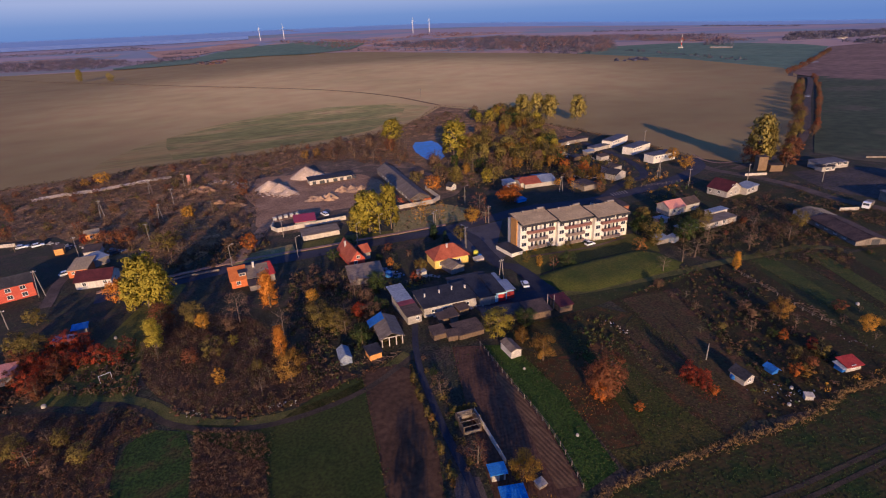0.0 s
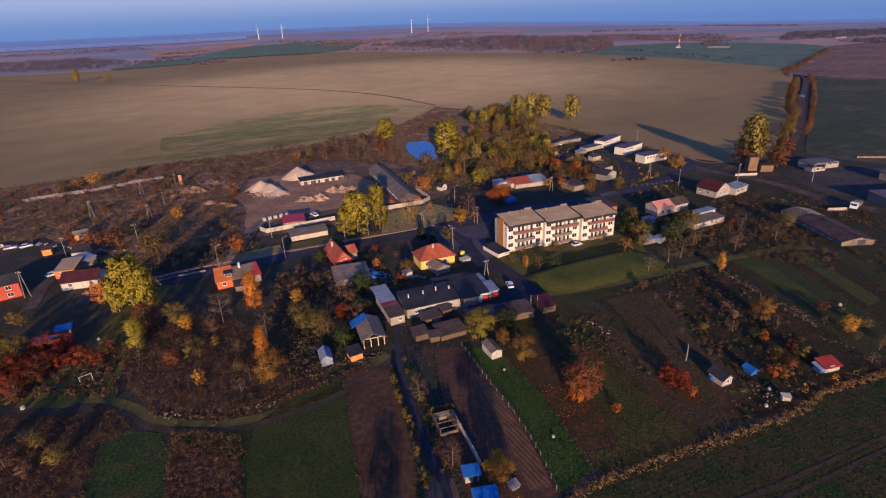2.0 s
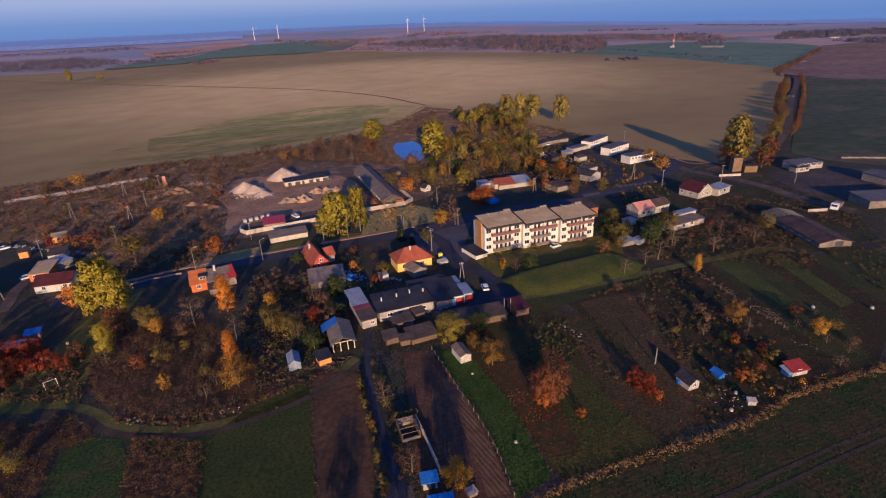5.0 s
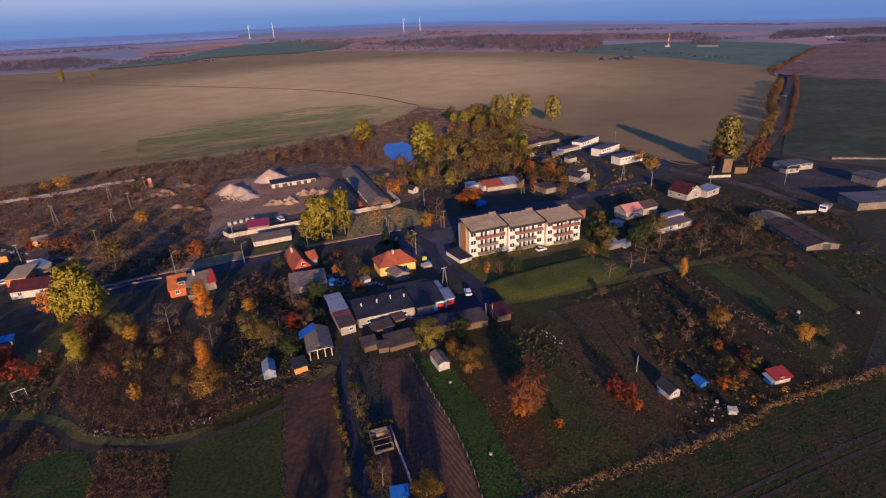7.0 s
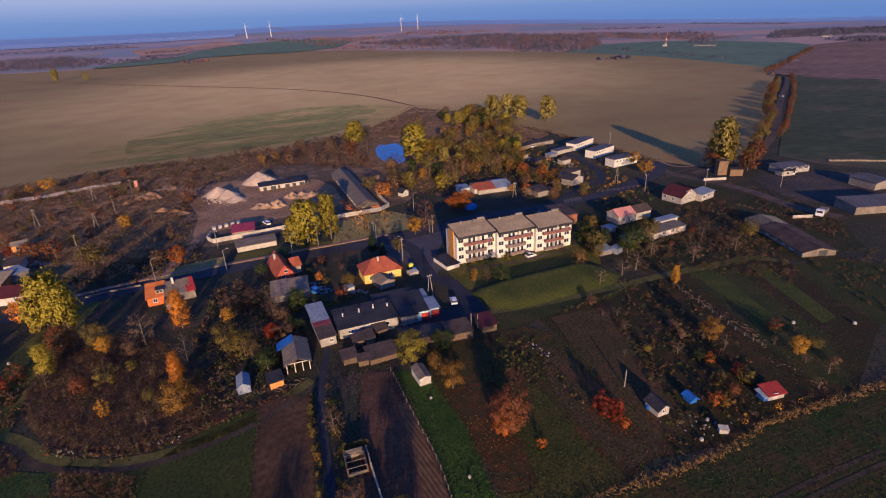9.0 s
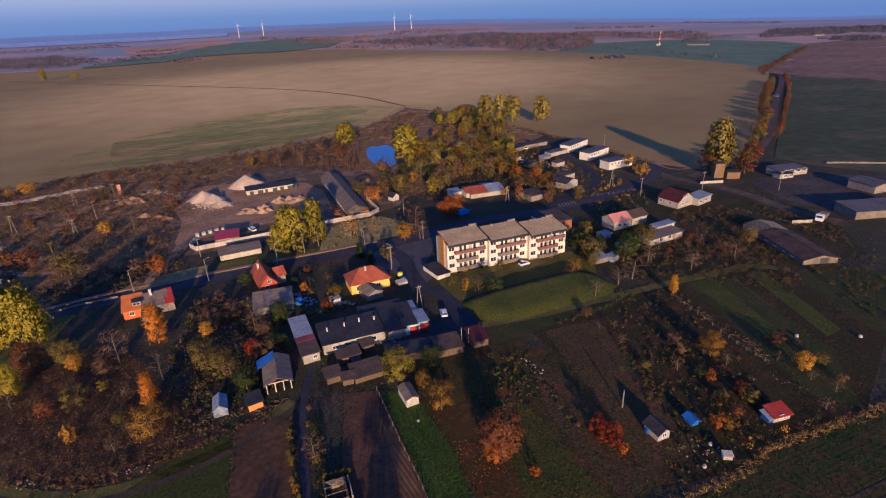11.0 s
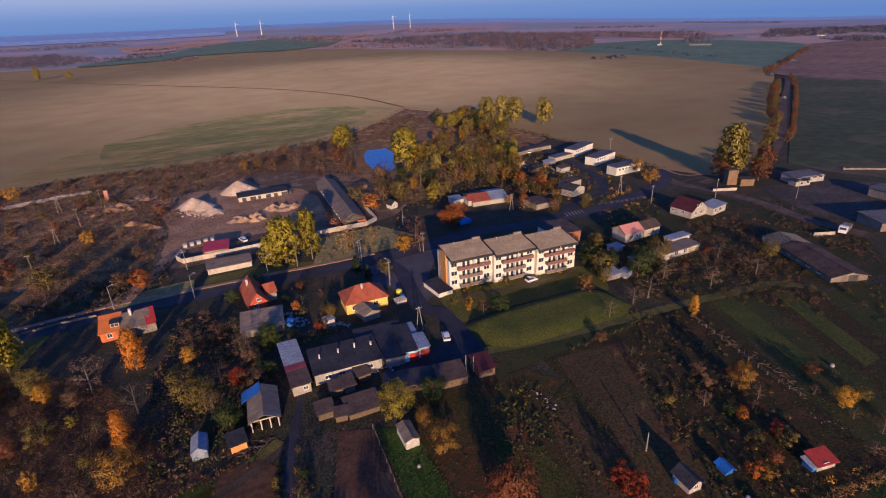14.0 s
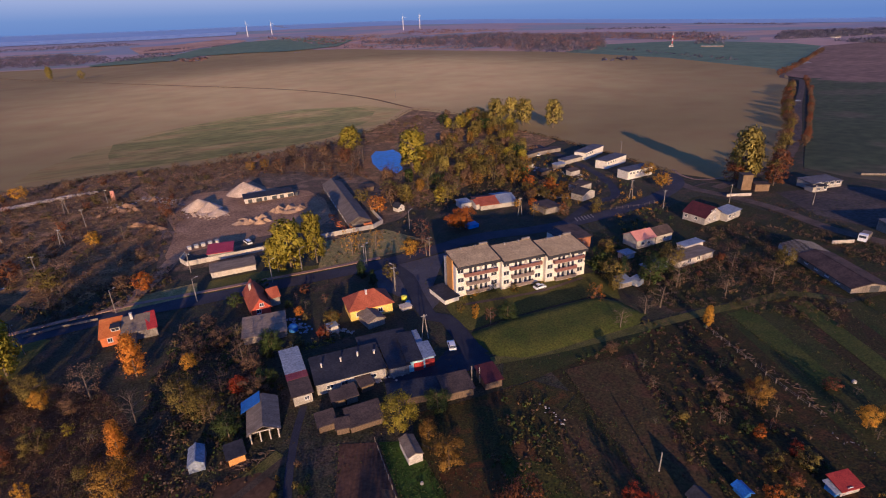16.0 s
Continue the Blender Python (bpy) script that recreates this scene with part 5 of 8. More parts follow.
house("dark_garden_house", "garden house with a dark roof and pale gable", (84.7, 59.1), (87.3, 59.1), 3.4, 1.7, "ridge_y", 0.9, dull_white, dark_roof, [("front", 0.9, 0.7, 0.9, 0.9)], category="shed")
house("blue_box_shed", "small blue covered shed", (92.9, 59.4), (94.4, 59.3), 2.0, 1.0, "ridge_y", 0.4, blue_tarp, blue_tarp, category="shed")
house("blue_flat_shed", "pale shed with a bright blue flat roof", (28.0, 57.7), (30.3, 57.3), 1.9, 1.7, "flat", 0, dull_white, bright_blue, doors=[("front", 1.3, 0.7, 1.5, dark_metal)], category="shed")
house("blue_flat_shed", "long shed with a pale blue flat roof", (27.3, 51.4), (30.7, 50.7), 3.2, 1.7, "flat", 0, dull_white, bright_blue, category="shed")

dormer = box_part("dormer", white_wall, orange_house, 2.6, 4.6, 1.4, 3.6, 2.4, 4.1, "white roof dormer with dark windows")
box_part("dormer_roof", dark_roof, dormer, 2.4, 4.8, 1.2, 3.8, 4.104, 4.25)
for k in range(2):
    box_part("pane", glass, dormer, 2.75 + 0.9 * k, 3.5 + 0.9 * k, 1.36, 1.396, 3.2, 3.9)

# the cowshed's far end has lost its sheets: bare rafters and purlins go on beyond the roof
def bare_rafters(parent, w, d0, d1, h, rise):
    n = 12
    for k in range(n):
        y = d0 + (d1 - d0) * (k + 0.5) / n
        for side in (0, 1):
            bm = bmesh.new()
            a, b = ((-0.3, h), (w / 2, h + rise)) if side == 0 else ((w / 2, h + rise), (w + 0.3, h))
            slab(bm, [(a[0], y - 0.12, a[1]), (b[0], y - 0.12, b[1]), (b[0], y + 0.12, b[1]), (a[0], y + 0.12, a[1])], 0.16)
            part("rafter", bm, hall_roof, parent)
    box_part("ruined_wall", pale_concrete, parent, 0.0, 0.3, d0 + 0.05, d1, -0.5, h - 0.2)
    box_part("ruined_wall", pale_concrete, parent, w - 0.3, w, d0 + 0.05, d1, -0.5, h - 0.2)


cow_w = math.hypot(*(b - a for a, b in zip(COW[0], COW[1])))
bare_rafters(cowshed, cow_w, COW[2] + 0.6, COW[2] + 9.0, 1.6, 1.2)

# huts and sheds in the gardens beyond the road
for a, b, d, h, m, r, txt in (((166.7, 255.5), (172.0, 256.3), 3.0, 2.0, dull_white, brown_roof, "small pale garden hut with a brown roof"), ((166.7, 239.7), (172.3, 241.3), 3.0, 2.0, wood, dark_roof, "small dark timber garden hut"),
                              ((180.2, 246.9), (186.4, 248.5), 3.0, 2.0, grey_wall, blue_sheet, "grey garden hut with a pale sheet roof"), ((178.8, 232.1), (184.9, 233.3), 3.4, 2.2, dull_white, brown_roof, "pale garden hut with a brown roof"),
                              ((147.8, 214.5), (152.1, 214.9), 2.6, 1.8, wood, brown_roof, "weathered timber hut among shrubs"), ((134.7, 127.2), (140.6, 127.6), 4.0, 1.8, wood, blue_sheet, "low timber shed with a pale sheet roof"),
                              ((121.8, 124.9), (126.3, 124.9), 3.4, 1.6, grey_wall, blue_sheet, "low grey shed under pale sheets"), ((81.2, 259.9), (86.0, 259.6), 4.0, 2.0, wood, brown_roof, "small dark hut in the grove")):
    house("garden_hut", txt, a, b, d, h, "mono", 0.4, m, r, category="hut")

# ---- trees and brush ----
LEAF = {"gold": leaf_gold, "orange": leaf_orange, "red": leaf_red, "amber": leaf_amber, "rust": leaf_rust, "lime": leaf_lime, "olive": leaf_olive,
        "brown": leaf_brown, "green": leaf_green, "conifer": leaf_conifer, "twig": twig, "dull": leaf_dull, "pale": leaf_pale}
SHADE = {"gold": "golden-yellow", "orange": "bright orange", "red": "scarlet", "amber": "deep amber", "rust": "rusty brown-orange", "lime": "yellow-green",
         "olive": "olive", "brown": "dull brown", "green": "dark green", "conifer": "dark evergreen", "twig": "nearly bare grey-brown", "dull": "dull golden-olive", "pale": "pale olive-yellow"}
rng = np.random.default_rng(7)


def cards(centres, normals, size, slim=1.0, spin=None):
    """Vertices and faces of small leaf cards, one at each centre, facing roughly along the normals."""
    n = len(centres)
    a = rng.normal(size=(n, 3))
    normals = normals + rng.normal(scale=0.55, size=(n, 3))
    normals /= np.linalg.norm(normals, axis=1)[:, None] + 1e-9
    u = np.cross(normals, a)
    u /= np.linalg.norm(u, axis=1)[:, None] + 1e-9
    v = np.cross(normals, u)
    s = (size * rng.uniform(0.6, 1.35, n))[:, None]
    tip = centres + v * s * rng.uniform(0.7, 1.2, n)[:, None]
    tail = centres - v * s * 0.8
    left, right = centres - u * s * slim * rng.uniform(0.5, 1, n)[:, None], centres + u * s * slim * rng.uniform(0.5, 1, n)[:, None]
    verts = np.stack([tail, right, tip, left], 1).reshape(-1, 3)
    return verts


def card_mesh(name, verts, material, normals=None):
    """One mesh of leaf cards; normals, one for each vertex, shade the mass softly as a crown is shaded."""
    n = len(verts) // 4
    me = bpy.data.meshes.new(name)
    me.vertices.add(len(verts))
    me.vertices.foreach_set("co", verts.astype(np.float32).ravel())
    me.loops.add(4 * n)
    me.loops.foreach_set("vertex_index", np.arange(4 * n, dtype=np.int32))
    me.polygons.add(n)
    me.polygons.foreach_set("loop_start", np.arange(0, 4 * n, 4, dtype=np.int32))
    me.materials.append(material)
    me.update()
    me.validate()
    if normals is not None:
        me.polygons.foreach_set("use_smooth", [True] * n)
        me.normals_split_custom_set_from_vertices(normals.astype(np.float32))
    return me


def unit(v):
    return v / (np.linalg.norm(v, axis=1)[:, None] + 1e-9)


def limb(bm, p, q, r0, r1, sides=5):
    d = (q - p).normalized()
    a = d.orthogonal().normalized()
    b = d.cross(a)
    rings = []
    for c, r in ((p, r0), (q, r1)):
        rings.append([bm.verts.new(c + (a * math.cos(2 * math.pi * k / sides) + b * math.sin(2 * math.pi * k / sides)) * r) for k in range(sides)])
    for k in range(sides):
        bm.faces.new((rings[0][k], rings[0][(k + 1) % sides], rings[1][(k + 1) % sides], rings[1][k]))


FORM = {  # crown start, crown radius, clumps, leaves per clump, leaf size, upward pull: for a tree 10 m high
    "round": (0.22, 3.9, 26, 62, 0.34, 1.0), "tall": (0.12, 3.0, 40, 85, 0.34, 1.4), "spire": (0.08, 2.4, 30, 75, 0.30, 1.2),
    "bush": (0.02, 4.6, 20, 60, 0.40, 0.7), "sparse": (0.25, 3.9, 22, 26, 0.30, 1.0), "bare": (0.25, 3.8, 26, 30, 0.55, 1.0), "column": (0.0, 1.5, 18, 50, 0.30, 1.0),
    "fir": (0.05, 2.6, 26, 50, 0.36, 1.0)}
PROTO, CROWN_NORMALS = {}, {}


def tree_proto(form, shade, variant, level=0):
    start, radius, clumps, leaves, size, pull = FORM[form]
    many, small = ((0.42, 1.02), (0.7, 0.85), (1.7, 0.53))[level]     # far, middling and near trees
    leaves, size = int(leaves * many), size * small
    word = "bush" if form in ("bush", "column") else "tree"
    ob = new(("shrub" if form == "bush" else "hedge_conifer" if form == "column" else "tree"))
    tagged(ob, "%s autumn %s with a loose uneven crown" % (SHADE[shade], word) if form != "bare" else "bare autumn tree with grey-brown twigs", word)
    bm = bmesh.new()
    lean = Vector((rng.uniform(-0.5, 0.5), rng.uniform(-0.5, 0.5), 0))
    top = Vector((0, 0, 8.6)) + lean
    knots = [Vector((0, 0, -0.4)), Vector((0, 0, 3.0)) + lean * 0.2, Vector((0, 0, 6.0)) + lean * 0.7, top]
    widths = [0.24, 0.17, 0.10, 0.03]
    if form == "bush":
        widths = [0.10, 0.08, 0.05, 0.02]
    for i in range(3):
        limb(bm, knots[i], knots[i + 1], widths[i], widths[i + 1], 7)
    spots = []
    for k in range(clumps):
        f = (k + 0.5) / clumps
        z = start * 10 + (10 - start * 10) * (f ** (1 / pull if form not in ("bush",) else 1.2)) * 0.93
        h = (z / 10 - start) / (1 - start)
        if form == "spire":
            wide = (1 - h) ** 0.6 * min(1, 0.35 + 2.2 * h)
        elif form == "fir":
            wide = 1 - h
        elif form == "column":
            wide = (1 - h ** 3)
        else:
            wide = math.sin(math.pi * min(max(0.13 + 0.82 * h, 0), 1)) ** 0.7
        ang = k * 2.39996 + rng.uniform(-0.5, 0.5)
        reach = radius * wide * (0.2 + 0.85 * math.sqrt(rng.uniform(0.05, 1)))
        c = Vector((math.cos(ang) * reach, math.sin(ang) * reach, z + rng.uniform(-0.4, 0.4))) + lean * (z / 10)
        spots.append(c)
        if form != "column" and k % 2 == 0:
            foot = knots[1].lerp(knots[3], max(0.0, min(0.85, (z - 3.2) / 6 - 0.15)))
            if form == "bush":
                foot = Vector((0, 0, 0.1))
            limb(bm, foot, c, 0.07, 0.02, 4)
            if form in ("bare", "sparse"):
                for j in range(3):
                    e = c + Vector(rng.normal(scale=1.0, size=3)) + Vector((0, 0, 0.4))
                    limb(bm, foot.lerp(c, 0.6), e, 0.03, 0.01, 3)
    part("trunk", bm, pale_bark if form in ("bare", "sparse", "tall") else bark, ob)
    pts, nrm = [], []
    for c in spots:
        r = rng.uniform(0.65, 1.35) * (radius / 3.9) ** 0.5 * (0.75 if form == "column" else 1)
        d = rng.normal(size=(leaves, 3))
        d /= np.linalg.norm(d, axis=1)[:, None]
        rad = r * rng.uniform(0.2, 1.1, leaves) ** 0.6
        p = np.array(c) + d * rad[:, None] * np.array([1.15, 1.15, 0.85])
        p[:, 2] = np.maximum(p[:, 2], 0.05)
        pts.append(p)
        nrm.append(d + np.array([0, 0, 0.4]))
    if form in ("round", "tall", "spire", "bush", "fir", "column"):
        strewn = int(0.7 * clumps * leaves)
        ring = np.array(spots)
        mate = ring[rng.integers(0, len(ring), strewn)]
        other = ring[np.clip(rng.integers(-3, 4, strewn) + rng.integers(0, len(ring), strewn), 0, len(ring) - 1)]
        near = np.abs(other[:, 2] - mate[:, 2]) < 3.0
        p = np.where(near[:, None], mate + (other - mate) * rng.uniform(0.1, 0.9, strewn)[:, None], mate) + rng.normal(scale=0.62 * (radius / 3.9) ** 0.5, size=(strewn, 3))
        p[:, 2] = np.maximum(p[:, 2], 0.05)
        pts.append(p)
        nrm.append(rng.normal(size=(strewn, 3)) * 0.6 + np.array([0, 0, 0.5]))
    slim = 0.06 if form == "bare" else 0.7
    pts, nrm = np.concatenate(pts), np.concatenate(nrm)
    heart = np.array([lean.x * 0.5, lean.y * 0.5, 10 * (start + (1 - start) * 0.42)])
    soft = np.repeat(unit(unit((pts - heart) / np.array([radius, radius, 5 * (1 - start)])) * np.array([1.1, 1.1, 0.7]) + unit(nrm) * 0.4 + rng.normal(scale=0.22, size=pts.shape)), 4, axis=0)
    me = card_mesh("crown", cards(pts, nrm, size, slim), LEAF[shade], soft)
    CROWN_NORMALS[me.name] = soft
    crown = new("crown", me)
    crown.parent = ob
    return ob


def tree(form, shade, at, height, wide=1.0):
    """One tree; the first of its form, shade and variant is built, the rest copied."""
    v = int(rng.integers(0, 3 if form not in ("fir", "column") else 1))
    away = math.hypot(at[0] - 15, at[1] - 10)
    key = (form, shade, v, 0 if away > 215 else 2 if away < 150 and height >= 4.5 else 1)
    m = Matrix.Translation((at[0], at[1], ground_z(*at))) @ Matrix.Rotation(rng.uniform(0, 6.28), 4, "Z") @ Matrix.Diagonal((height / 10 * wide, height / 10 * wide, height / 10, 1))
    if key not in PROTO:
        PROTO[key] = tree_proto(*key)
        PROTO[key].matrix_world = m
        return PROTO[key]
    ob = copy_thing(PROTO[key], Matrix.Identity(4))
    ob.matrix_basis = m
    return ob


def grove(name, spots, forms, shades, low, high, label):
    """A wood too dense to count: crowns joined by shade into one mesh each, trunks into another."""
    crowns, tv, tf = {}, [], []
    for x, y in spots:
        key = (forms[int(rng.integers(0, len(forms)))], shades[int(rng.integers(0, len(shades)))], 0, 0)
        if key not in PROTO:
            PROTO[key] = tree_proto(*key)
            PROTO[key].matrix_world = Matrix.Translation((x, y, ground_z(x, y))) @ Matrix.Diagonal((0.8, 0.8, 0.8, 1))
            continue
        h = rng.uniform(low, high) / 10
        m = np.array(Matrix.Translation((x, y, ground_z(x, y))) @ Matrix.Rotation(rng.uniform(0, 6.28), 4, "Z") @ Matrix.Diagonal((h * rng.uniform(0.9, 1.3), h * 1.1, h, 1)))
        for o in PROTO[key].children:
            co = np.empty(len(o.data.vertices) * 3, np.float32)
            o.data.vertices.foreach_get("co", co)
            co = co.reshape(-1, 3) @ m[:3, :3].T + m[:3, 3]
            if o.name.startswith("crown"):
                crowns.setdefault(key[1], []).append((co, unit(CROWN_NORMALS[o.data.name] @ m[:3, :3].T)))
            else:
                base = sum(len(c) for c in tv)
                tv.append(co)
                tf += [tuple(base + v for v in p.vertices) for p in o.data.polygons]
    for shade, parts in crowns.items():
        tagged(new(name, card_mesh(name, np.concatenate([c for c, _ in parts]), LEAF[shade], np.concatenate([k for _, k in parts]))), label, "woodland", kind="stuff")
    if tv:
        tagged(mesh_object(name, [tuple(v) for v in np.concatenate(tv)], tf, bark), "trunks and limbs of the wood", "woodland", kind="stuff")


def inside(points, x, y):
    c = False
    for (x0, y0), (x1, y1) in zip(points, points[1:] + points[:1]):
        if (y0 > y) != (y1 > y) and x < (x1 - x0) * (y - y0) / (y1 - y0) + x0:
            c = not c
    return c


def is_free(x, y):
    """True where neither a road nor a building stands."""
    if len(ROAD_XY) and (np.hypot(ROAD_XY[:, 0] - x, ROAD_XY[:, 1] - y) < ROAD_XY[:, 2]).any():
        return False
    if len(HOUSE_XY):
        near = np.hypot(HOUSE_XY[:, 0] - x, HOUSE_XY[:, 1] - y) < HOUSE_XY[:, 2]
        for k in np.nonzero(near)[0]:
            inv, w, d = HOUSES[k]
            p = inv @ Vector((x, y, 0))
            if -0.8 < p.x < w + 0.8 and -0.8 < p.y < d + 0.8:
                return False
    return True


ROAD_XY = np.array(ROADS)
HOUSE_XY = np.array([(*inv.inverted().translation.xy, math.hypot(w, d) + 3) for inv, w, d in HOUSES])


def scatter(points, n, gap=0.0):
    xs, ys = [p[0] for p in points], [p[1] for p in points]
    out, tries = [], 0
    while len(out) < n and tries < n * 60:
        tries += 1
        x, y = rng.uniform(min(xs), max(xs)), rng.uniform(min(ys), max(ys))
        if inside(points, x, y) and is_free(x, y) and (not gap or all((x - a) ** 2 + (y - b) ** 2 > gap * gap for a, b in out)):
            out.append((x, y))
    return out


LOW = {"brown": brush_brown, "olive": brush_olive, "rust": brush_rust, "twig": brush_twig}


def brush(name, spots, shades, low, high, leaves, label, size=0.3, slim=0.7, category="brush"):
    """Uncountable undergrowth over the given spots: one mesh for each shade."""
    groups = {}
    for x, y in spots:
        groups.setdefault(shades[int(rng.integers(0, len(shades)))], []).append((x, y))
    for shade, pts in groups.items():
        cs, ns = [], []
        for x, y in pts:
            h = rng.uniform(low, high)
            d = rng.normal(size=(leaves, 3))
            d /= np.linalg.norm(d, axis=1)[:, None]
            d[:, 2] = np.abs(d[:, 2])
            p = d * (rng.uniform(0.3, 1, leaves) ** 0.5)[:, None] * np.array([h * 0.75, h * 0.75, h])
            p += np.array([x, y, ground_z(x, y) + 0.05])
            cs.append(p)
            ns.append(d + np.array([0, 0, 0.3]))
        shade = LOW.get(shade, shade)
        cs, ns = np.concatenate(cs), np.concatenate(ns)
        soft = np.repeat(unit(unit(ns) * np.array([1, 1, 0.5]) + rng.normal(scale=0.35, size=ns.shape)), 4, axis=0)
        me = card_mesh(name, cards(cs, ns, size, slim), shade if not isinstance(shade, str) else LEAF[shade], soft)
        tagged(new(name, me), label, category, kind="stuff")


# single trees: form, shade, place, height, breadth
T = tree
T("tall", "lime", (38.4, 185.6), 17, 1.05); T("tall", "lime", (47.0, 185.2), 18, 0.62); T("tall", "lime", (34.2, 184.0), 12, 1.0)
T("tall", "lime", (93.9, 348.1), 17, 1.25); T("tall", "lime", (116.7, 291.8), 21, 1.15)
for q in ((211.5, 378.5), (223.1, 376.3), (227.3, 364.4), (240.9, 346.0)):
    T("tall", "pale", q, 20, 0.95)
T("tall", "pale", (235.4, 182.4), 25, 0.72); T("tall", "olive", (238.0, 180.6), 19, 0.6)
T("tall", "lime", (-34.6, 156.4), 17, 0.9); T("tall", "lime", (-30.7, 153.4), 14, 0.9); T("tall", "lime", (-38.2, 156.1), 10, 0.9); T("round", "rust", (-29.0, 139.7), 8, 1.2)
T("spire", "lime", (-29.7, 130.1), 9, 1.2); T("round", "orange", (-43.5, 163.4), 8, 1.0); T("spire", "orange", (-1.6, 139.4), 11.0, 1.1)
T("spire", "orange", (-0.9, 111.4), 8.5, 1.0); T("round", "dull", (0.3, 101.2), 8, 1.05); T("round", "amber", (-4.9, 187.5), 7, 1.0)
T("round", "red", (20.5, 122.5), 4.2, 1.1); T("round", "lime", (48.6, 97.0), 8, 1.15); T("round", "dull", (53.5, 84.0), 6.5, 1.1)
T("round", "dull", (52.7, 92.0), 4.6, 0.9); T("round", "rust", (59.1, 68.6), 9.5, 0.95); T("round", "rust", (57.3, 69.3), 7.5, 0.9); T("bush", "rust", (58.3, 68.7), 5.2, 1.25); T("bush", "red", (77.0, 66.2), 4.0, 0.9); T("bush", "red", (77.4, 61.6), 2.8, 1.0); T("bush", "amber", (77.8, 59.8), 2.0, 1.0); T("bush", "amber", (56.6, 67.9), 3.6, 1.0); T("bush", "red", (76.7, 64.0), 3.8, 0.9)
T("bush", "red", (79.2, 63.8), 3.0, 1.0); T("bush", "amber", (61.3, 61.9), 2.2, 1.0); T("round", "gold", (33.2, 56.6), 4.8, 1.35)
T("round", "dull", (113.6, 74.3), 6, 1.0); T("round", "gold", (125.4, 61.8), 4.8, 0.95); T("bush", "red", (108.5, 62.4), 3.0, 0.9); T("bush", "amber", (106.9, 68.0), 2.6, 0.9)
T("bush", "amber", (97.1, 57.6), 2.8, 1.1); T("bush", "dull", (98.8, 56.3), 2.4, 1.1); T("bush", "gold", (-14.6, 107.3), 4.0, 0.7); T("bush", "lime", (-11.7, 123.3), 2.6, 1.0)
T("round", "olive", (-21.6, 139.3), 7, 1.1); T("round", "gold", (-18.8, 134.5), 5, 0.9); T("sparse", "brown", (-9.9, 134.2), 9, 1.1); T("round", "olive", (9.8, 121.3), 8, 1.2)
T("round", "olive", (13.4, 116.6), 7, 1.1); T("bare", "twig", (0.5, 121.4), 8, 1.1); T("round", "gold", (10.0, 136.6), 4.5, 1.0); T("sparse", "brown", (21.5, 133.6), 7, 1.0)
T("sparse", "brown", (28.1, 81.4), 6, 0.9); T("sparse", "rust", (27.6, 62.4), 5, 1.2); T("round", "orange", (36.6, 150.2), 3.4, 0.9)
T("round", "olive", (44.0, 140.8), 5, 1.1); T("bush", "rust", (41.3, 136.7), 3.4, 1.1); T("bush", "olive", (34.3, 136.0), 2.6, 1.4)
T("bare", "twig", (124.5, 111.8), 7, 1.3); T("bare", "twig", (118.7, 110.8), 6, 1.2); T("bare", "twig", (108.7, 108.0), 6, 1.0); T("round", "green", (131.1, 123.3), 8, 1.2)
T("round", "green", (122.7, 136.5), 8, 1.2); T("round", "olive", (122.6, 130.0), 7, 1.2); T("sparse", "orange", (110.4, 120.6), 6.5, 0.9); T("sparse", "rust", (81.3, 124.2), 5, 0.8); T("bush", "gold", (79.0, 128.5), 2.6, 0.8)
T("spire", "gold", (127.5, 99.3), 6, 0.9); T("bare", "twig", (160.6, 108.4), 6, 1.3); T("sparse", "brown", (144.0, 109.0), 6, 1.3)
T("round", "gold", (208.7, 212.1), 7, 1.2); T("round", "gold", (201.0, 194.5), 7, 1.3); T("round", "amber", (105.1, 196.4), 7, 1.6); T("round", "amber", (99.5, 193.8), 5.5, 1.3)
T("round", "gold", (76.1, 174.0), 7, 1.1); T("sparse", "rust", (84.1, 184.6), 9, 1.0); T("sparse", "rust", (81.5, 172.8), 8, 1.0); T("sparse", "gold", (62.0, 188.5), 8, 0.9); T("sparse", "gold", (67.9, 187.5), 8, 0.9)
T("fir", "conifer", (58.2, 166.4), 6, 1.0); T("fir", "conifer", (59.8, 160.5), 5, 1.1); T("round", "olive", (65.5, 160.2), 6, 1.0); T("fir", "conifer", (25.3, 122.2), 5.5, 1.0); T("fir", "conifer", (127.6, 130.3), 7, 1.1)
T("round", "red", (-65.2, 227.0), 5, 0.9); T("round", "rust", (-56.0, 220.3), 7, 1.4); T("round", "rust", (-49.2, 219.9), 7, 1.5); T("round", "olive", (-33.6, 203.2), 8, 1.5); T("round", "olive", (-44.4, 227.6), 6, 1.0)
T("round", "gold", (-28.9, 242.1), 6, 1.2); T("round", "gold", (-79.4, 337.3), 7, 1.6); T("round", "gold", (-88.0, 337.3), 4.5, 1.4)
T("round", "lime", (7.5, 89.7), 0.5, 1.0)
for q in ((-46.1, 129.5), (-42.4, 130.0), (-38.4, 127.3), (-48.4, 131.5), (-51.9, 129.0), (-54.4, 127.0), (-55.3, 123.8)):
    T("bush", "red", q, rng.uniform(3.4, 4.8), 1.1)
for q in ((-53.9, 139.9), (-51.3, 140.9), (-54.3, 134.5), (-47.5, 139.1), (-56.0, 132.2), (-36.2, 131.8)):
    T("bush", ("red", "red", "rust")[int(rng.integers(0, 3))], q, rng.uniform(3.2, 4.6), 1.2)
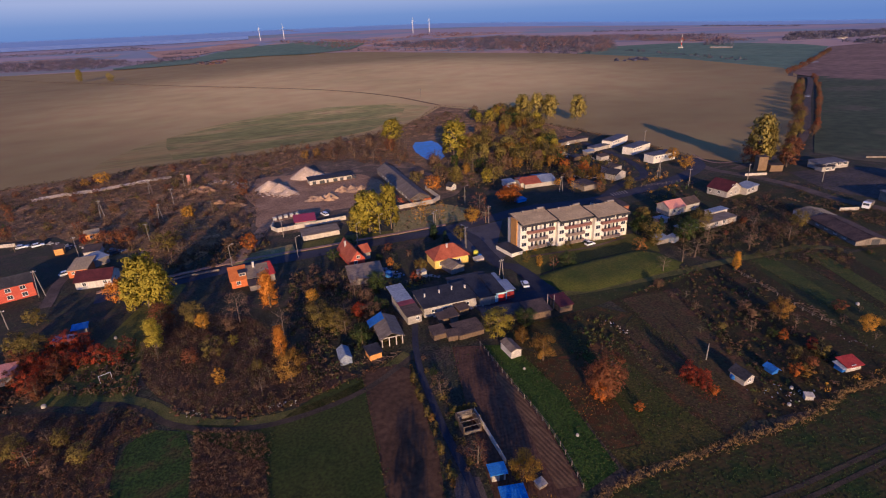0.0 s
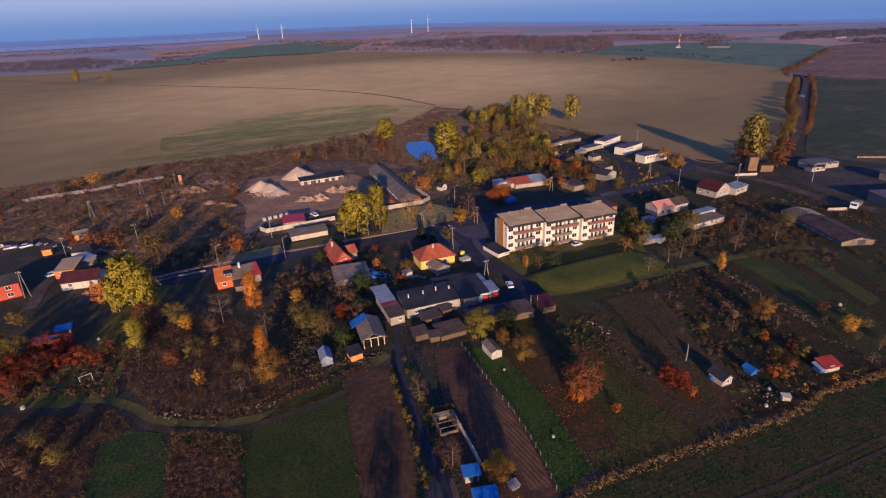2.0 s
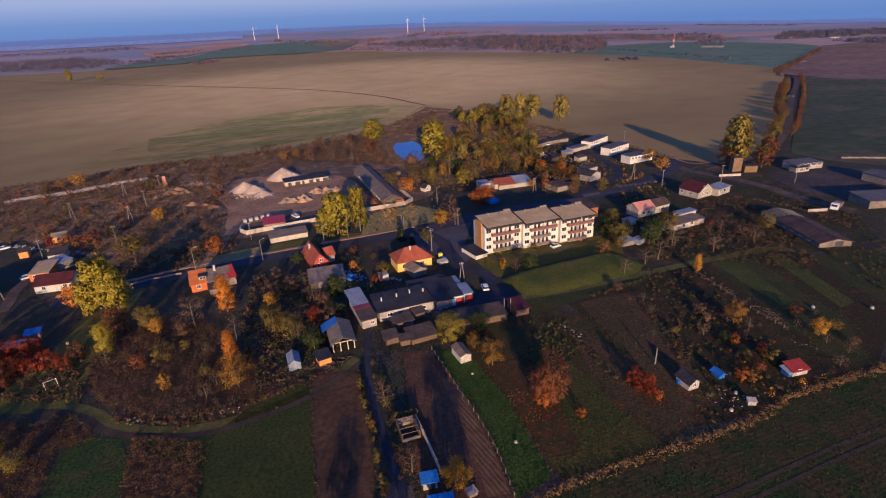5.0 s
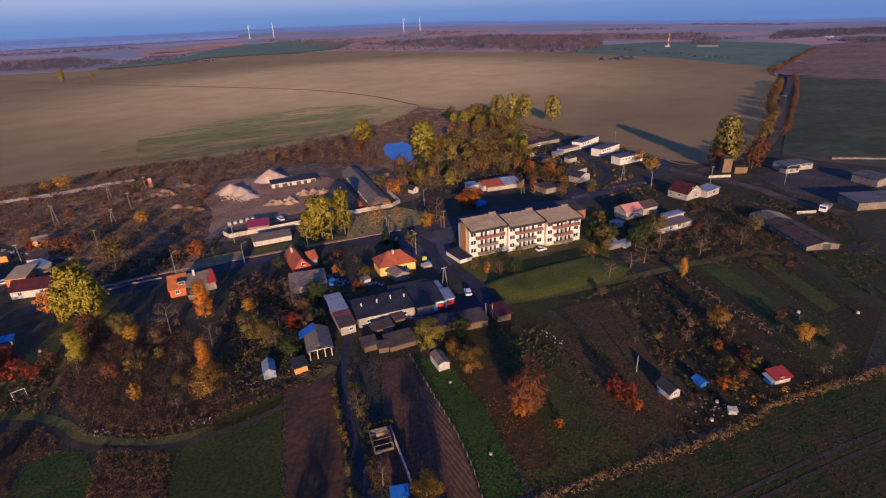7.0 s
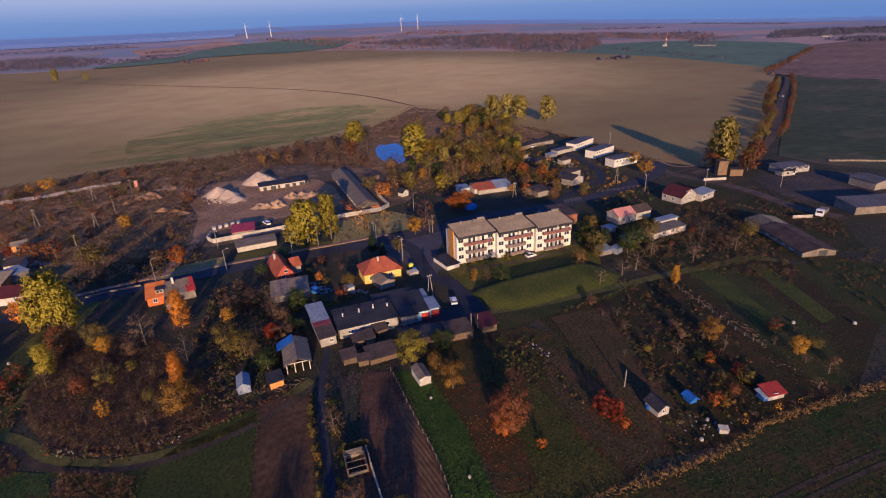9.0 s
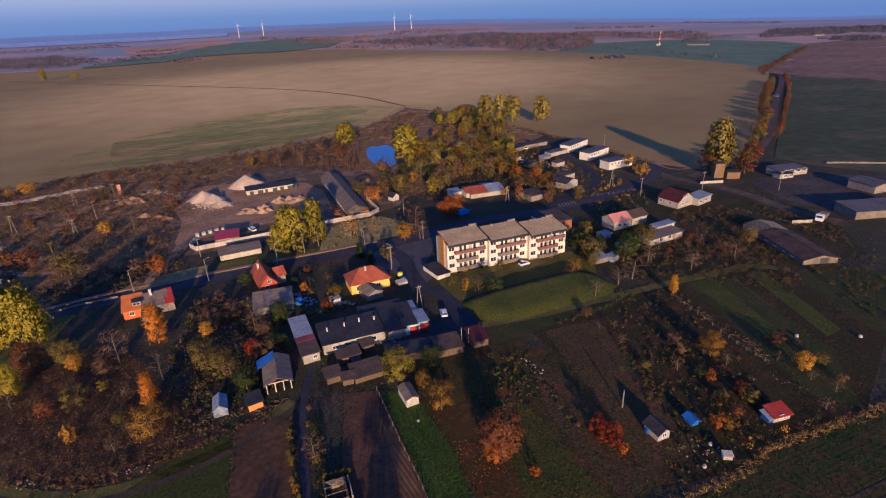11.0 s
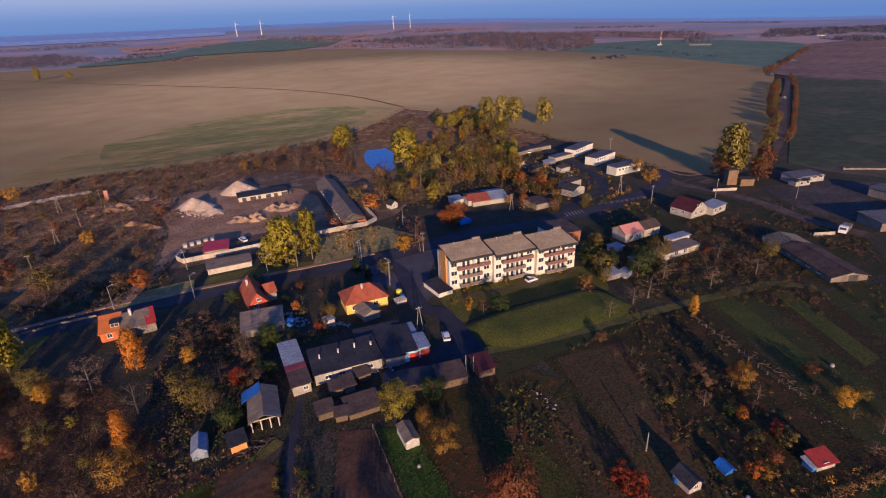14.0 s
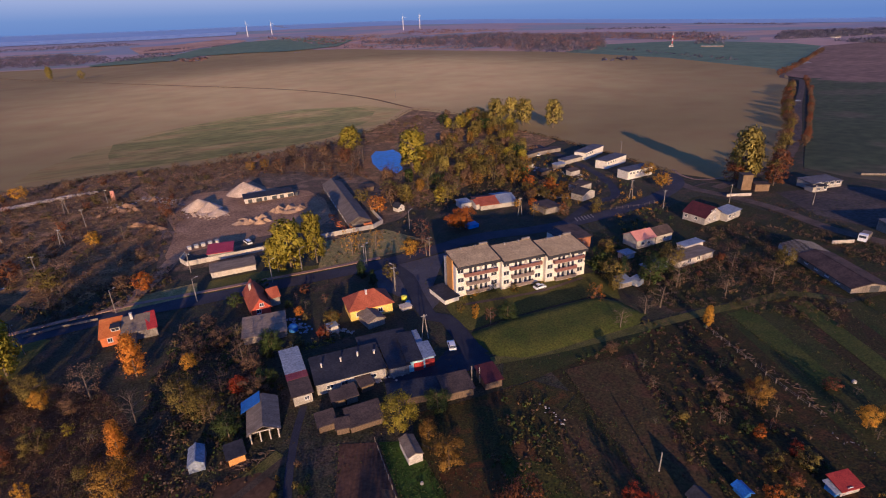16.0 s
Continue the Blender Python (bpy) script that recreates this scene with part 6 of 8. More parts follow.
for q in ((-52.7, 119.6), (-50.4, 125.4), (-59.3, 133.8), (-59.1, 127.2), (-49.8, 130.1), (-61.6, 121.7)):
    T("bush", "rust", q, rng.uniform(4, 5.5), 1.1)
for q in ((-57.7, 138.9), (-62.1, 141.9), (-50.4, 98.5), (-63.1, 158.7)):
    T("round", "olive", q, rng.uniform(5, 7), 1.2)
for q in ((85.7, 123.0), (28.0, 170.6), (20.9, 164.0), (28.2, 135.1), (18.0, 109.0), (57.1, 98.6)):
    T("round", "green", q, rng.uniform(4.5, 7), 1.2)

T("tall", "pale", (-276.6, 1236.0), 25, 0.7); T("round", "pale", (-216.5, 1188.0), 17, 1.0)

# unseen trees added at the near end of the gardens, to cast long shade over the plots
T("round", "dull", (28.6, 42.5), 11, 0.8); T("round", "olive", (9.5, 41.0), 8, 1.0); T("round", "olive", (17.5, 40.0), 7, 0.9)

# the wood behind the road and other groves
WOOD = [(94.5, 289.5), (107.5, 272.5), (156.3, 339.7), (191.8, 440.9), (219.6, 417.9), (207.9, 341.6), (181.7, 271.4), (143.1, 219.9), (128.3, 243.4), (108.5, 217.2), (91.8, 233.7), (86.4, 243.3)]
# kept clear of trees to fit the camera's view of the pond
POND_VIEW = [(106.1, 357.4), (129.8, 340.2), (106.6, 269.2), (86.8, 282.4)]
grove("woodland", [q for q in scatter(WOOD, 180, 3.0) if not inside(POND_VIEW, *q)], ("round", "tall", "sparse", "round"), ("olive", "brown", "olive", "green", "dull", "olive", "lime", "pale"), 5.5, 10, "autumn wood of olive and brown trees")
GROVE = [(37.6, 318.9), (64.6, 314.8), (86.5, 270.8), (102.6, 260.3), (112.6, 314.3), (98.6, 357.1), (58.7, 358.1)]
grove("woodland", [q for q in scatter(GROVE, 44, 3.8) if not inside(POND_VIEW, *q)], ("round", "sparse", "bare"), ("brown", "brown", "rust", "twig"), 6, 10, "brown autumn grove behind the gravel yard")
for q in ((40.7, 336.2), (33.3, 333.6), (150.4, 223.9), (160.9, 221.7), (158.7, 242.0), (147.8, 233.2), (150.6, 265.1)):
    T("round", ("dull", "olive", "amber")[int(rng.integers(0, 3))], q, rng.uniform(6, 8), 1.2)
ORCHARD = [(150.4, 228.8), (171.6, 214.7), (154.2, 172.8), (132.4, 191.4)]
for q in scatter(ORCHARD, 26, 4):
    T(("round", "sparse", "bush")[int(rng.integers(0, 3))], ("olive", "dull", "amber", "brown", "green", "olive")[int(rng.integers(0, 6))], q, rng.uniform(3.5, 5.5), 1.2)
LANE_TREES = [(253.0, 181.3), (295.9, 212.0), (354.7, 252.5), (434.8, 315.4), (544.8, 393.1)]
for q in curve_through(LANE_TREES, 9):
    T("round", ("rust", "brown", "olive", "brown")[int(rng.integers(0, 4))], (q.x + rng.uniform(-3, 3), q.y), rng.uniform(6, 10), 1.1)
for q in curve_through([(319.4, 215.7), (394.1, 267.6), (495.6, 339.8), (599.5, 419.8)], 14):
    T("round", ("rust", "brown")[int(rng.integers(0, 2))], (q.x + rng.uniform(-2, 2), q.y), rng.uniform(4, 7), 1.0)
for q in ((241.8, 191.2), (232.3, 184.5), (242.0, 173.0), (261.1, 184.8)):
    T("round", "rust", q, rng.uniform(8, 11), 1.3)
for q in curve_through([(625.7, 470.5), (751.4, 538.8), (989.5, 675.8)], 22):
    T("round", ("brown", "rust")[int(rng.integers(0, 2))], (q.x, q.y), rng.uniform(6, 9), 1.2)
# gardens: fruit trees
for area, n, lo, hi in (([(14.0, 158.6), (28.7, 141.7), (29.1, 118.4), (18.2, 111.3), (7.5, 113.7), (3.9, 131.0)], 12, 3, 6), ([(-28.5, 147.2), (-7.7, 136.8), (6.4, 106.3), (2.5, 96.5), (-25.0, 107.3), (-31.5, 124.4)], 10, 2.5, 5),
                ([(126.8, 99.0), (117.4, 74.2), (108.7, 57.2), (97.7, 51.8), (98.4, 62.1), (105.7, 80.1)], 12, 2, 3.6), ([(100.6, 104.2), (107.4, 100.6), (96.8, 67.6), (89.1, 66.6)], 6, 1.5, 3),
                ([(158.1, 139.9), (168.3, 126.6), (159.2, 106.4), (140.4, 111.2), (125.3, 119.5)], 10, 2, 4), ([(-57.2, 112.4), (-43.3, 104.2), (-36.8, 91.5), (-40.4, 84.6), (-55.3, 91.2), (-63.3, 113.4)], 8, 2.5, 4.5),
                ([(139.0, 84.2), (136.6, 64.6), (124.6, 49.5), (114.7, 52.0), (124.1, 67.8)], 8, 2, 3.4), ([(-32.1, 188.3), (-2.0, 189.3), (-5.0, 218.6), (-29.5, 232.6), (-42.4, 199.3)], 12, 3, 6),
                ([(24.4, 174.8), (46.2, 162.9), (46.9, 141.3), (31.8, 140.0), (23.2, 149.0)], 6, 2, 3.4), ([(-109.5, 277.7), (-85.4, 268.3), (-44.9, 219.3), (-71.6, 227.3), (-95.7, 234.0)], 8, 3, 5), ([(146.3, 163.4), (140.5, 135.6), (122.2, 121.2), (116.1, 130.2)], 5, 3, 6)):
    for q in scatter(area, n, 3.5):
        T(("sparse", "bush", "round", "bare")[int(rng.integers(0, 4))], ("brown", "brown", "olive", "rust", "green", "brown")[int(rng.integers(0, 6))], q, rng.uniform(lo, hi), rng.uniform(1.0, 1.4))
# clipped conifers along the garden path
for q in curve_through([(26.2, 95.5), (25.2, 85.9), (24.4, 75.8), (23.6, 67.2), (22.2, 59.6)], 1.5):
    if rng.uniform() < 0.8:
        T("column", ("olive", "dull", "olive")[int(rng.integers(0, 3))], (q.x - 0.5 + rng.uniform(-0.5, 0.5), q.y), rng.uniform(1.2, 2.6), rng.uniform(1.4, 2.2))
    if rng.uniform() < 0.5:
        T("bush", ("olive", "green", "brown")[int(rng.integers(0, 3))], (q.x + 3.2 + rng.uniform(-0.9, 0.9), q.y + 0.5), rng.uniform(0.9, 2.0), 1.1)
for q in curve_through([(29.0, 76.0), (32.9, 75.6)], 0.9):
    T("column", "olive", (q.x, q.y), rng.uniform(1.6, 2.3), 1.9)

# undergrowth
SCRUB_W = [(-142.4, 335.0), (-116.0, 349.1), (-48.1, 371.3), (0.3, 371.1), (40.5, 393.6), (37.6, 318.9), (3.5, 295.5), (-1.3, 224.6), (-9.8, 193.6), (-26.5, 185.3), (-45.2, 206.7), (-80.9, 249.8), (-111.8, 249.1)]
brush("scrub", scatter(SCRUB_W, 3600), (dry_grass, "twig", dry_grass, "rust", "brown"), 0.4, 1.8, 20, "reddish-brown scrub and dead weeds", 0.26, 0.45)
grove("scrub_trees", scatter(SCRUB_W, 130, 4.0), ("bush", "sparse", "bush", "bare"), ("brown", "olive", "rust", "brown"), 2.2, 5.0, "scattered brown scrub trees and tall bushes")
brush("scrub_bush", scatter(SCRUB_W, 420), ("brown", "twig", "olive", "rust"), 1.2, 3.2, 56, "scattered brown scrub bushes", 0.3, 0.6)
THICKET = [(-33.4, 136.3), (-28.7, 149.1), (-7.7, 136.8), (6.4, 106.3), (7.0, 94.0), (-4.0, 92.8), (-12.5, 95.2), (-19.5, 99.8), (-24.0, 104.0), (-27.5, 109.0), (-31.0, 116.0), (-33.6, 125.0)]
brush("thicket", scatter(THICKET, 1250), ("brown", "twig", "rust", "brown", "olive"), 0.6, 2.0, 44, "dense brown thicket of dead stems", 0.16, 0.35)
brush("thicket", scatter([(-74.6, 145.2), (-61.7, 150.4), (-34.9, 131.5), (-30.8, 110.1), (-49.9, 119.0), (-63.3, 113.4)], 380), ("rust", "brown", "twig"), 0.6, 1.8, 22, "reddish autumn undergrowth", 0.26)
brush("thicket", scatter([(-64.5, 116.7), (-39.9, 107.3), (-32.5, 106.8), (-25.0, 95.8), (-32.6, 94.3), (-30.2, 74.4), (-52.9, 84.3)], 1100), ("brown", "rust", "twig", "olive", "rust"), 0.3, 1.3, 34, "reddish-brown overgrown scrub", 0.15, 0.35)
brush("tall_weeds", scatter([(-19.2, 93.2), (-6.3, 86.4), (-6.8, 64.1), (-19.2, 69.5)], 1200), ("rust", "brown", dry_grass), 0.3, 1.0, 24, "tall reddish dead weeds", 0.2, 0.14)
brush("thicket", scatter([(7.2, 162.2), (22.4, 144.9), (30.9, 114.2), (17.3, 101.0), (4.8, 95.5), (1.0, 132.4)], 420), ("brown", "olive", "green", "twig"), 0.6, 2.0, 22, "dark garden undergrowth", 0.28)
brush("thicket", scatter([(115.8, 109.4), (131.3, 101.1), (119.8, 73.0), (108.7, 54.9), (90.2, 49.7), (81.0, 50.5), (88.0, 67.1)], 300), ("brown", "olive", "green", "rust"), 0.25, 0.9, 26, "overgrown allotment bushes", 0.17)
brush("thicket", scatter([(68.7, 98.5), (80.1, 92.9), (70.9, 75.3), (60.3, 67.4), (58.8, 81.1)], 120), ("brown", "green", "olive"), 0.25, 1.0, 14, "garden undergrowth", 0.24)
brush("thicket", scatter([(142.6, 137.8), (175.4, 118.9), (163.7, 88.4), (153.5, 84.9), (139.3, 104.1), (121.8, 113.5)], 360), ("brown", "twig", "olive"), 0.5, 1.8, 44, "brown undergrowth beside the sheds", 0.17, 0.5)
brush("thicket", scatter([(97.3, 263.8), (190.1, 290.8), (140.7, 208.7), (99.9, 211.5), (81.7, 222.7)], 420), ("brown", "olive", "twig"), 0.8, 2.2, 18, "brown woodland undergrowth", 0.36)
brush("thicket", scatter([(-41.6, 193.4), (1.1, 207.7), (1.9, 187.2), (-13.7, 178.5), (-31.2, 177.6)], 200), ("brown", "olive", "twig"), 0.6, 1.8, 20, "scrub along the road", 0.3)
brush("thicket", scatter([(14.3, 317.8), (38.8, 326.7), (88.6, 277.1), (95.8, 347.5), (57.7, 352.4)], 300), ("brown", "rust", "twig"), 0.8, 2.2, 16, "brown undergrowth behind the yard", 0.36)
brush("thicket", scatter([(48.6, 198.3), (72.0, 191.6), (71.9, 177.3), (53.1, 179.5)], 40), (dry_grass, "olive"), 0.2, 0.7, 18, "rank grass and brush along the wall", 0.26)
# reeds along the crop's edge
spots = []
for q in curve_through([(40.0, 46.9), (45.8, 48.8), (64.4, 48.7), (74.2, 48.2), (83.0, 47.6), (90.9, 48.0), (102.4, 49.6), (111.2, 49.0), (122.5, 48.3), (150.9, 46.9)], 0.45):
    for k in range(2):
        spots.append((q.x + rng.normal(scale=0.35), q.y + rng.normal(scale=0.5)))
brush("reeds", spots, (reed,), 0.4, 1.1, 12, "pale dry reeds along the field edge", 0.34, 0.16, "reeds")
spots = []
for q in curve_through([(-24.5, 101.4), (-15.6, 95.5), (-7.0, 92.0), (2.2, 93.6), (12.2, 95.9), (21.9, 98.3)], 0.8):
    for k in range(2):
        spots.append((q.x + rng.normal(scale=0.8), q.y + rng.normal(scale=0.8)))
brush("weeds", spots, ("brown", "olive", "rust"), 0.3, 0.9, 14, "weeds along the track bank", 0.2)


def far_wood(points, n, low, high, shades, label, size=1.7, leaves=30):
    brush("woodland", scatter(points, n), shades, low, high, leaves, label, size, 0.8, "woodland")


# distant woods, their haze put into the leaf colours
far_wood([(459.5, 1943.9), (806.1, 2002.5), (1070.9, 2044.5), (1150.1, 1496.2), (846.6, 1077.8), (693.2, 971.7), (647.0, 1073.8), (678.2, 1294.1)], 1500, 10, 18, (far_wood_rust_hazed, far_wood_dark_hazed, far_wood_dark_hazed, far_wood_blue), "distant wood in autumn colour", 1.7, 34)
far_wood([(1093.7, 1818.9), (1356.0, 1700.4), (1306.9, 1259.6), (1234.9, 1029.4), (1124.5, 1177.1)], 800, 8, 13, (far_wood_blue, far_wood_blue, far_wood_rust_hazed), "distant hazy wood")
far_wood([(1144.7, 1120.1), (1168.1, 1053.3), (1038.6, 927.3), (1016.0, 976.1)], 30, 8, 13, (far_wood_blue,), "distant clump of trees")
far_wood([(1227.3, 961.7), (1522.1, 909.1), (1531.4, 827.3), (2015.1, 1093.2), (1679.7, 1282.0)], 700, 8, 12, (far_wood_blue, far_wood_blue, far_wood_dark_hazed), "distant hazy village trees")
far_wood([(-640.7, 1761.4), (-474.2, 1691.1), (-317.5, 1666.2), (-287.0, 1924.3), (-443.4, 2192.6), (-780.2, 2165.9)], 1100, 8, 15, (far_wood_blue, far_wood_plum_hazed, far_wood_dark_hazed), "distant hazy trees", 1.2, 36)
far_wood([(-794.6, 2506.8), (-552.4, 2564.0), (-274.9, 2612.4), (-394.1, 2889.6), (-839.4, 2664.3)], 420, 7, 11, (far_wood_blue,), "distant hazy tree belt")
far_wood([(-312.4, 1796.9), (-199.3, 1997.0), (-82.2, 2051.7), (-103.8, 1761.6), (-231.5, 1615.4)], 160, 6, 11, (far_wood_blue, far_wood_dark_hazed), "distant hedgerow trees", 1.4)
far_wood([(280.1, 1936.7), (530.9, 1833.4), (627.9, 1475.0), (631.6, 1205.1), (512.0, 1439.6), (372.7, 1656.0)], 160, 5, 9, (far_wood_rust_hazed, far_wood_dark_hazed), "distant hedge between ploughed fields", 1.4)
far_wood([(800.2, 999.0), (838.4, 1008.8), (812.6, 846.8), (753.0, 583.3), (728.3, 567.1), (770.2, 801.8)], 50, 3, 7, (far_wood_dark_hazed,), "bushes along the far field edge", 1.2)
far_wood([(1242.2, 838.4), (1355.8, 807.9), (1331.4, 716.8), (1196.8, 719.0)], 140, 6, 11, (far_wood_dark_hazed, far_wood_blue), "hazy trees round a far hamlet", 1.5)
far_wood([(-107.4, 1559.4), (-84.4, 1655.6), (-11.6, 1644.0), (-18.7, 1496.1)], 40, 5, 8, (far_wood_rust_hazed, far_wood_blue), "field copse", 2.0)
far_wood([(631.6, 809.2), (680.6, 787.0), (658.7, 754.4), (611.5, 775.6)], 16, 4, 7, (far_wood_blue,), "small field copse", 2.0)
far_wood([(195.0, 2768.0), (348.1, 1860.7), (973.8, 2725.9), (1243.5, 2374.4), (815.8, 2286.3), (452.2, 2431.8)], 600, 7, 12, (far_wood_rust_hazed, far_wood_blue), "distant wooded slope", 2.0)

far_wood([(1549.0, 2140.2), (1871.6, 1984.1), (1768.3, 1864.9), (1477.4, 2041.3)], 130, 8, 13, (far_wood_blue, far_wood_dark_hazed), "far belt of hazy trees", 2.0, 20)
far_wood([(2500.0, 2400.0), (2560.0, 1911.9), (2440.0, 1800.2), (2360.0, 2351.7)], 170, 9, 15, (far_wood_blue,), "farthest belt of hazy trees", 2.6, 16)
far_wood([(1300.3, 1609.3), (1450.3, 1548.5), (1530.9, 1506.3), (1415.3, 1283.1), (1298.8, 1174.8), (1113.1, 1320.5)], 260, 7, 12, (far_wood_blue, far_wood_plum_hazed, far_wood_dark_hazed), "far wood round a hamlet", 1.8, 20)
far_wood([(-250.0, 2120.0), (-110.0, 2130.0), (-60.0, 2210.0), (-180.0, 2240.0)], 90, 7, 12, (far_wood_plum_hazed, far_wood_dark_hazed), "far hedge beside the ploughed field", 1.6, 20)


# tufts of rank grass over the village ground
TUFTS = [(-106.3, 233.5), (-32.1, 188.3), (45.7, 175.7), (135.3, 200.4), (240.1, 168.9), (266.3, 127.9), (124.6, 49.5), (84.7, 48.8), (48.2, 50.5), (46.4, 87.0), (23.2, 98.2), (0.1, 95.6), (-30.8, 102.1), (-63.3, 113.4)]
LAWN = [(72.9, 137.7), (80.5, 143.0), (124.0, 139.5), (127.5, 118.9), (115.3, 105.2), (83.3, 104.9), (74.2, 109.3)]
brush("grass_tufts", [q for q in scatter(TUFTS, 7000) if not inside(LAWN, *q)], ("olive", "green", "green", "olive", "brown"), 0.15, 0.5, 6, "tufts of rank autumn grass", 0.16, 0.35, "grass")
brush("grass_tufts", scatter([(50.0, 92.5), (60.9, 77.8), (83.8, 91.0), (88.4, 77.0), (78.3, 51.8), (67.2, 48.9), (49.4, 50.6), (51.2, 71.7)], 1500), ("olive", "brown", "green"), 0.1, 0.3, 6, "garden grass and fallen leaves", 0.13, 0.4, "grass")
brush("grass_tufts", scatter([(44.0, 95.4), (50.2, 92.9), (51.2, 71.7), (48.6, 51.7), (41.1, 49.9), (43.6, 67.8)], 1400), ("green",), 0.08, 0.22, 6, "lush garden grass", 0.13, 0.4, "grass")
brush("crop", scatter([(37.5, 44.7), (45.5, 48.5), (63.8, 48.2), (82.5, 47.2), (99.8, 48.9), (121.4, 47.7), (149.0, 46.0), (92.4, 20.6)], 4500), ("green", "green", "conifer"), 0.06, 0.2, 6, "young green crop in patches", 0.14, 0.4, "crop")
brush("fallen_leaves", scatter([(52.2, 75.3), (60.5, 71.3), (59.1, 65.1), (51.3, 62.5), (49.8, 65.8)], 420), ("rust", "rust", "orange"), 0.03, 0.12, 6, "fallen orange leaves under the tree", 0.1, 0.8, "leaves")
brush("fallen_leaves", scatter([(74.5, 67.6), (80.8, 66.7), (79.4, 57.1), (74.4, 57.6)], 350), ("red", "rust"), 0.03, 0.12, 6, "fallen red leaves under the shrub", 0.1, 0.8, "leaves")
# scrub between the pond and the field
EAST_SCRUB = [(37.2, 315.8), (46.6, 379.9), (82.6, 393.9), (115.7, 415.6), (175.3, 454.4), (201.0, 402.7), (206.7, 339.6), (196.7, 281.5), (181.3, 297.2), (192.3, 385.2), (185.5, 426.4), (129.3, 359.7), (101.6, 367.2)]
brush("scrub", scatter(EAST_SCRUB, 900), ("brown", "twig", "rust", dry_grass), 0.5, 2.0, 18, "reddish-brown scrub beside the field", 0.34, 0.5)
brush("scrub_bush", scatter(EAST_SCRUB, 150), ("brown", "twig", "rust", "olive"), 1.5, 4.0, 50, "brown bushes along the field edge", 0.36, 0.6)
# field edge and village greenery
spots = []
for q in curve_through([(-150.2, 357.0), (-134.2, 356.2), (-93.5, 361.6), (-48.1, 371.3), (-7.0, 366.2), (37.8, 372.6), (79.6, 380.5), (111.3, 400.7), (145.7, 439.6), (183.7, 490.9), (210.7, 433.4), (216.7, 356.1), (222.2, 305.5), (223.6, 266.0), (222.6, 210.2)], 0.9):
    for k in range(2):
        spots.append((q.x + rng.normal(scale=1.6), q.y + rng.normal(scale=2.2)))
brush("field_edge_weeds", spots, (dry_grass, "brown", "olive"), 0.4, 1.4, 14, "dry weeds along the edge of the stubble", 0.3, 0.5)
brush("garden_shrubs", scatter([(192.4, 300.3), (196.5, 258.1), (192.2, 203.0), (187.4, 177.0), (170.5, 156.1), (151.2, 154.1), (156.1, 186.9), (157.8, 224.1)], 300), ("olive", "green", "brown", "gold", "olive"), 0.6, 2.2, 56, "mixed autumn shrubs between the bungalow gardens", 0.19, 0.6)
brush("garden_shrubs", scatter([(141.2, 159.6), (149.4, 152.0), (160.6, 143.0), (153.2, 126.3), (133.8, 119.5), (125.2, 127.9)], 170), ("olive", "green", "brown", "green"), 0.6, 2.4, 60, "dark green and brown shrubs round the houses", 0.18, 0.6)
brush("garden_shrubs", scatter([(176.8, 149.2), (196.2, 145.0), (191.3, 126.1), (178.8, 100.1), (162.4, 101.0), (155.6, 116.3), (159.7, 132.6)], 330), ("brown", "olive", "twig", "brown", "rust"), 0.5, 2.2, 60, "tangled brown shrubs beside the cowshed", 0.16, 0.45)
brush("bank_weeds", scatter([(219.6, 164.7), (223.4, 145.9), (215.9, 112.6), (198.8, 97.8), (195.3, 111.0), (202.6, 134.7)], 300), ("brown", "twig", "olive"), 0.3, 1.2, 44, "rank weeds along the farm lane", 0.14, 0.4)
brush("garden_shrubs", scatter([(50.0, 206.8), (76.0, 205.9), (88.9, 217.6), (92.6, 200.2), (82.9, 185.6), (54.0, 184.2)], 60), ("olive", dry_grass, dry_grass), 0.2, 0.8, 30, "shrubs and rank grass along the road", 0.26, 0.5)
for form, shade, q, h, wd in (("round", "olive", (144.7, 130.5), 7, 1.3), ("round", "green", (137.2, 127.5), 6.5, 1.3), ("round", "green", (123.3, 136.1), 5.5, 1.2), ("round", "olive", (134.1, 146.2), 5.5, 1.2),
                              ("bare", "twig", (136.4, 118.6), 7, 1.2), ("bare", "twig", (160.7, 121.7), 5, 1.2), ("round", "olive", (173.4, 115.1), 6, 1.1),
                              ("round", "gold", (132.3, 202.4), 4, 1.1), ("sparse", "gold", (132.3, 188.9), 6, 1.0), ("round", "olive", (75.8, 241.5), 7, 1.2), ("round", "orange", (78.9, 224.2), 8, 1.2), ("round", "brown", (87.2, 235.8), 9, 1.2),
                              ("round", "amber", (101.9, 191.3), 6.5, 1.5), ("sparse", "gold", (59.2, 185.9), 10, 0.9), ("fir", "conifer", (57.7, 168.1), 5, 1.1), ("round", "red", (20.3, 122.4), 4, 1.2),
                              ("round", "red", (40.4, 137.2), 2.6, 1.1), ("round", "dull", (44.5, 142.0), 4.0, 1.2), ("bush", "olive", (95.1, 136.9), 2.6, 1.0), ("bush", "gold", (80.1, 130.6), 2.8, 0.9)):
    T(form, shade, q, h, wd)
brush("garden_shrubs", scatter([(170.8, 93.9), (193.3, 92.2), (197.6, 82.3), (185.8, 67.6), (157.9, 55.2), (157.2, 64.1), (162.3, 78.3)], 110), ("green", "olive", "green", "brown", "rust"), 0.4, 1.6, 50, "brown and green shrubs beyond the allotments", 0.17, 0.5)
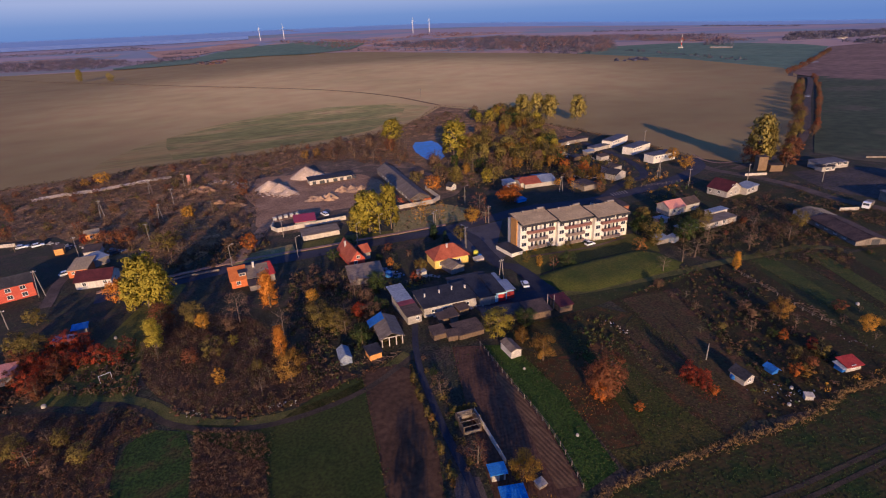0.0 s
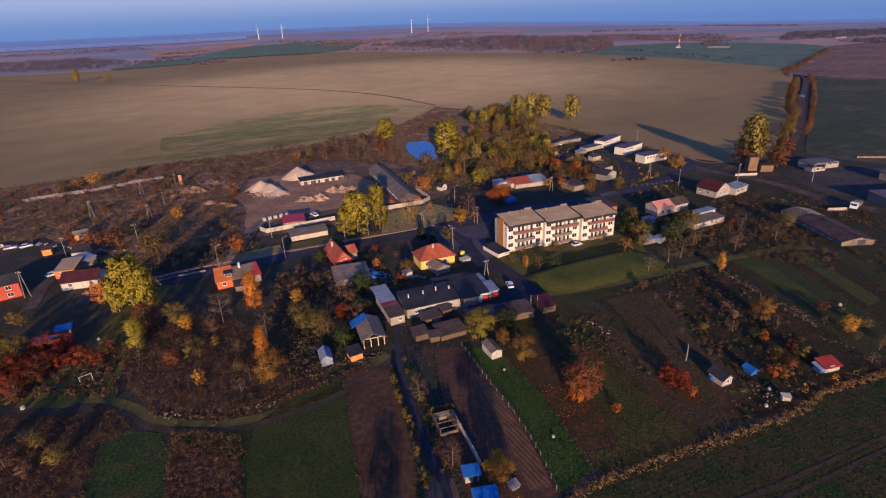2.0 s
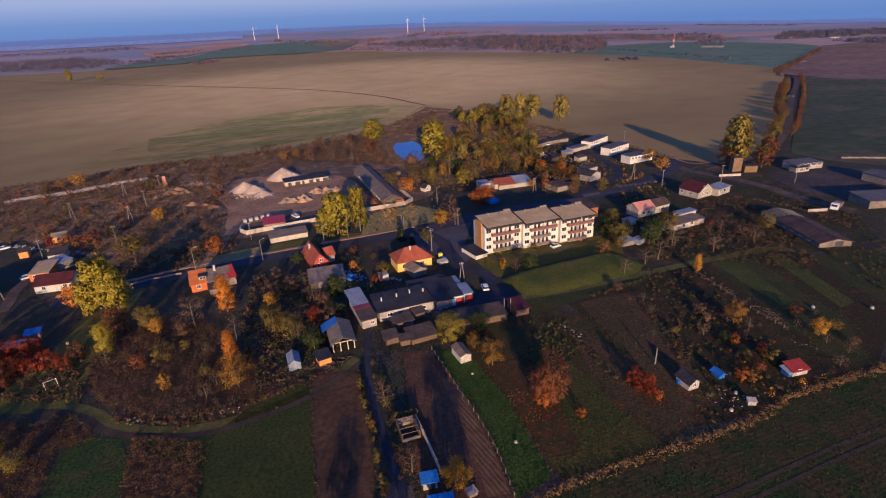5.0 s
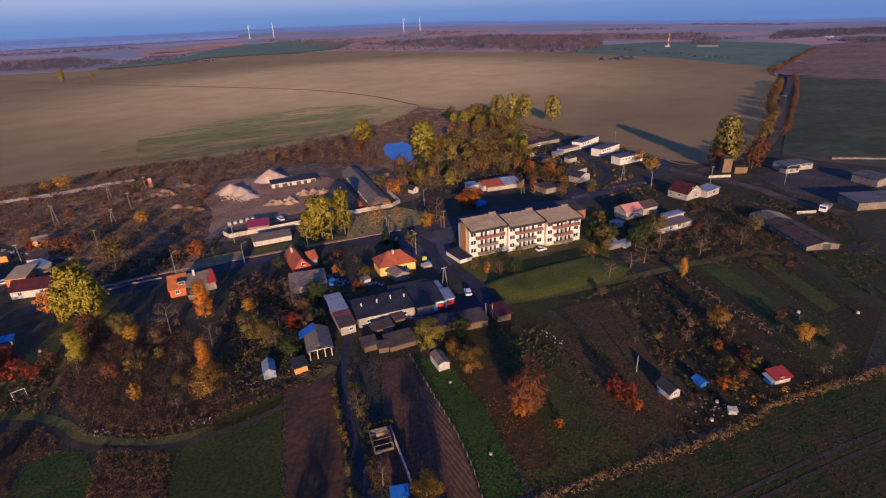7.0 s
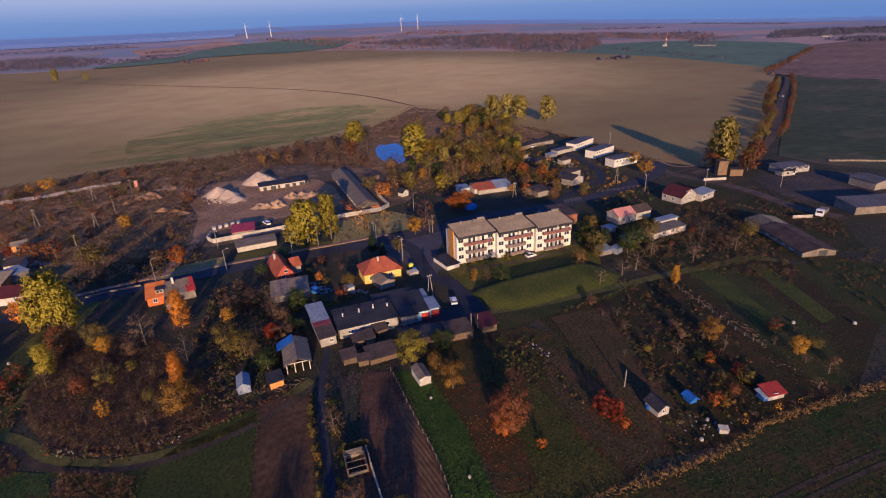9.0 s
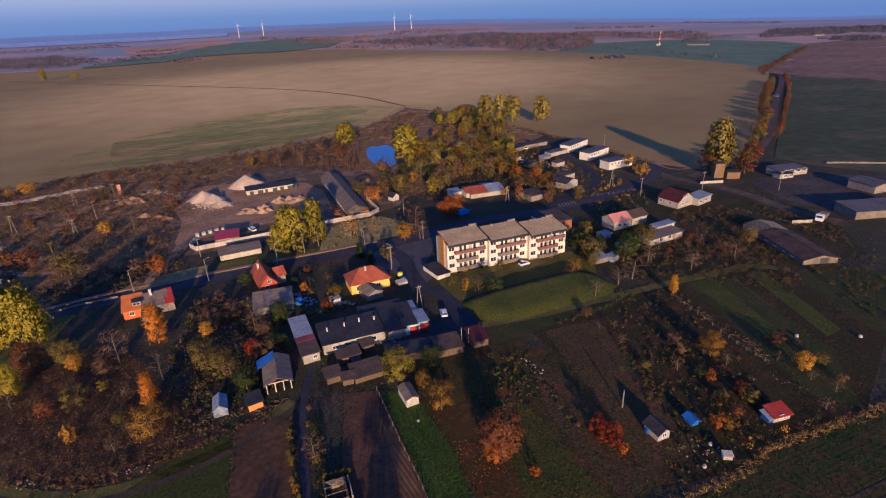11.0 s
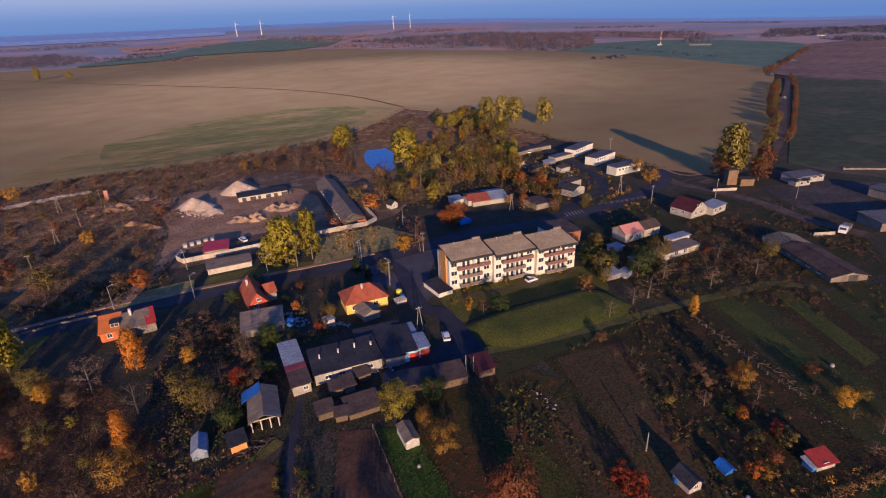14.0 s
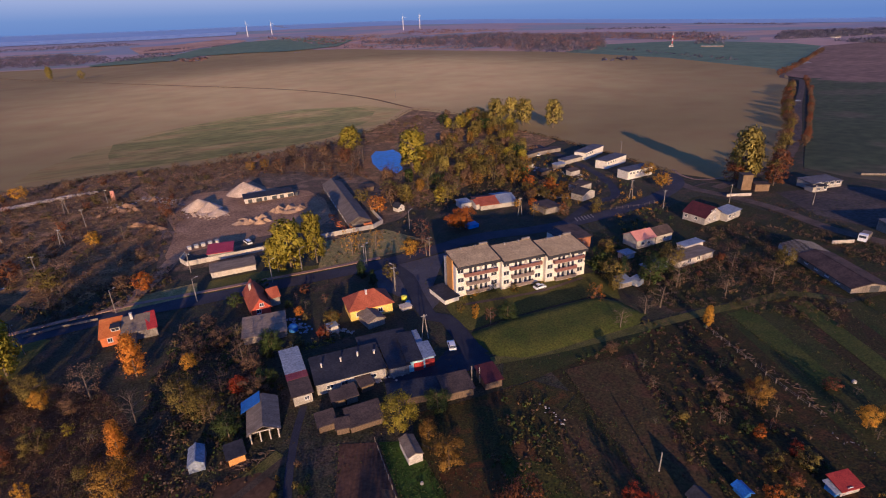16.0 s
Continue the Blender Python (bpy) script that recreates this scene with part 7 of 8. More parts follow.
# ragged grass along the edges of the strips
for line in ([(15.0, 96.9), (13.2, 78.3), (11.1, 59.6)], [(25.5, 93.5), (22.3, 67.8), (19.3, 56.0)], [(36.8, 97.3), (30.9, 73.7), (26.5, 52.8)], [(44.2, 94.7), (43.6, 67.8), (41.1, 50.2)], [(49.8, 92.0), (51.2, 71.7), (48.6, 51.7)], [(-5.2, 85.9), (-6.5, 75.0), (-6.5, 67.4)],
             [(-20.5, 90.4), (-18.8, 84.9), (-19.4, 73.1)], [(86.7, 99.0), (81.2, 68.1), (77.1, 54.4)], [(104.4, 97.4), (93.6, 69.2), (90.2, 55.7)], [(136.8, 101.9), (129.5, 72.9), (118.9, 56.9)], [(149.7, 100.9), (138.0, 63.9)]):
    spots = [(q.x + rng.normal(scale=0.35), q.y + rng.normal(scale=0.35)) for q in curve_through(line, 0.35)]
    brush("edge_grass", spots, ("olive", "green", "brown"), 0.12, 0.4, 10, "ragged grass along the edge of a plot", 0.14, 0.3, "grass")
# hedges and shrubs along plots
for line, shades, lo, hi in (([(102.5, 95.4), (96.7, 78.5), (91.8, 67.6)], ("green", "olive", "brown"), 0.6, 1.4), ([(91.9, 100.8), (118.5, 103.4)], ("green", "brown"), 0.4, 1.0), ([(30.5, 134.2), (44.4, 134.9)], ("olive", "lime", "green"), 0.6, 1.2),
                             ([(30.7, 92.2), (27.9, 75.0)], ("olive", "green", "brown"), 0.5, 1.4), ([(76.2, 85.7), (74.5, 69.0)], ("olive", "brown", "olive"), 0.3, 0.8), ([(97.7, 51.8), (114.5, 51.1)], ("gold", "olive", "brown"), 0.5, 1.2),
                             ([(153.6, 105.5), (158.7, 89.6)], ("brown", "olive"), 0.5, 1.2), ([(-15.6, 96.0), (-5.9, 92.8), (2.3, 94.6)], ("rust", "brown", "olive"), 0.4, 1.0), ([(198.6, 140.2), (201.6, 115.1), (197.5, 102.8)], ("brown", dry_grass), 0.5, 1.3),
                             ([(33.3, 132.9), (44.1, 133.6)], ("lime", "olive"), 0.6, 1.3), ([(80.6, 139.9), (94.4, 139.0), (115.6, 136.3)], ("olive", "green", "gold"), 0.3, 0.9)):
    spots = [(q.x + rng.normal(scale=0.5), q.y + rng.normal(scale=0.5)) for q in curve_through(line, 0.9)]
    brush("hedge", spots, shades, lo, hi, 26, "uneven hedge of mixed shrubs", 0.17, 0.6, "hedge")
for q in ((84.8, 140.2), (90.3, 141.0), (95.3, 140.0), (77.0, 133.6), (116.0, 125.7)):
    T("bush", "olive", q, rng.uniform(2, 3), 1.0)

# ---- fences, piles, poles, vehicles, distance ----
def panel_wall(name, label, points, height, material, panel=2.0, thick=0.18):
    """A wall of separate panels and posts along a line."""
    ob = new(name)
    ob.location = (points[0][0], points[0][1], ground_z(*points[0]))
    tagged(ob, label, "wall")
    origin = Vector(ob.location)
    meshes = {}
    for (x0, y0), (x1, y1) in zip(points, points[1:]):
        length = math.hypot(x1 - x0, y1 - y0)
        n = max(1, round(length / panel))
        step = length / n
        bm = bmesh.new()
        quad_box(bm, 0.01, step - 0.13, -thick / 2, thick / 2, -0.4, height)
        pm = bpy.data.meshes.new("panel")
        bm.to_mesh(pm); bm.free(); pm.materials.append(material)
        bm = bmesh.new()
        quad_box(bm, -0.1, 0.005, -thick / 2 - 0.04, thick / 2 + 0.04, -0.4, height + 0.1)
        qm = bpy.data.meshes.new("post")
        bm.to_mesh(qm); bm.free(); qm.materials.append(material)
        ang = math.atan2(y1 - y0, x1 - x0)
        for k in range(n):
            x, y = x0 + (x1 - x0) * k / n, y0 + (y1 - y0) * k / n
            for nm, me in (("panel", pm), ("post", qm)):
                o = new(nm, me)
                o.parent = ob
                o.matrix_local = Matrix.Translation(Vector((x, y, ground_z(x, y))) - origin) @ Matrix.Rotation(ang + rng.uniform(-0.01, 0.01), 4, "Z")
    return ob


panel_wall("yard_wall", "pale concrete panel wall round the gravel yard", [(4.8, 213.5), (3.5, 208.1), (5.7, 203.8), (18.4, 204.6), (33.3, 205.7)], 1.8, pale_concrete)
panel_wall("yard_wall", "pale concrete panel wall beside the barn", [(50.2, 207.1), (58.8, 207.7), (72.1, 207.9), (77.0, 211.8), (76.9, 221.2), (76.9, 231.3)], 1.8, pale_concrete)
panel_wall("boundary_wall", "low pale wall beside the lane", [(213.8, 171.5), (223.0, 167.7)], 1.2, pale_concrete)
panel_wall("boundary_wall", "low pale wall beside the truck", [(201.1, 119.6), (207.6, 117.0)], 1.2, pale_concrete)
panel_wall("boundary_wall", "long white wall behind the farm office", [(286.8, 165.2), (296.3, 158.5), (306.4, 150.0), (318.0, 140.6)], 1.0, hall_wall, 3.0)
panel_wall("plot_wall", "white wall along the narrow plot", [(32.4, 74.4), (32.2, 67.7), (31.9, 60.2)], 1.2, concrete)
panel_wall("road_wall", "low concrete wall along the road", [(-33.0, 172.7), (-25.0, 174.3), (-15.6, 174.5)], 0.7, hall_wall)
panel_wall("road_wall", "low pale wall by the road", [(-104.1, 243.2), (-92.5, 240.9)], 1.4, concrete)


def pile(name, label, at, radius, height, material, squash=1.0, turn=0.0):
    """A heap of loose gravel: a ragged cone with a rounded foot."""
    verts, faces = [], []
    rings, sides = 12, 36
    for r in range(rings + 1):
        f = r / rings
        for s in range(sides):
            a = 2 * math.pi * s / sides
            wob = 1 + 0.16 * noise.noise((math.cos(a) * 1.3 + at[0], math.sin(a) * 1.3 + at[1], 0))
            x, y = math.cos(a) * radius * f * wob, math.sin(a) * radius * f * wob * squash
            z = height * (max(0, 1 - f) ** 0.9) + 0.25 * noise.noise((x * 0.5 + at[0], y * 0.5, 3)) * (1 - f) - 0.1 * f
            verts.append((x, y, z))
    faces = [(r * sides + s, (r + 1) * sides + s, (r + 1) * sides + (s + 1) % sides, r * sides + (s + 1) % sides) for r in range(rings) for s in range(sides)]
    ob = mesh_object(name, verts, faces, material, smooth=True)
    ob.matrix_world = Matrix.Translation((*at, ground_z(*at) + 0.05)) @ Matrix.Rotation(turn, 4, "Z")
    return tagged(ob, label, "pile")


pile("gravel_mound", "tall pale heap of gravel", (27.9, 289.2), 9, 5.8, gravel_pile, 0.8)
pile("gravel_mound", "broad pale heap of sand", (7.5, 274.4), 8, 4.4, gravel_pile, 0.75)
pile("gravel_mound", "pale bumpy heap of gravel", (12.0, 269.0), 6, 3.6, gravel_pile, 0.8, 0.6)
pile("gravel_mound", "pale heap of gravel", (15.4, 260.6), 4.6, 2.4, gravel_pile)
pile("gravel_mound", "pale spill of gravel beside the tall heap", (33.5, 286.0), 5.5, 3.0, gravel_pile, 0.8)
for heap in ([(24.1, 241.3), (26.6, 240.9), (28.7, 240.0), (31.2, 238.4), (33.9, 238.8), (30.3, 243.6), (33.6, 243.2), (27.2, 243.8), (25.0, 246.5)],
             [(38.1, 250.8), (40.6, 247.9), (43.1, 246.6), (45.6, 246.6), (48.4, 246.9), (44.7, 250.9), (48.0, 251.7), (41.6, 252.2), (50.2, 249.3)]):
    for q in heap:
        pile("sand_mound", "low ridged heap of pale sand in the yard", (q[0] + rng.uniform(-0.8, 0.8), q[1] + rng.uniform(-1.2, 1.2)), rng.uniform(2.0, 3.6), rng.uniform(0.8, 2.0), yard_sand, rng.uniform(0.4, 0.8), rng.uniform(-0.5, 0.5))
for q, r, h in (((-2.4, 281.5), 3.5, 1.4), ((-14.0, 299.9), 3.2, 1.3), ((-24.9, 294.8), 5, 1.8), ((-28.8, 290.2), 5, 1.7), ((-7.4, 251.6), 3.6, 1.4), ((-16.5, 261.7), 4.2, 1.5), ((-11.0, 257.0), 3.2, 1.2), ((-20.8, 287.0), 3.4, 1.3), ((-33.5, 286.0), 3.6, 1.2)):
    pile("soil_mound", "low heap of bare tan soil in the scrub", q, r, h, yard_dust, 0.6, rng.uniform(-0.6, 0.6))


def rubble_bank(points, n):
    """A bank of broken pale stone along a line: countless blocks in one mesh."""
    bm_verts, faces = [], []
    line = curve_through(points, 1.0)
    for k in range(n):
        q = line[int(rng.integers(0, len(line)))]
        x, y = q.x + rng.normal(scale=0.7), q.y + rng.normal(scale=1.0)
        s = rng.uniform(0.2, 0.6)
        z = ground_z(x, y) + rng.uniform(0, 1.0)
        m = Euler(rng.uniform(0, 6.3, 3)).to_matrix()
        i = len(bm_verts)
        for c in ((-1, -1, -1), (1, -1, -1), (1, 1, -1), (-1, 1, -1), (-1, -1, 1), (1, -1, 1), (1, 1, 1), (-1, 1, 1)):
            v = m @ Vector([c[a] * s * rng.uniform(0.5, 1.0) for a in range(3)])
            bm_verts.append((x + v.x, y + v.y, z + v.z * 0.7))
        faces += [tuple(i + j for j in f) for f in ((0, 1, 5, 4), (1, 2, 6, 5), (2, 3, 7, 6), (3, 0, 4, 7), (4, 5, 6, 7), (3, 2, 1, 0))]
    ob = mesh_object("rubble_bank", bm_verts, faces, rubble)
    return tagged(ob, "long bank of broken pale rubble", "rubble", kind="stuff")


rubble_bank([(-107.2, 318.8), (-93.2, 321.9), (-77.4, 322.1), (-64.4, 326.9), (-55.6, 329.6)], 1500)
rubble_bank([(-55.6, 329.6), (-49.1, 331.1), (-44.6, 331.2)], 120)


def cylinder(bm, p, q, r0, r1, sides=8):
    limb(bm, Vector(p), Vector(q), r0, r1, sides)


def street_lamp(at, height=7.5, reach=(1.2, 0.3)):
    ob = new("street_lamp")
    ob.location = (*at, ground_z(*at))
    tagged(ob, "grey street lamp on a concrete post", "street lamp", "street lamps")
    bm = bmesh.new()
    cylinder(bm, (0, 0, -0.3), (0, 0, height), 0.14, 0.09)
    part("post", bm, pole_grey, ob)
    bm = bmesh.new()
    cylinder(bm, (0, 0, height - 0.1), (reach[0], reach[1], height + 0.35), 0.05, 0.04, 6)
    arm = part("arm", bm, metal, ob)
    box_part("lamp_head", metal, arm, reach[0] - 0.1, reach[0] + 0.5, reach[1] - 0.13, reach[1] + 0.13, height + 0.28, height + 0.45)
    return ob


def power_pole(at, height=8.0, twin=False, leaning=0.0):
    ob = new("power_pole")
    ob.matrix_world = Matrix.Translation((*at, ground_z(*at))) @ Matrix.Rotation(radians(leaning), 4, "Y")
    tagged(ob, "pale %sconcrete power pole with a crossarm" % ("twin-legged " if twin else ""), "pole", "power poles")
    for k in ((-1, 1) if twin else (0,)):
        bm = bmesh.new()
        cylinder(bm, (k * 0.9, 0, -0.3), (k * 0.1, 0, height), 0.15, 0.10)
        part("post", bm, pole_grey, ob)
    if height < 5:
        return tagged(ob, "plain pale concrete post in the gardens", "post")
    arm = box_part("crossarm", metal, ob, -0.8, 0.8, -0.05, 0.05, height - 0.5, height - 0.4)
    for x in (-0.7, 0, 0.7):
        bm = bmesh.new()
        cylinder(bm, (x, 0, height - 0.4), (x, 0, height - 0.15), 0.05, 0.04, 6)
        part("insulator", bm, plastic_white, arm)
    return ob


for q in ((10.0, 173.4), (60.8, 174.9), (41.4, 181.5), (31.7, 176.5), (-11.6, 176.6), (84.6, 200.6)):
    street_lamp(q)
for q in ((61.3, 174.1), (65.7, 156.7)):
    street_lamp(q, 7.0, (-1.2, 0.2))
for q, h, tw in (((-66.7, 266.4), 8, True), ((-50.2, 297.3), 8, True), ((-37.4, 271.3), 8, False), ((-40.9, 249.0), 7, True), ((-34.9, 306.3), 7, False), ((-42.2, 221.2), 7, False), ((-65.0, 214.4), 8, False), ((-67.7, 180.6), 9, True),
                 ((7.2, 197.2), 7, False), ((85.3, 69.1), 4.2, False), ((63.7, 124.7), 7, True), ((68.4, 103.4), 4, False), ((-30.6, 162.7), 9, True), ((180.6, 171.8), 8, False), ((179.8, 189.6), 8, True), ((231.7, 148.0), 8, False),
                 ((129.2, 194.4), 7, True), ((207.6, 164.9), 8, False), ((226.1, 253.6), 8, False), ((-70.4, 160.1), 6, False), ((192.8, 577.3), 9, False), ((82.5, 172.4), 7, False), ((64.5, 152.9), 8, False), ((67.1, 104.5), 4, False)):
    power_pole(q, h, tw)


def car(at, turn, paint, label, length=4.2, estate=False):
    ob = new("car")
    ob.matrix_world = Matrix.Translation((*at, ground_z(*at) + 0.12)) @ Matrix.Rotation(radians(turn), 4, "Z")
    tagged(ob, label, "car")
    L, W = length, 1.72
    bm = bmesh.new()
    side = [(-L / 2, 0.25), (-L / 2, 0.72), (-L / 2 + 0.15, 0.85), (L / 2 - 1.15, 0.88), (L / 2 - 0.1, 0.70), (L / 2, 0.55), (L / 2, 0.25)]
    a = [bm.verts.new((x, -W / 2, z)) for x, z in side]
    b = [bm.verts.new((x, W / 2, z)) for x, z in side]
    bm.faces.new(a); bm.faces.new(b[::-1])
    for i in range(len(a)):
        bm.faces.new((a[i], b[i], b[(i + 1) % len(a)], a[(i + 1) % len(a)]))
    bmesh.ops.recalc_face_normals(bm, faces=bm.faces[:])
    bmesh.ops.bevel(bm, geom=bm.edges[:], offset=0.07, segments=2, affect="EDGES")
    part("body", bm, paint, ob)
    def cabin(x0, x1, t0, t1, z0, z1, inset, name, m):
        bm = bmesh.new()
        v = [bm.verts.new(c) for c in ((x0, -W / 2 + inset, z0), (x1, -W / 2 + inset, z0), (x1, W / 2 - inset, z0), (x0, W / 2 - inset, z0),
                                       (t0, -W / 2 + inset + 0.12, z1), (t1, -W / 2 + inset + 0.12, z1), (t1, W / 2 - inset - 0.12, z1), (t0, W / 2 - inset - 0.12, z1))]
        for f in ((0, 1, 5, 4), (1, 2, 6, 5), (2, 3, 7, 6), (3, 0, 4, 7), (4, 5, 6, 7)):
            bm.faces.new([v[i] for i in f])
        return part(name, bm, m, ob)
    cabin(-L / 2 + 0.15, L / 2 - 1.1, -L / 2 + (0.35 if estate else 0.7), L / 2 - 1.75, 0.86, 1.38, 0.08, "window_band", glass)
    box_part("roof", paint, ob, -L / 2 + (0.35 if estate else 0.7), L / 2 - 1.75, -W / 2 + 0.19, W / 2 - 0.19, 1.385, 1.44)
    for x in (-L / 2 + 0.75, L / 2 - 0.8):
        for y in (-W / 2 - 0.01, W / 2 - 0.19):
            bm = bmesh.new()
            bmesh.ops.create_cone(bm, cap_ends=True, segments=16, radius1=0.31, radius2=0.31, depth=0.2, matrix=Matrix.Translation((x, y + 0.1, 0.2)) @ Matrix.Rotation(math.pi / 2, 4, "X"))
            wheel = part("wheel", bm, rubber, ob)
            bm = bmesh.new()
            bmesh.ops.create_cone(bm, cap_ends=True, segments=12, radius1=0.18, radius2=0.16, depth=0.03, matrix=Matrix.Translation((x, y + (-0.012 if y < 0 else 0.212), 0.2)) @ Matrix.Rotation(math.pi / 2, 4, "X"))
            part("rim", bm, metal, wheel)
    for y in (-0.62, 0.62):
        box_part("headlight", plastic_white, ob, L / 2 - 0.12, L / 2 + 0.02, y - 0.16, y + 0.16, 0.5, 0.64)
    return ob


car((68.2, 118.5), 77, car_white, "white estate car parked on the dark yard", 3.9, True)
car((102.5, 135.3), 4, car_white, "white hatchback parked below the apartment block", 3.5)
car((26.0, 216.1), 110, car_white, "white pickup parked in the gravel yard", 4.8, True)
car((-64.9, 196.8), 30, car_white, "white car parked beside the red house", 4.2)
car((-89.2, 236.8), 10, car_white, "white car among the western sheds", 4.2)
car((-83.6, 235.8), 20, car_white, "white car beside the western sheds", 4.2)
car((188.6, 278.8), 60, car_white, "white car beside the row garages", 4.2)
car((465.5, 328.3), 80, car_white, "white car driving on the lane", 4.2)
car((-52.3, 210.6), 15, dark_metal, "dark car beside the shed", 4.2)


def truck(at, turn):
    ob = new("truck")
    ob.matrix_world = Matrix.Translation((*at, ground_z(*at) + 0.1)) @ Matrix.Rotation(radians(turn), 4, "Z")
    tagged(ob, "white-cabbed lorry with a dull load bed in the farmyard", "truck")
    cab = box_part("cab", car_white, ob, 1.6, 3.4, -1.15, 1.15, 0.7, 2.9)
    box_part("windscreen", glass, cab, 3.38, 3.43, -0.95, 0.95, 1.8, 2.6)
    box_part("load_bed", hall_wall, ob, -3.6, 1.5, -1.2, 1.2, 1.0, 2.3)
    box_part("chassis", dark_metal, ob, -3.6, 3.2, -0.5, 0.5, 0.55, 0.99)
    for x in (-2.6, -1.4, 2.4):
        for y in (-1.0, 1.0):
            bm = bmesh.new()
            bmesh.ops.create_cone(bm, cap_ends=True, segments=16, radius1=0.48, radius2=0.48, depth=0.3, matrix=Matrix.Translation((x, y, 0.4)) @ Matrix.Rotation(math.pi / 2, 4, "X"))
            part("wheel", bm, rubber, ob)
    return ob


truck((211.9, 116.9), 200)


def open_barn(A, B, d):
    """Barn with grey roof slopes, open timber front and posts, tarpaulin at the back."""
    ob, w = base_empty("open_barn", A, B)
    tagged(ob, "open-fronted timber barn with grey roof and blue tarpaulin", "barn")
    h, rise = 2.3, 1.3
    for x0, x1 in ((0, 0.15), (w - 0.15, w)):
        box_part("side_wall", wood, ob, x0, x1, 0.0, d, -0.5, h)
    bm = bmesh.new()
    v = [bm.verts.new(c) for c in ((0.16, d, -0.5), (w - 0.16, d, -0.5), (w - 0.16, d, h), (w / 2, d, h + rise), (0.16, d, h))]
    bm.faces.new(v)
    part("back_wall", bm, wood, ob)
    k = rise / (w / 2)
    for name, c, m in (("roof_slope", [(-0.4, -0.5, h + 0.15 - 0.4 * k), (w / 2, -0.5, h + rise + 0.15), (w / 2, d + 0.3, h + rise + 0.15), (-0.4, d + 0.3, h + 0.15 - 0.4 * k)], grey_roof),
                       ("roof_slope", [(w / 2, -0.5, h + rise + 0.15), (w + 0.4, -0.5, h + 0.15 - 0.4 * k), (w + 0.4, d + 0.3, h + 0.15 - 0.4 * k), (w / 2, d + 0.3, h + rise + 0.15)], grey_roof)):
        bm = bmesh.new()
        slab(bm, c, 0.12)
        part(name, bm, m, ob)
    for x in (0.2, w * 0.36, w * 0.68, w - 0.2):
        box_part("post", concrete, ob, x - 0.12, x + 0.12, -0.15, 0.1, -0.5, h + 0.02)
    box_part("lintel", concrete, ob, 0, w, -0.16, 0.0, h + 0.03, h + 0.25)
    bm = bmesh.new()
    slab(bm, [(-1.5, d - 2.6, h - 0.4), (w * 0.45, d - 2.6, h + rise + 0.24), (w * 0.45, d + 1.0, h + rise + 0.24), (-1.5, d + 1.0, h - 0.4)], 0.05)
    part("tarpaulin", bm, blue_tarp, ob, "blue tarpaulin over the rear roof")
    return ob


open_barn((21.8, 105.1), (27.2, 104.9), 9.5)


def pergola(A, B, d):
    ob, w = base_empty("ruined_frame", A, B)
    tagged(ob, "ruined roofless brick frame with pale beams", "ruin")
    for x0, x1, y0, y1 in ((0, 0.25, 0, d), (w - 0.25, w, 0, d), (0.26, w - 0.26, d - 0.25, d)):
        box_part("wall", wood if y1 - y0 > 1 else hall_wall, ob, x0, x1, y0, y1, -0.3, 1.7)
    for k in range(3):
        box_part("beam", hall_wall, ob, 0, w, k * 1.5 + 0.1, k * 1.5 + 0.2, 1.703, 1.8)
    box_part("front_sill", hall_wall, ob, 0.26, w - 0.26, 0, 0.25, -0.3, 0.6)
    return ob


pergola((28.0, 69.6), (31.6, 69.4), 4.6)


def fence(name, label, points, gap, height, material):
    ob = new(name)
    ob.location = (*points[0], ground_z(*points[0]))
    tagged(ob, label, "fence")
    o = Vector(ob.location)
    bm = bmesh.new()
    quad_box(bm, -0.06, 0.06, -0.06, 0.06, -0.3, height)
    pm = bpy.data.meshes.new("post")
    bm.to_mesh(pm); bm.free(); pm.materials.append(material)
    line = curve_through(points, gap)
    for q in line:
        p = new("post", pm)
        p.parent = ob
        p.location = Vector((q.x, q.y, ground_z(q.x, q.y))) - o
    for a, b in zip(line, line[1:]):
        for z in (height * 0.5, height * 0.92):
            bm = bmesh.new()
            limb(bm, Vector((a.x, a.y, ground_z(a.x, a.y) + z)) - o, Vector((b.x, b.y, ground_z(b.x, b.y) + z)) - o, 0.03, 0.03, 3)
            part("rail", bm, material, ob)
    return ob


fence("garden_fence", "thin wire fence on grey posts beside the green strip", [(43.4, 95.7), (43.2, 79.5), (43.2, 67.1), (42.3, 58.0), (40.8, 50.6)], 2.2, 1.2, post_grey)
fence("garden_fence", "weathered timber fence through the allotments", [(126.8, 99.0), (124.4, 86.0), (122.3, 74.9), (121.8, 67.5)], 2.4, 1.0, post_grey)
fence("garden_fence", "light fence behind the gardens", [(28.0, 133.6), (37.7, 135.7), (44.4, 134.3)], 2.2, 1.3, post_grey)
fence("garden_fence", "pale fence beside the bungalow gardens", [(162.9, 181.3), (175.0, 179.2), (183.2, 179.4)], 2.2, 1.2, post_grey)


def goal(at, turn):
    ob = new("goal_frame")
    ob.matrix_world = Matrix.Translation((*at, ground_z(*at))) @ Matrix.Rotation(radians(turn), 4, "Z")
    tagged(ob, "white metal goal frame on trodden grass", "goal")
    for x in (0, 2.4):
        bm = bmesh.new()
        cylinder(bm, (x, 0, -0.2), (x, 0, 2.0), 0.06, 0.06, 6)
        part("upright", bm, plastic_white, ob)
    bm = bmesh.new()
    cylinder(bm, (-0.06, 0, 2.0), (2.46, 0, 2.0), 0.06, 0.06, 6)
    part("crossbar", bm, plastic_white, ob)


goal((-40.2, 118.9), 20)


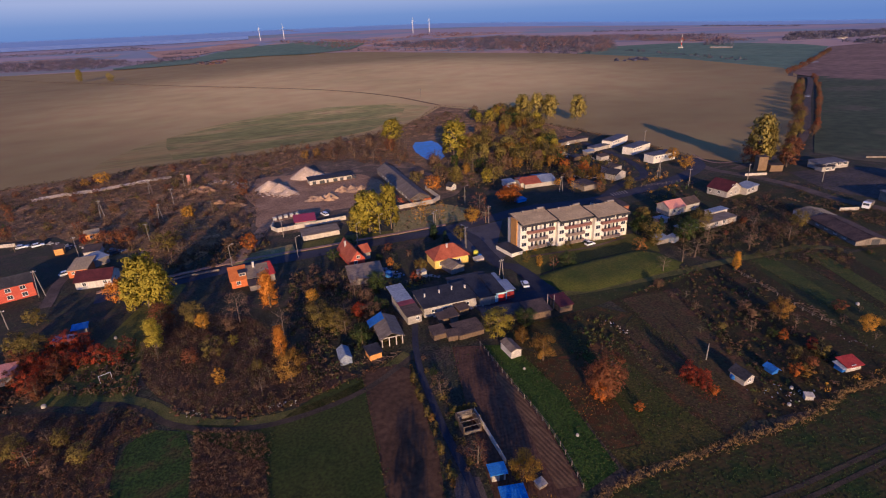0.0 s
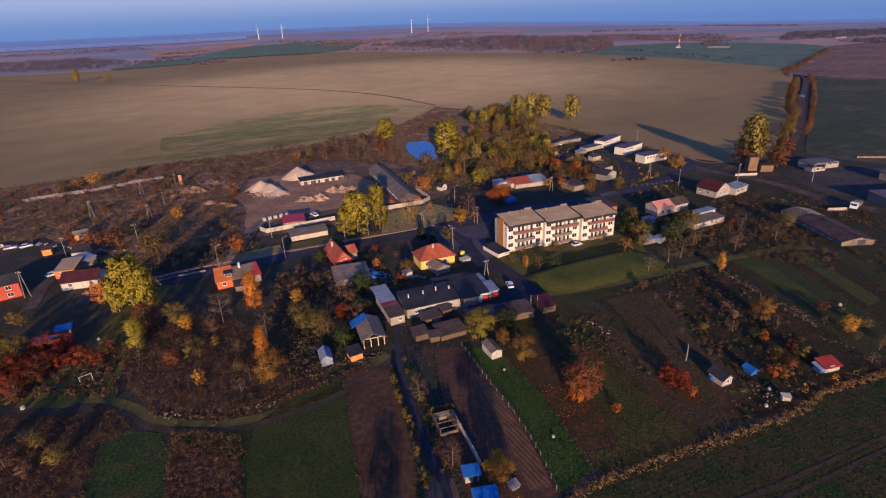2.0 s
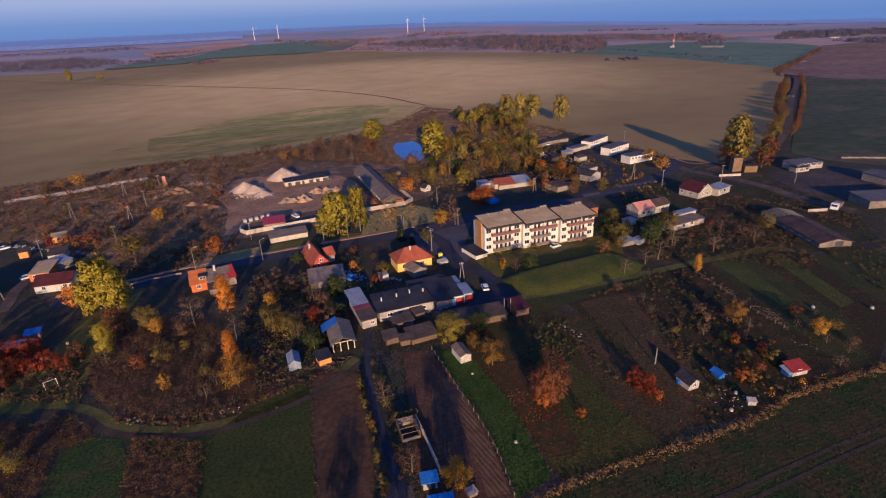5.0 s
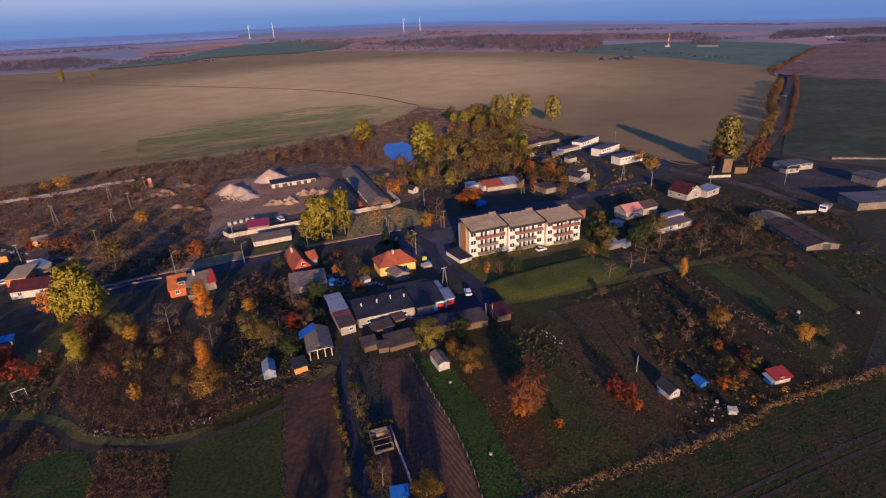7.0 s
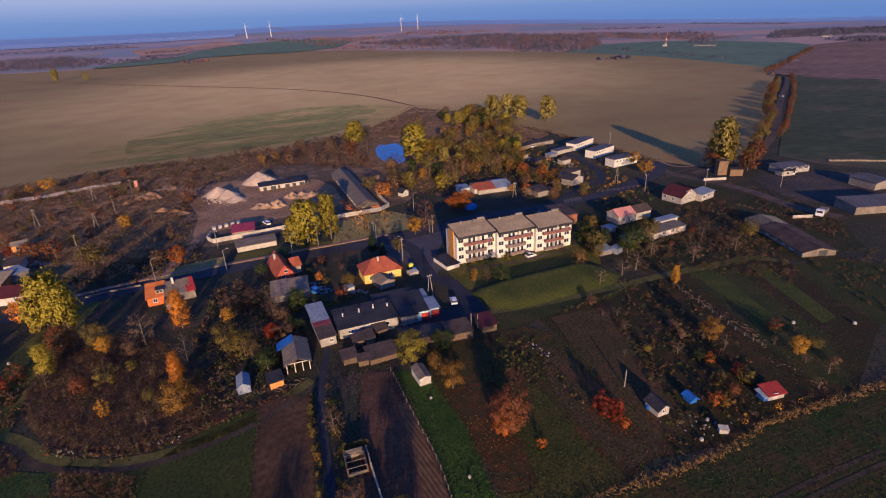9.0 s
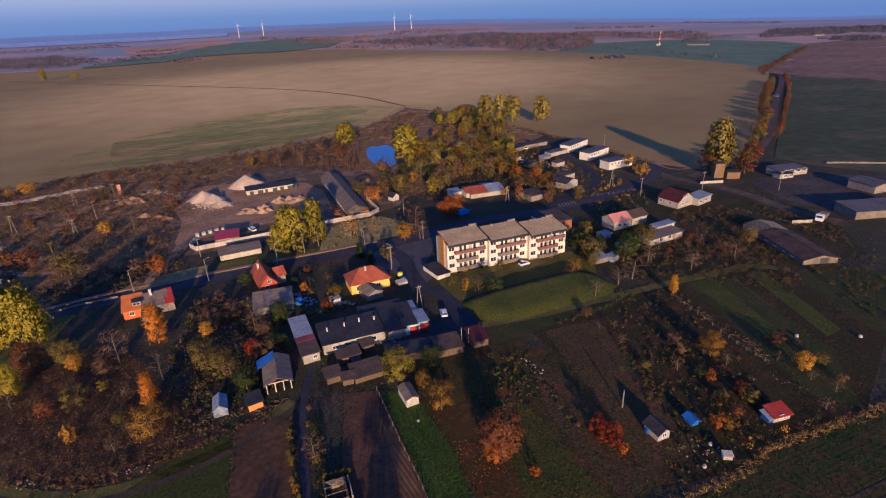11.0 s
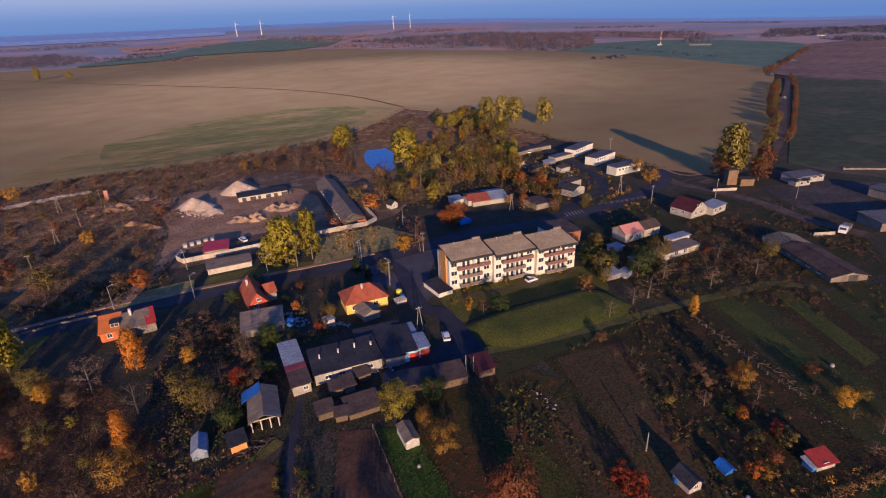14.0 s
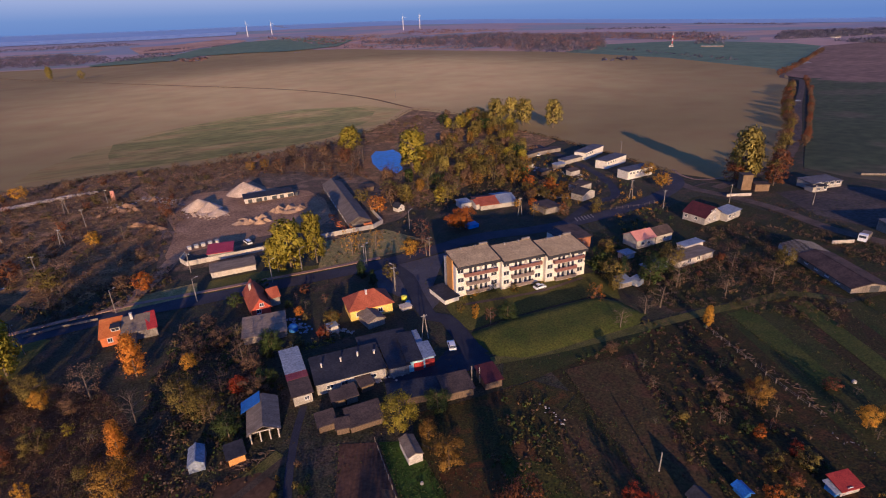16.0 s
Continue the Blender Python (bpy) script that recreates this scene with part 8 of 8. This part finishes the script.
def tank(at, r, label, material):
    ob = new("water_tank")
    ob.location = (*at, ground_z(*at))
    tagged(ob, label, "tank")
    bm = bmesh.new()
    bmesh.ops.create_cone(bm, cap_ends=True, segments=18, radius1=r, radius2=r * 0.92, depth=r * 1.5, matrix=Matrix.Translation((0, 0, r * 0.75)))
    bmesh.ops.bevel(bm, geom=[e for e in bm.edges if len(e.link_faces) == 2 and e.calc_face_angle(0) > 1], offset=r * 0.2, segments=3, affect="EDGES")
    part("barrel", bm, material, ob)
    bm = bmesh.new()
    bmesh.ops.create_cone(bm, cap_ends=True, segments=12, radius1=r * 0.3, radius2=r * 0.3, depth=0.12, matrix=Matrix.Translation((0, 0, r * 1.5 + 0.06)))
    part("lid", bm, material, ob)


for q, r in (((136.4, 71.0), 0.42), ((148.2, 64.6), 0.42), ((87.4, 51.4), 0.36), ((92.3, 54.7), 0.36), ((-50.0, 114.5), 0.5), ((46.8, 61.0), 0.3), ((48.1, 82.9), 0.3), ((-40.7, 140.1), 0.4), ((-59.4, 149.0), 0.5), ((127.2, 124.1), 0.5)):
    tank(q, r, "white plastic water tank on the grass", dull_white)
tank((65.3, 146.6), 0.9, "yellow painted bin beside the side street", yellow_paint)
tank((65.3, 143.3), 0.8, "blue plastic bin beside the side street", blue_tarp)
tank((85.1, 61.8), 0.7, "blue covered barrel beside the garden house", blue_tarp)
tank((34.2, 143.5), 1.2, "blue covered stack beside the outbuilding", blue_tarp)


def small_box(at, w, d, h, material, name, label, turn=0.0, lid=None):
    ob = new(name)
    ob.matrix_world = Matrix.Translation((*at, ground_z(*at))) @ Matrix.Rotation(radians(turn), 4, "Z")
    tagged(ob, label, name.replace("_", " "))
    box_part("body", material, ob, -w / 2, w / 2, -d / 2, d / 2, -0.2, h)
    bm = bmesh.new()
    slab(bm, [(-w / 2 - 0.12, -d / 2 - 0.12, h + 0.08), (w / 2 + 0.12, -d / 2 - 0.12, h + 0.08), (w / 2 + 0.12, d / 2 + 0.12, h + 0.3), (-w / 2 - 0.12, d / 2 + 0.12, h + 0.3)], 0.07)
    part("lid", bm, lid or material, ob)


small_box((92.3, 51.3), 1.5, 1.0, 0.9, dull_white, "garden_box", "small white garden box in the allotments", -30)
small_box((34.9, 53.9), 1.5, 1.3, 0.7, hall_wall, "hen_house", "small grey hen house with a pale roof", 10, dull_white)
small_box((43.5, 138.9), 2.6, 2.0, 1.8, white_wall, "garden_hut", "small white hut in the garden", 10, blue_sheet)
small_box((106.4, 190.9), 4.5, 3.0, 1.2, bright_blue, "blue_container", "bright blue container by the road", 8)
small_box((64.1, 141.7), 3.0, 2.0, 0.8, concrete, "log_stack", "pale stack of boards on the verge", 10)
small_box((128.3, 125.2), 3.2, 2.6, 1.8, blue_sheet, "garden_hut", "blue hut with a pale roof", 20, blue_sheet)
small_box((-76.9, 184.1), 3.0, 2.0, 1.5, white_wall, "porch_box", "white porch in front of the brick house", 15)
for k, q in enumerate(curve_through([(5.7, 220.3), (10.4, 221.5), (15.3, 222.6)], 2.1)):
    small_box((q.x, q.y), 1.3, 1.2, 1.0, white_wall, "concrete_block", "pale concrete block in a row", 10)


def debris(name, label, points, n, long, thick, material, spread=0.6):
    """Countless loose boards, stones or scraps strewn along a line."""
    verts, faces = [], []
    line = curve_through(points, 0.5)
    for k in range(n):
        q = line[int(rng.integers(0, len(line)))]
        x, y = q.x + rng.normal(scale=spread), q.y + rng.normal(scale=spread)
        a, l = rng.uniform(0, 6.28), rng.uniform(0.4, 1.0) * long
        z = ground_z(x, y) + rng.uniform(0.02, 0.25)
        c, s = math.cos(a), math.sin(a)
        i = len(verts)
        for u, v, w in ((-1, -1, -1), (1, -1, -1), (1, 1, -1), (-1, 1, -1), (-1, -1, 1), (1, -1, 1), (1, 1, 1), (-1, 1, 1)):
            du, dv = u * l / 2, v * thick * rng.uniform(0.7, 1.3)
            verts.append((x + c * du - s * dv, y + s * du + c * dv, z + w * thick * 0.5 + u * rng.uniform(-0.05, 0.12)))
        faces += [tuple(i + j for j in f) for f in ((0, 1, 5, 4), (1, 2, 6, 5), (2, 3, 7, 6), (3, 0, 4, 7), (4, 5, 6, 7), (3, 2, 1, 0))]
    return tagged(mesh_object(name, verts, faces, material), label, "debris", kind="stuff")


debris("board_scraps", "loose boards beside the orange shed", [(19.0, 100.2), (22.5, 100.5), (25.0, 101.9)], 34, 1.6, 0.07, wood, 0.5)
debris("board_scraps", "grey boards and poles along the allotments", [(127.3, 96.6), (125.6, 85.3), (125.2, 80.1)], 34, 2.0, 0.05, wood, 0.7)
debris("board_scraps", "weathered timber heaps in the allotments", [(125.0, 78.5), (125.2, 74.1), (122.9, 67.0)], 36, 1.4, 0.06, wood, 0.8)
debris("stone_scraps", "white stones along a garden edge", [(76.5, 90.9), (77.2, 88.1), (77.3, 85.2)], 22, 0.35, 0.12, concrete, 0.5)
debris("litter", "pale litter on the track bank", [(-20.6, 99.3), (-18.9, 97.5)], 14, 0.4, 0.08, dull_white, 0.5)
debris("litter", "pale litter in the weeds", [(-5.8, 93.9), (-2.4, 93.6), (0.4, 93.0)], 22, 0.4, 0.08, dull_white, 0.5)
debris("litter", "scrap around the allotment huts", [(89.0, 54.0), (92.3, 52.4), (95.3, 52.9)], 12, 0.5, 0.08, dull_white, 0.8)
debris("litter", "scrap beside the western sheds", [(-89.6, 238.4), (-80.8, 237.6), (-63.0, 222.6), (-49.8, 212.2)], 90, 1.2, 0.25, dull_white, 0.8)
debris("litter", "clutter behind the workshop", [(39.1, 114.7), (45.2, 114.0), (51.6, 114.2)], 70, 1.2, 0.22, concrete, 0.8)
debris("litter", "clutter beside the outbuilding", [(31.5, 144.3), (35.1, 144.9)], 40, 1.2, 0.2, dull_white, 0.6)
debris("litter", "clutter in the garden behind the yellow house", [(44.0, 140.5), (48.1, 135.5)], 30, 1.2, 0.2, dull_white, 0.7)
debris("rubble_scraps", "broken stone around the gravel heaps", [(3.7, 271.2), (8.8, 263.4), (13.7, 257.2), (18.0, 258.2)], 170, 0.9, 0.35, gravel_pile, 2.0)
debris("rubble_scraps", "spoil and stones in the scrub", [(-30.7, 293.0), (-17.8, 305.4), (-3.8, 287.1)], 160, 0.8, 0.3, rubble, 2.5)
debris("rubble_scraps", "rubble under the barn's eaves", [(60.2, 234.0), (60.7, 218.1), (62.6, 214.1)], 60, 1.0, 0.3, brick, 0.8)

debris("litter", "pale odds and ends between garden huts", [(172.7, 269.0), (174.1, 250.8), (180.7, 239.9), (179.8, 224.2)], 70, 1.4, 0.3, dull_white, 2.2)
debris("litter", "pale scraps beside the gardens", [(148.7, 219.0), (153.8, 206.0), (161.3, 206.4)], 36, 1.0, 0.25, dull_white, 1.6)
debris("litter", "blue and grey clutter beside the house", [(33.0, 152.5), (35.3, 146.4), (37.9, 140.5)], 40, 0.9, 0.22, blue_sheet, 1.0)
debris("litter", "scraps beside the fire garages", [(47.1, 117.5), (50.1, 117.3), (53.1, 114.7)], 40, 0.9, 0.22, dull_white, 0.9)
debris("board_scraps", "planks and beams beside the low sheds", [(40.3, 120.8), (43.4, 117.4), (47.2, 117.0)], 40, 1.8, 0.10, wood, 0.9)
debris("litter", "plastic and boards among the allotment huts", [(85.2, 57.7), (86.6, 55.1), (91.0, 54.9)], 10, 0.5, 0.08, blue_sheet, 0.9)
debris("litter", "pale scraps along the allotment hedge", [(117.7, 65.3), (119.2, 61.9), (120.1, 58.9)], 10, 0.5, 0.06, pole_grey, 0.9)

# brick chimney stack in the scrub
def stack(at):
    ob = new("brick_stack")
    ob.location = (*at, ground_z(*at))
    tagged(ob, "square pink brick stack standing in the scrub", "chimney stack")
    bm = bmesh.new()
    cylinder(bm, (0, 0, -0.4), (0, 0, 5.6), 1.25, 1.1, 4)
    part("shaft", bm, pink_roof, ob)
    bm = bmesh.new()
    cylinder(bm, (0, 0, 5.6), (0, 0, 5.9), 1.25, 1.25, 4)
    bm.faces.new([v for v in bm.verts if v.co.z > 5.8])
    part("cap", bm, brown_roof, ob)


stack((-32.4, 308.7))


def turbine(at, height, turn):
    ob = new("wind_turbine")
    ob.matrix_world = Matrix.Translation((at[0], at[1], ground_z(at[0], at[1]))) @ Matrix.Rotation(radians(turn), 4, "Z")
    tagged(ob, "white three-bladed wind turbine on the horizon", "wind turbine", "wind turbines")
    bm = bmesh.new()
    cylinder(bm, (0, 0, -5), (0, 0, height), 1.9, 1.1, 12)
    part("tower", bm, plastic_white, ob)
    hub = box_part("nacelle", plastic_white, ob, -1.4, 1.4, -3.5, 3.5, height - 1.2, height + 1.6)
    for k in range(3):
        a = math.pi / 2 + k * 2 * math.pi / 3 + 0.2
        bm = bmesh.new()
        limb(bm, Vector((0, -4, height)), Vector((math.cos(a) * 17, -4, height + math.sin(a) * 17)), 0.7, 0.25, 4)
        part("blade", bm, plastic_white, hub)


for q, h in (((155.3, 2895.8, 39.9), 60), ((268.1, 2887.6, 45.3), 60), ((896.8, 2757.8, 29.3), 64), ((976.3, 2730.7, 31.3), 68)):
    turbine(q, h, 20)


def radio_mast(at, height):
    ob = new("radio_mast")
    ob.location = (at[0], at[1], ground_z(at[0], at[1]))
    tagged(ob, "red and white banded mast beyond the fields", "mast")
    n = 5
    for k in range(n):
        bm = bmesh.new()
        cylinder(bm, (0, 0, height * k / n), (0, 0, height * (k + 1) / n), 1.3 - 0.18 * k, 1.1 - 0.18 * k, 6)
        part("section", bm, plastic_white if k % 2 == 0 else red_paint, ob)


radio_mast((960.1, 994.4), 29)
house("far_hall", "long white hall far beyond the fields", (957.6, 910.0), (976.5, 873.7), 12, 3.4, "ridge_x", 1, hall_wall, dull_white, category="hall")
house("far_hall", "small white farm building far away", (927.3, 968.3), (930.7, 961.9), 8, 4, "ridge_x", 1, white_wall, dull_white, category="hall")
for q, r in (((-650.9, 2618.1), (-641.2, 2609.2)), ((-569.2, 2579.7), (-554.8, 2566.3)), ((1369.8, 997.1), (1371.5, 989.5)), ((1359.4, 905.9), (1388.6, 912.4)), ((1518.3, 943.5), (1520.0, 928.6)), ((-1.9, 2172.7), (17.8, 2213.9)), ((-547.1, 2635.8), (-532.4, 2621.8))):
    house("far_house", "tiny pale house in the hazy distance", q, r, 9, 4, "ridge_x", 2, white_wall, grey_roof)


def backdrop():
    """Haze and evening sky behind the last hills: a plain glowing curtain beyond everything."""
    m = bpy.data.materials.new("evening_haze")
    m.use_nodes = True
    n, l = m.node_tree.nodes, m.node_tree.links
    n.remove(n["Principled BSDF"])
    em = n.new("ShaderNodeEmission")
    geo = n.new("ShaderNodeNewGeometry")
    sep = n.new("ShaderNodeSeparateXYZ")
    l.new(geo.outputs["Position"], sep.inputs[0])
    rg = n.new("ShaderNodeMapRange")
    rg.inputs[1].default_value, rg.inputs[2].default_value = 30, 290
    l.new(sep.outputs["Z"], rg.inputs[0])
    ramp = n.new("ShaderNodeValToRGB")
    e = ramp.color_ramp.elements
    e[0].position, e[0].color = 0.0, HAZE[0]
    e[1].position, e[1].color = 1.0, HAZE[2]
    k = e.new(0.45)
    k.color = HAZE[1]
    l.new(rg.outputs[0], ramp.inputs[0])
    l.new(ramp.outputs[0], em.inputs["Color"])
    l.new(em.outputs[0], n["Material Output"].inputs["Surface"])
    verts, faces = [], []
    for i in range(61):
        a = radians(-40 + 130 * i / 60)
        x, y = 4850 * math.sin(a), 4850 * math.cos(a)
        verts += [(x, y, -60), (x, y, 900)]
    faces = [(2 * i, 2 * i + 2, 2 * i + 3, 2 * i + 1) for i in range(60)]
    ob = mesh_object("backdrop", verts, faces, m)
    tagged(ob, "hazy blue evening sky above the horizon", "sky", kind="structure")


HAZE = ((0.134, 0.190, 0.315, 1), (0.178, 0.230, 0.336, 1), (0.34, 0.34, 0.39, 1))
backdrop()
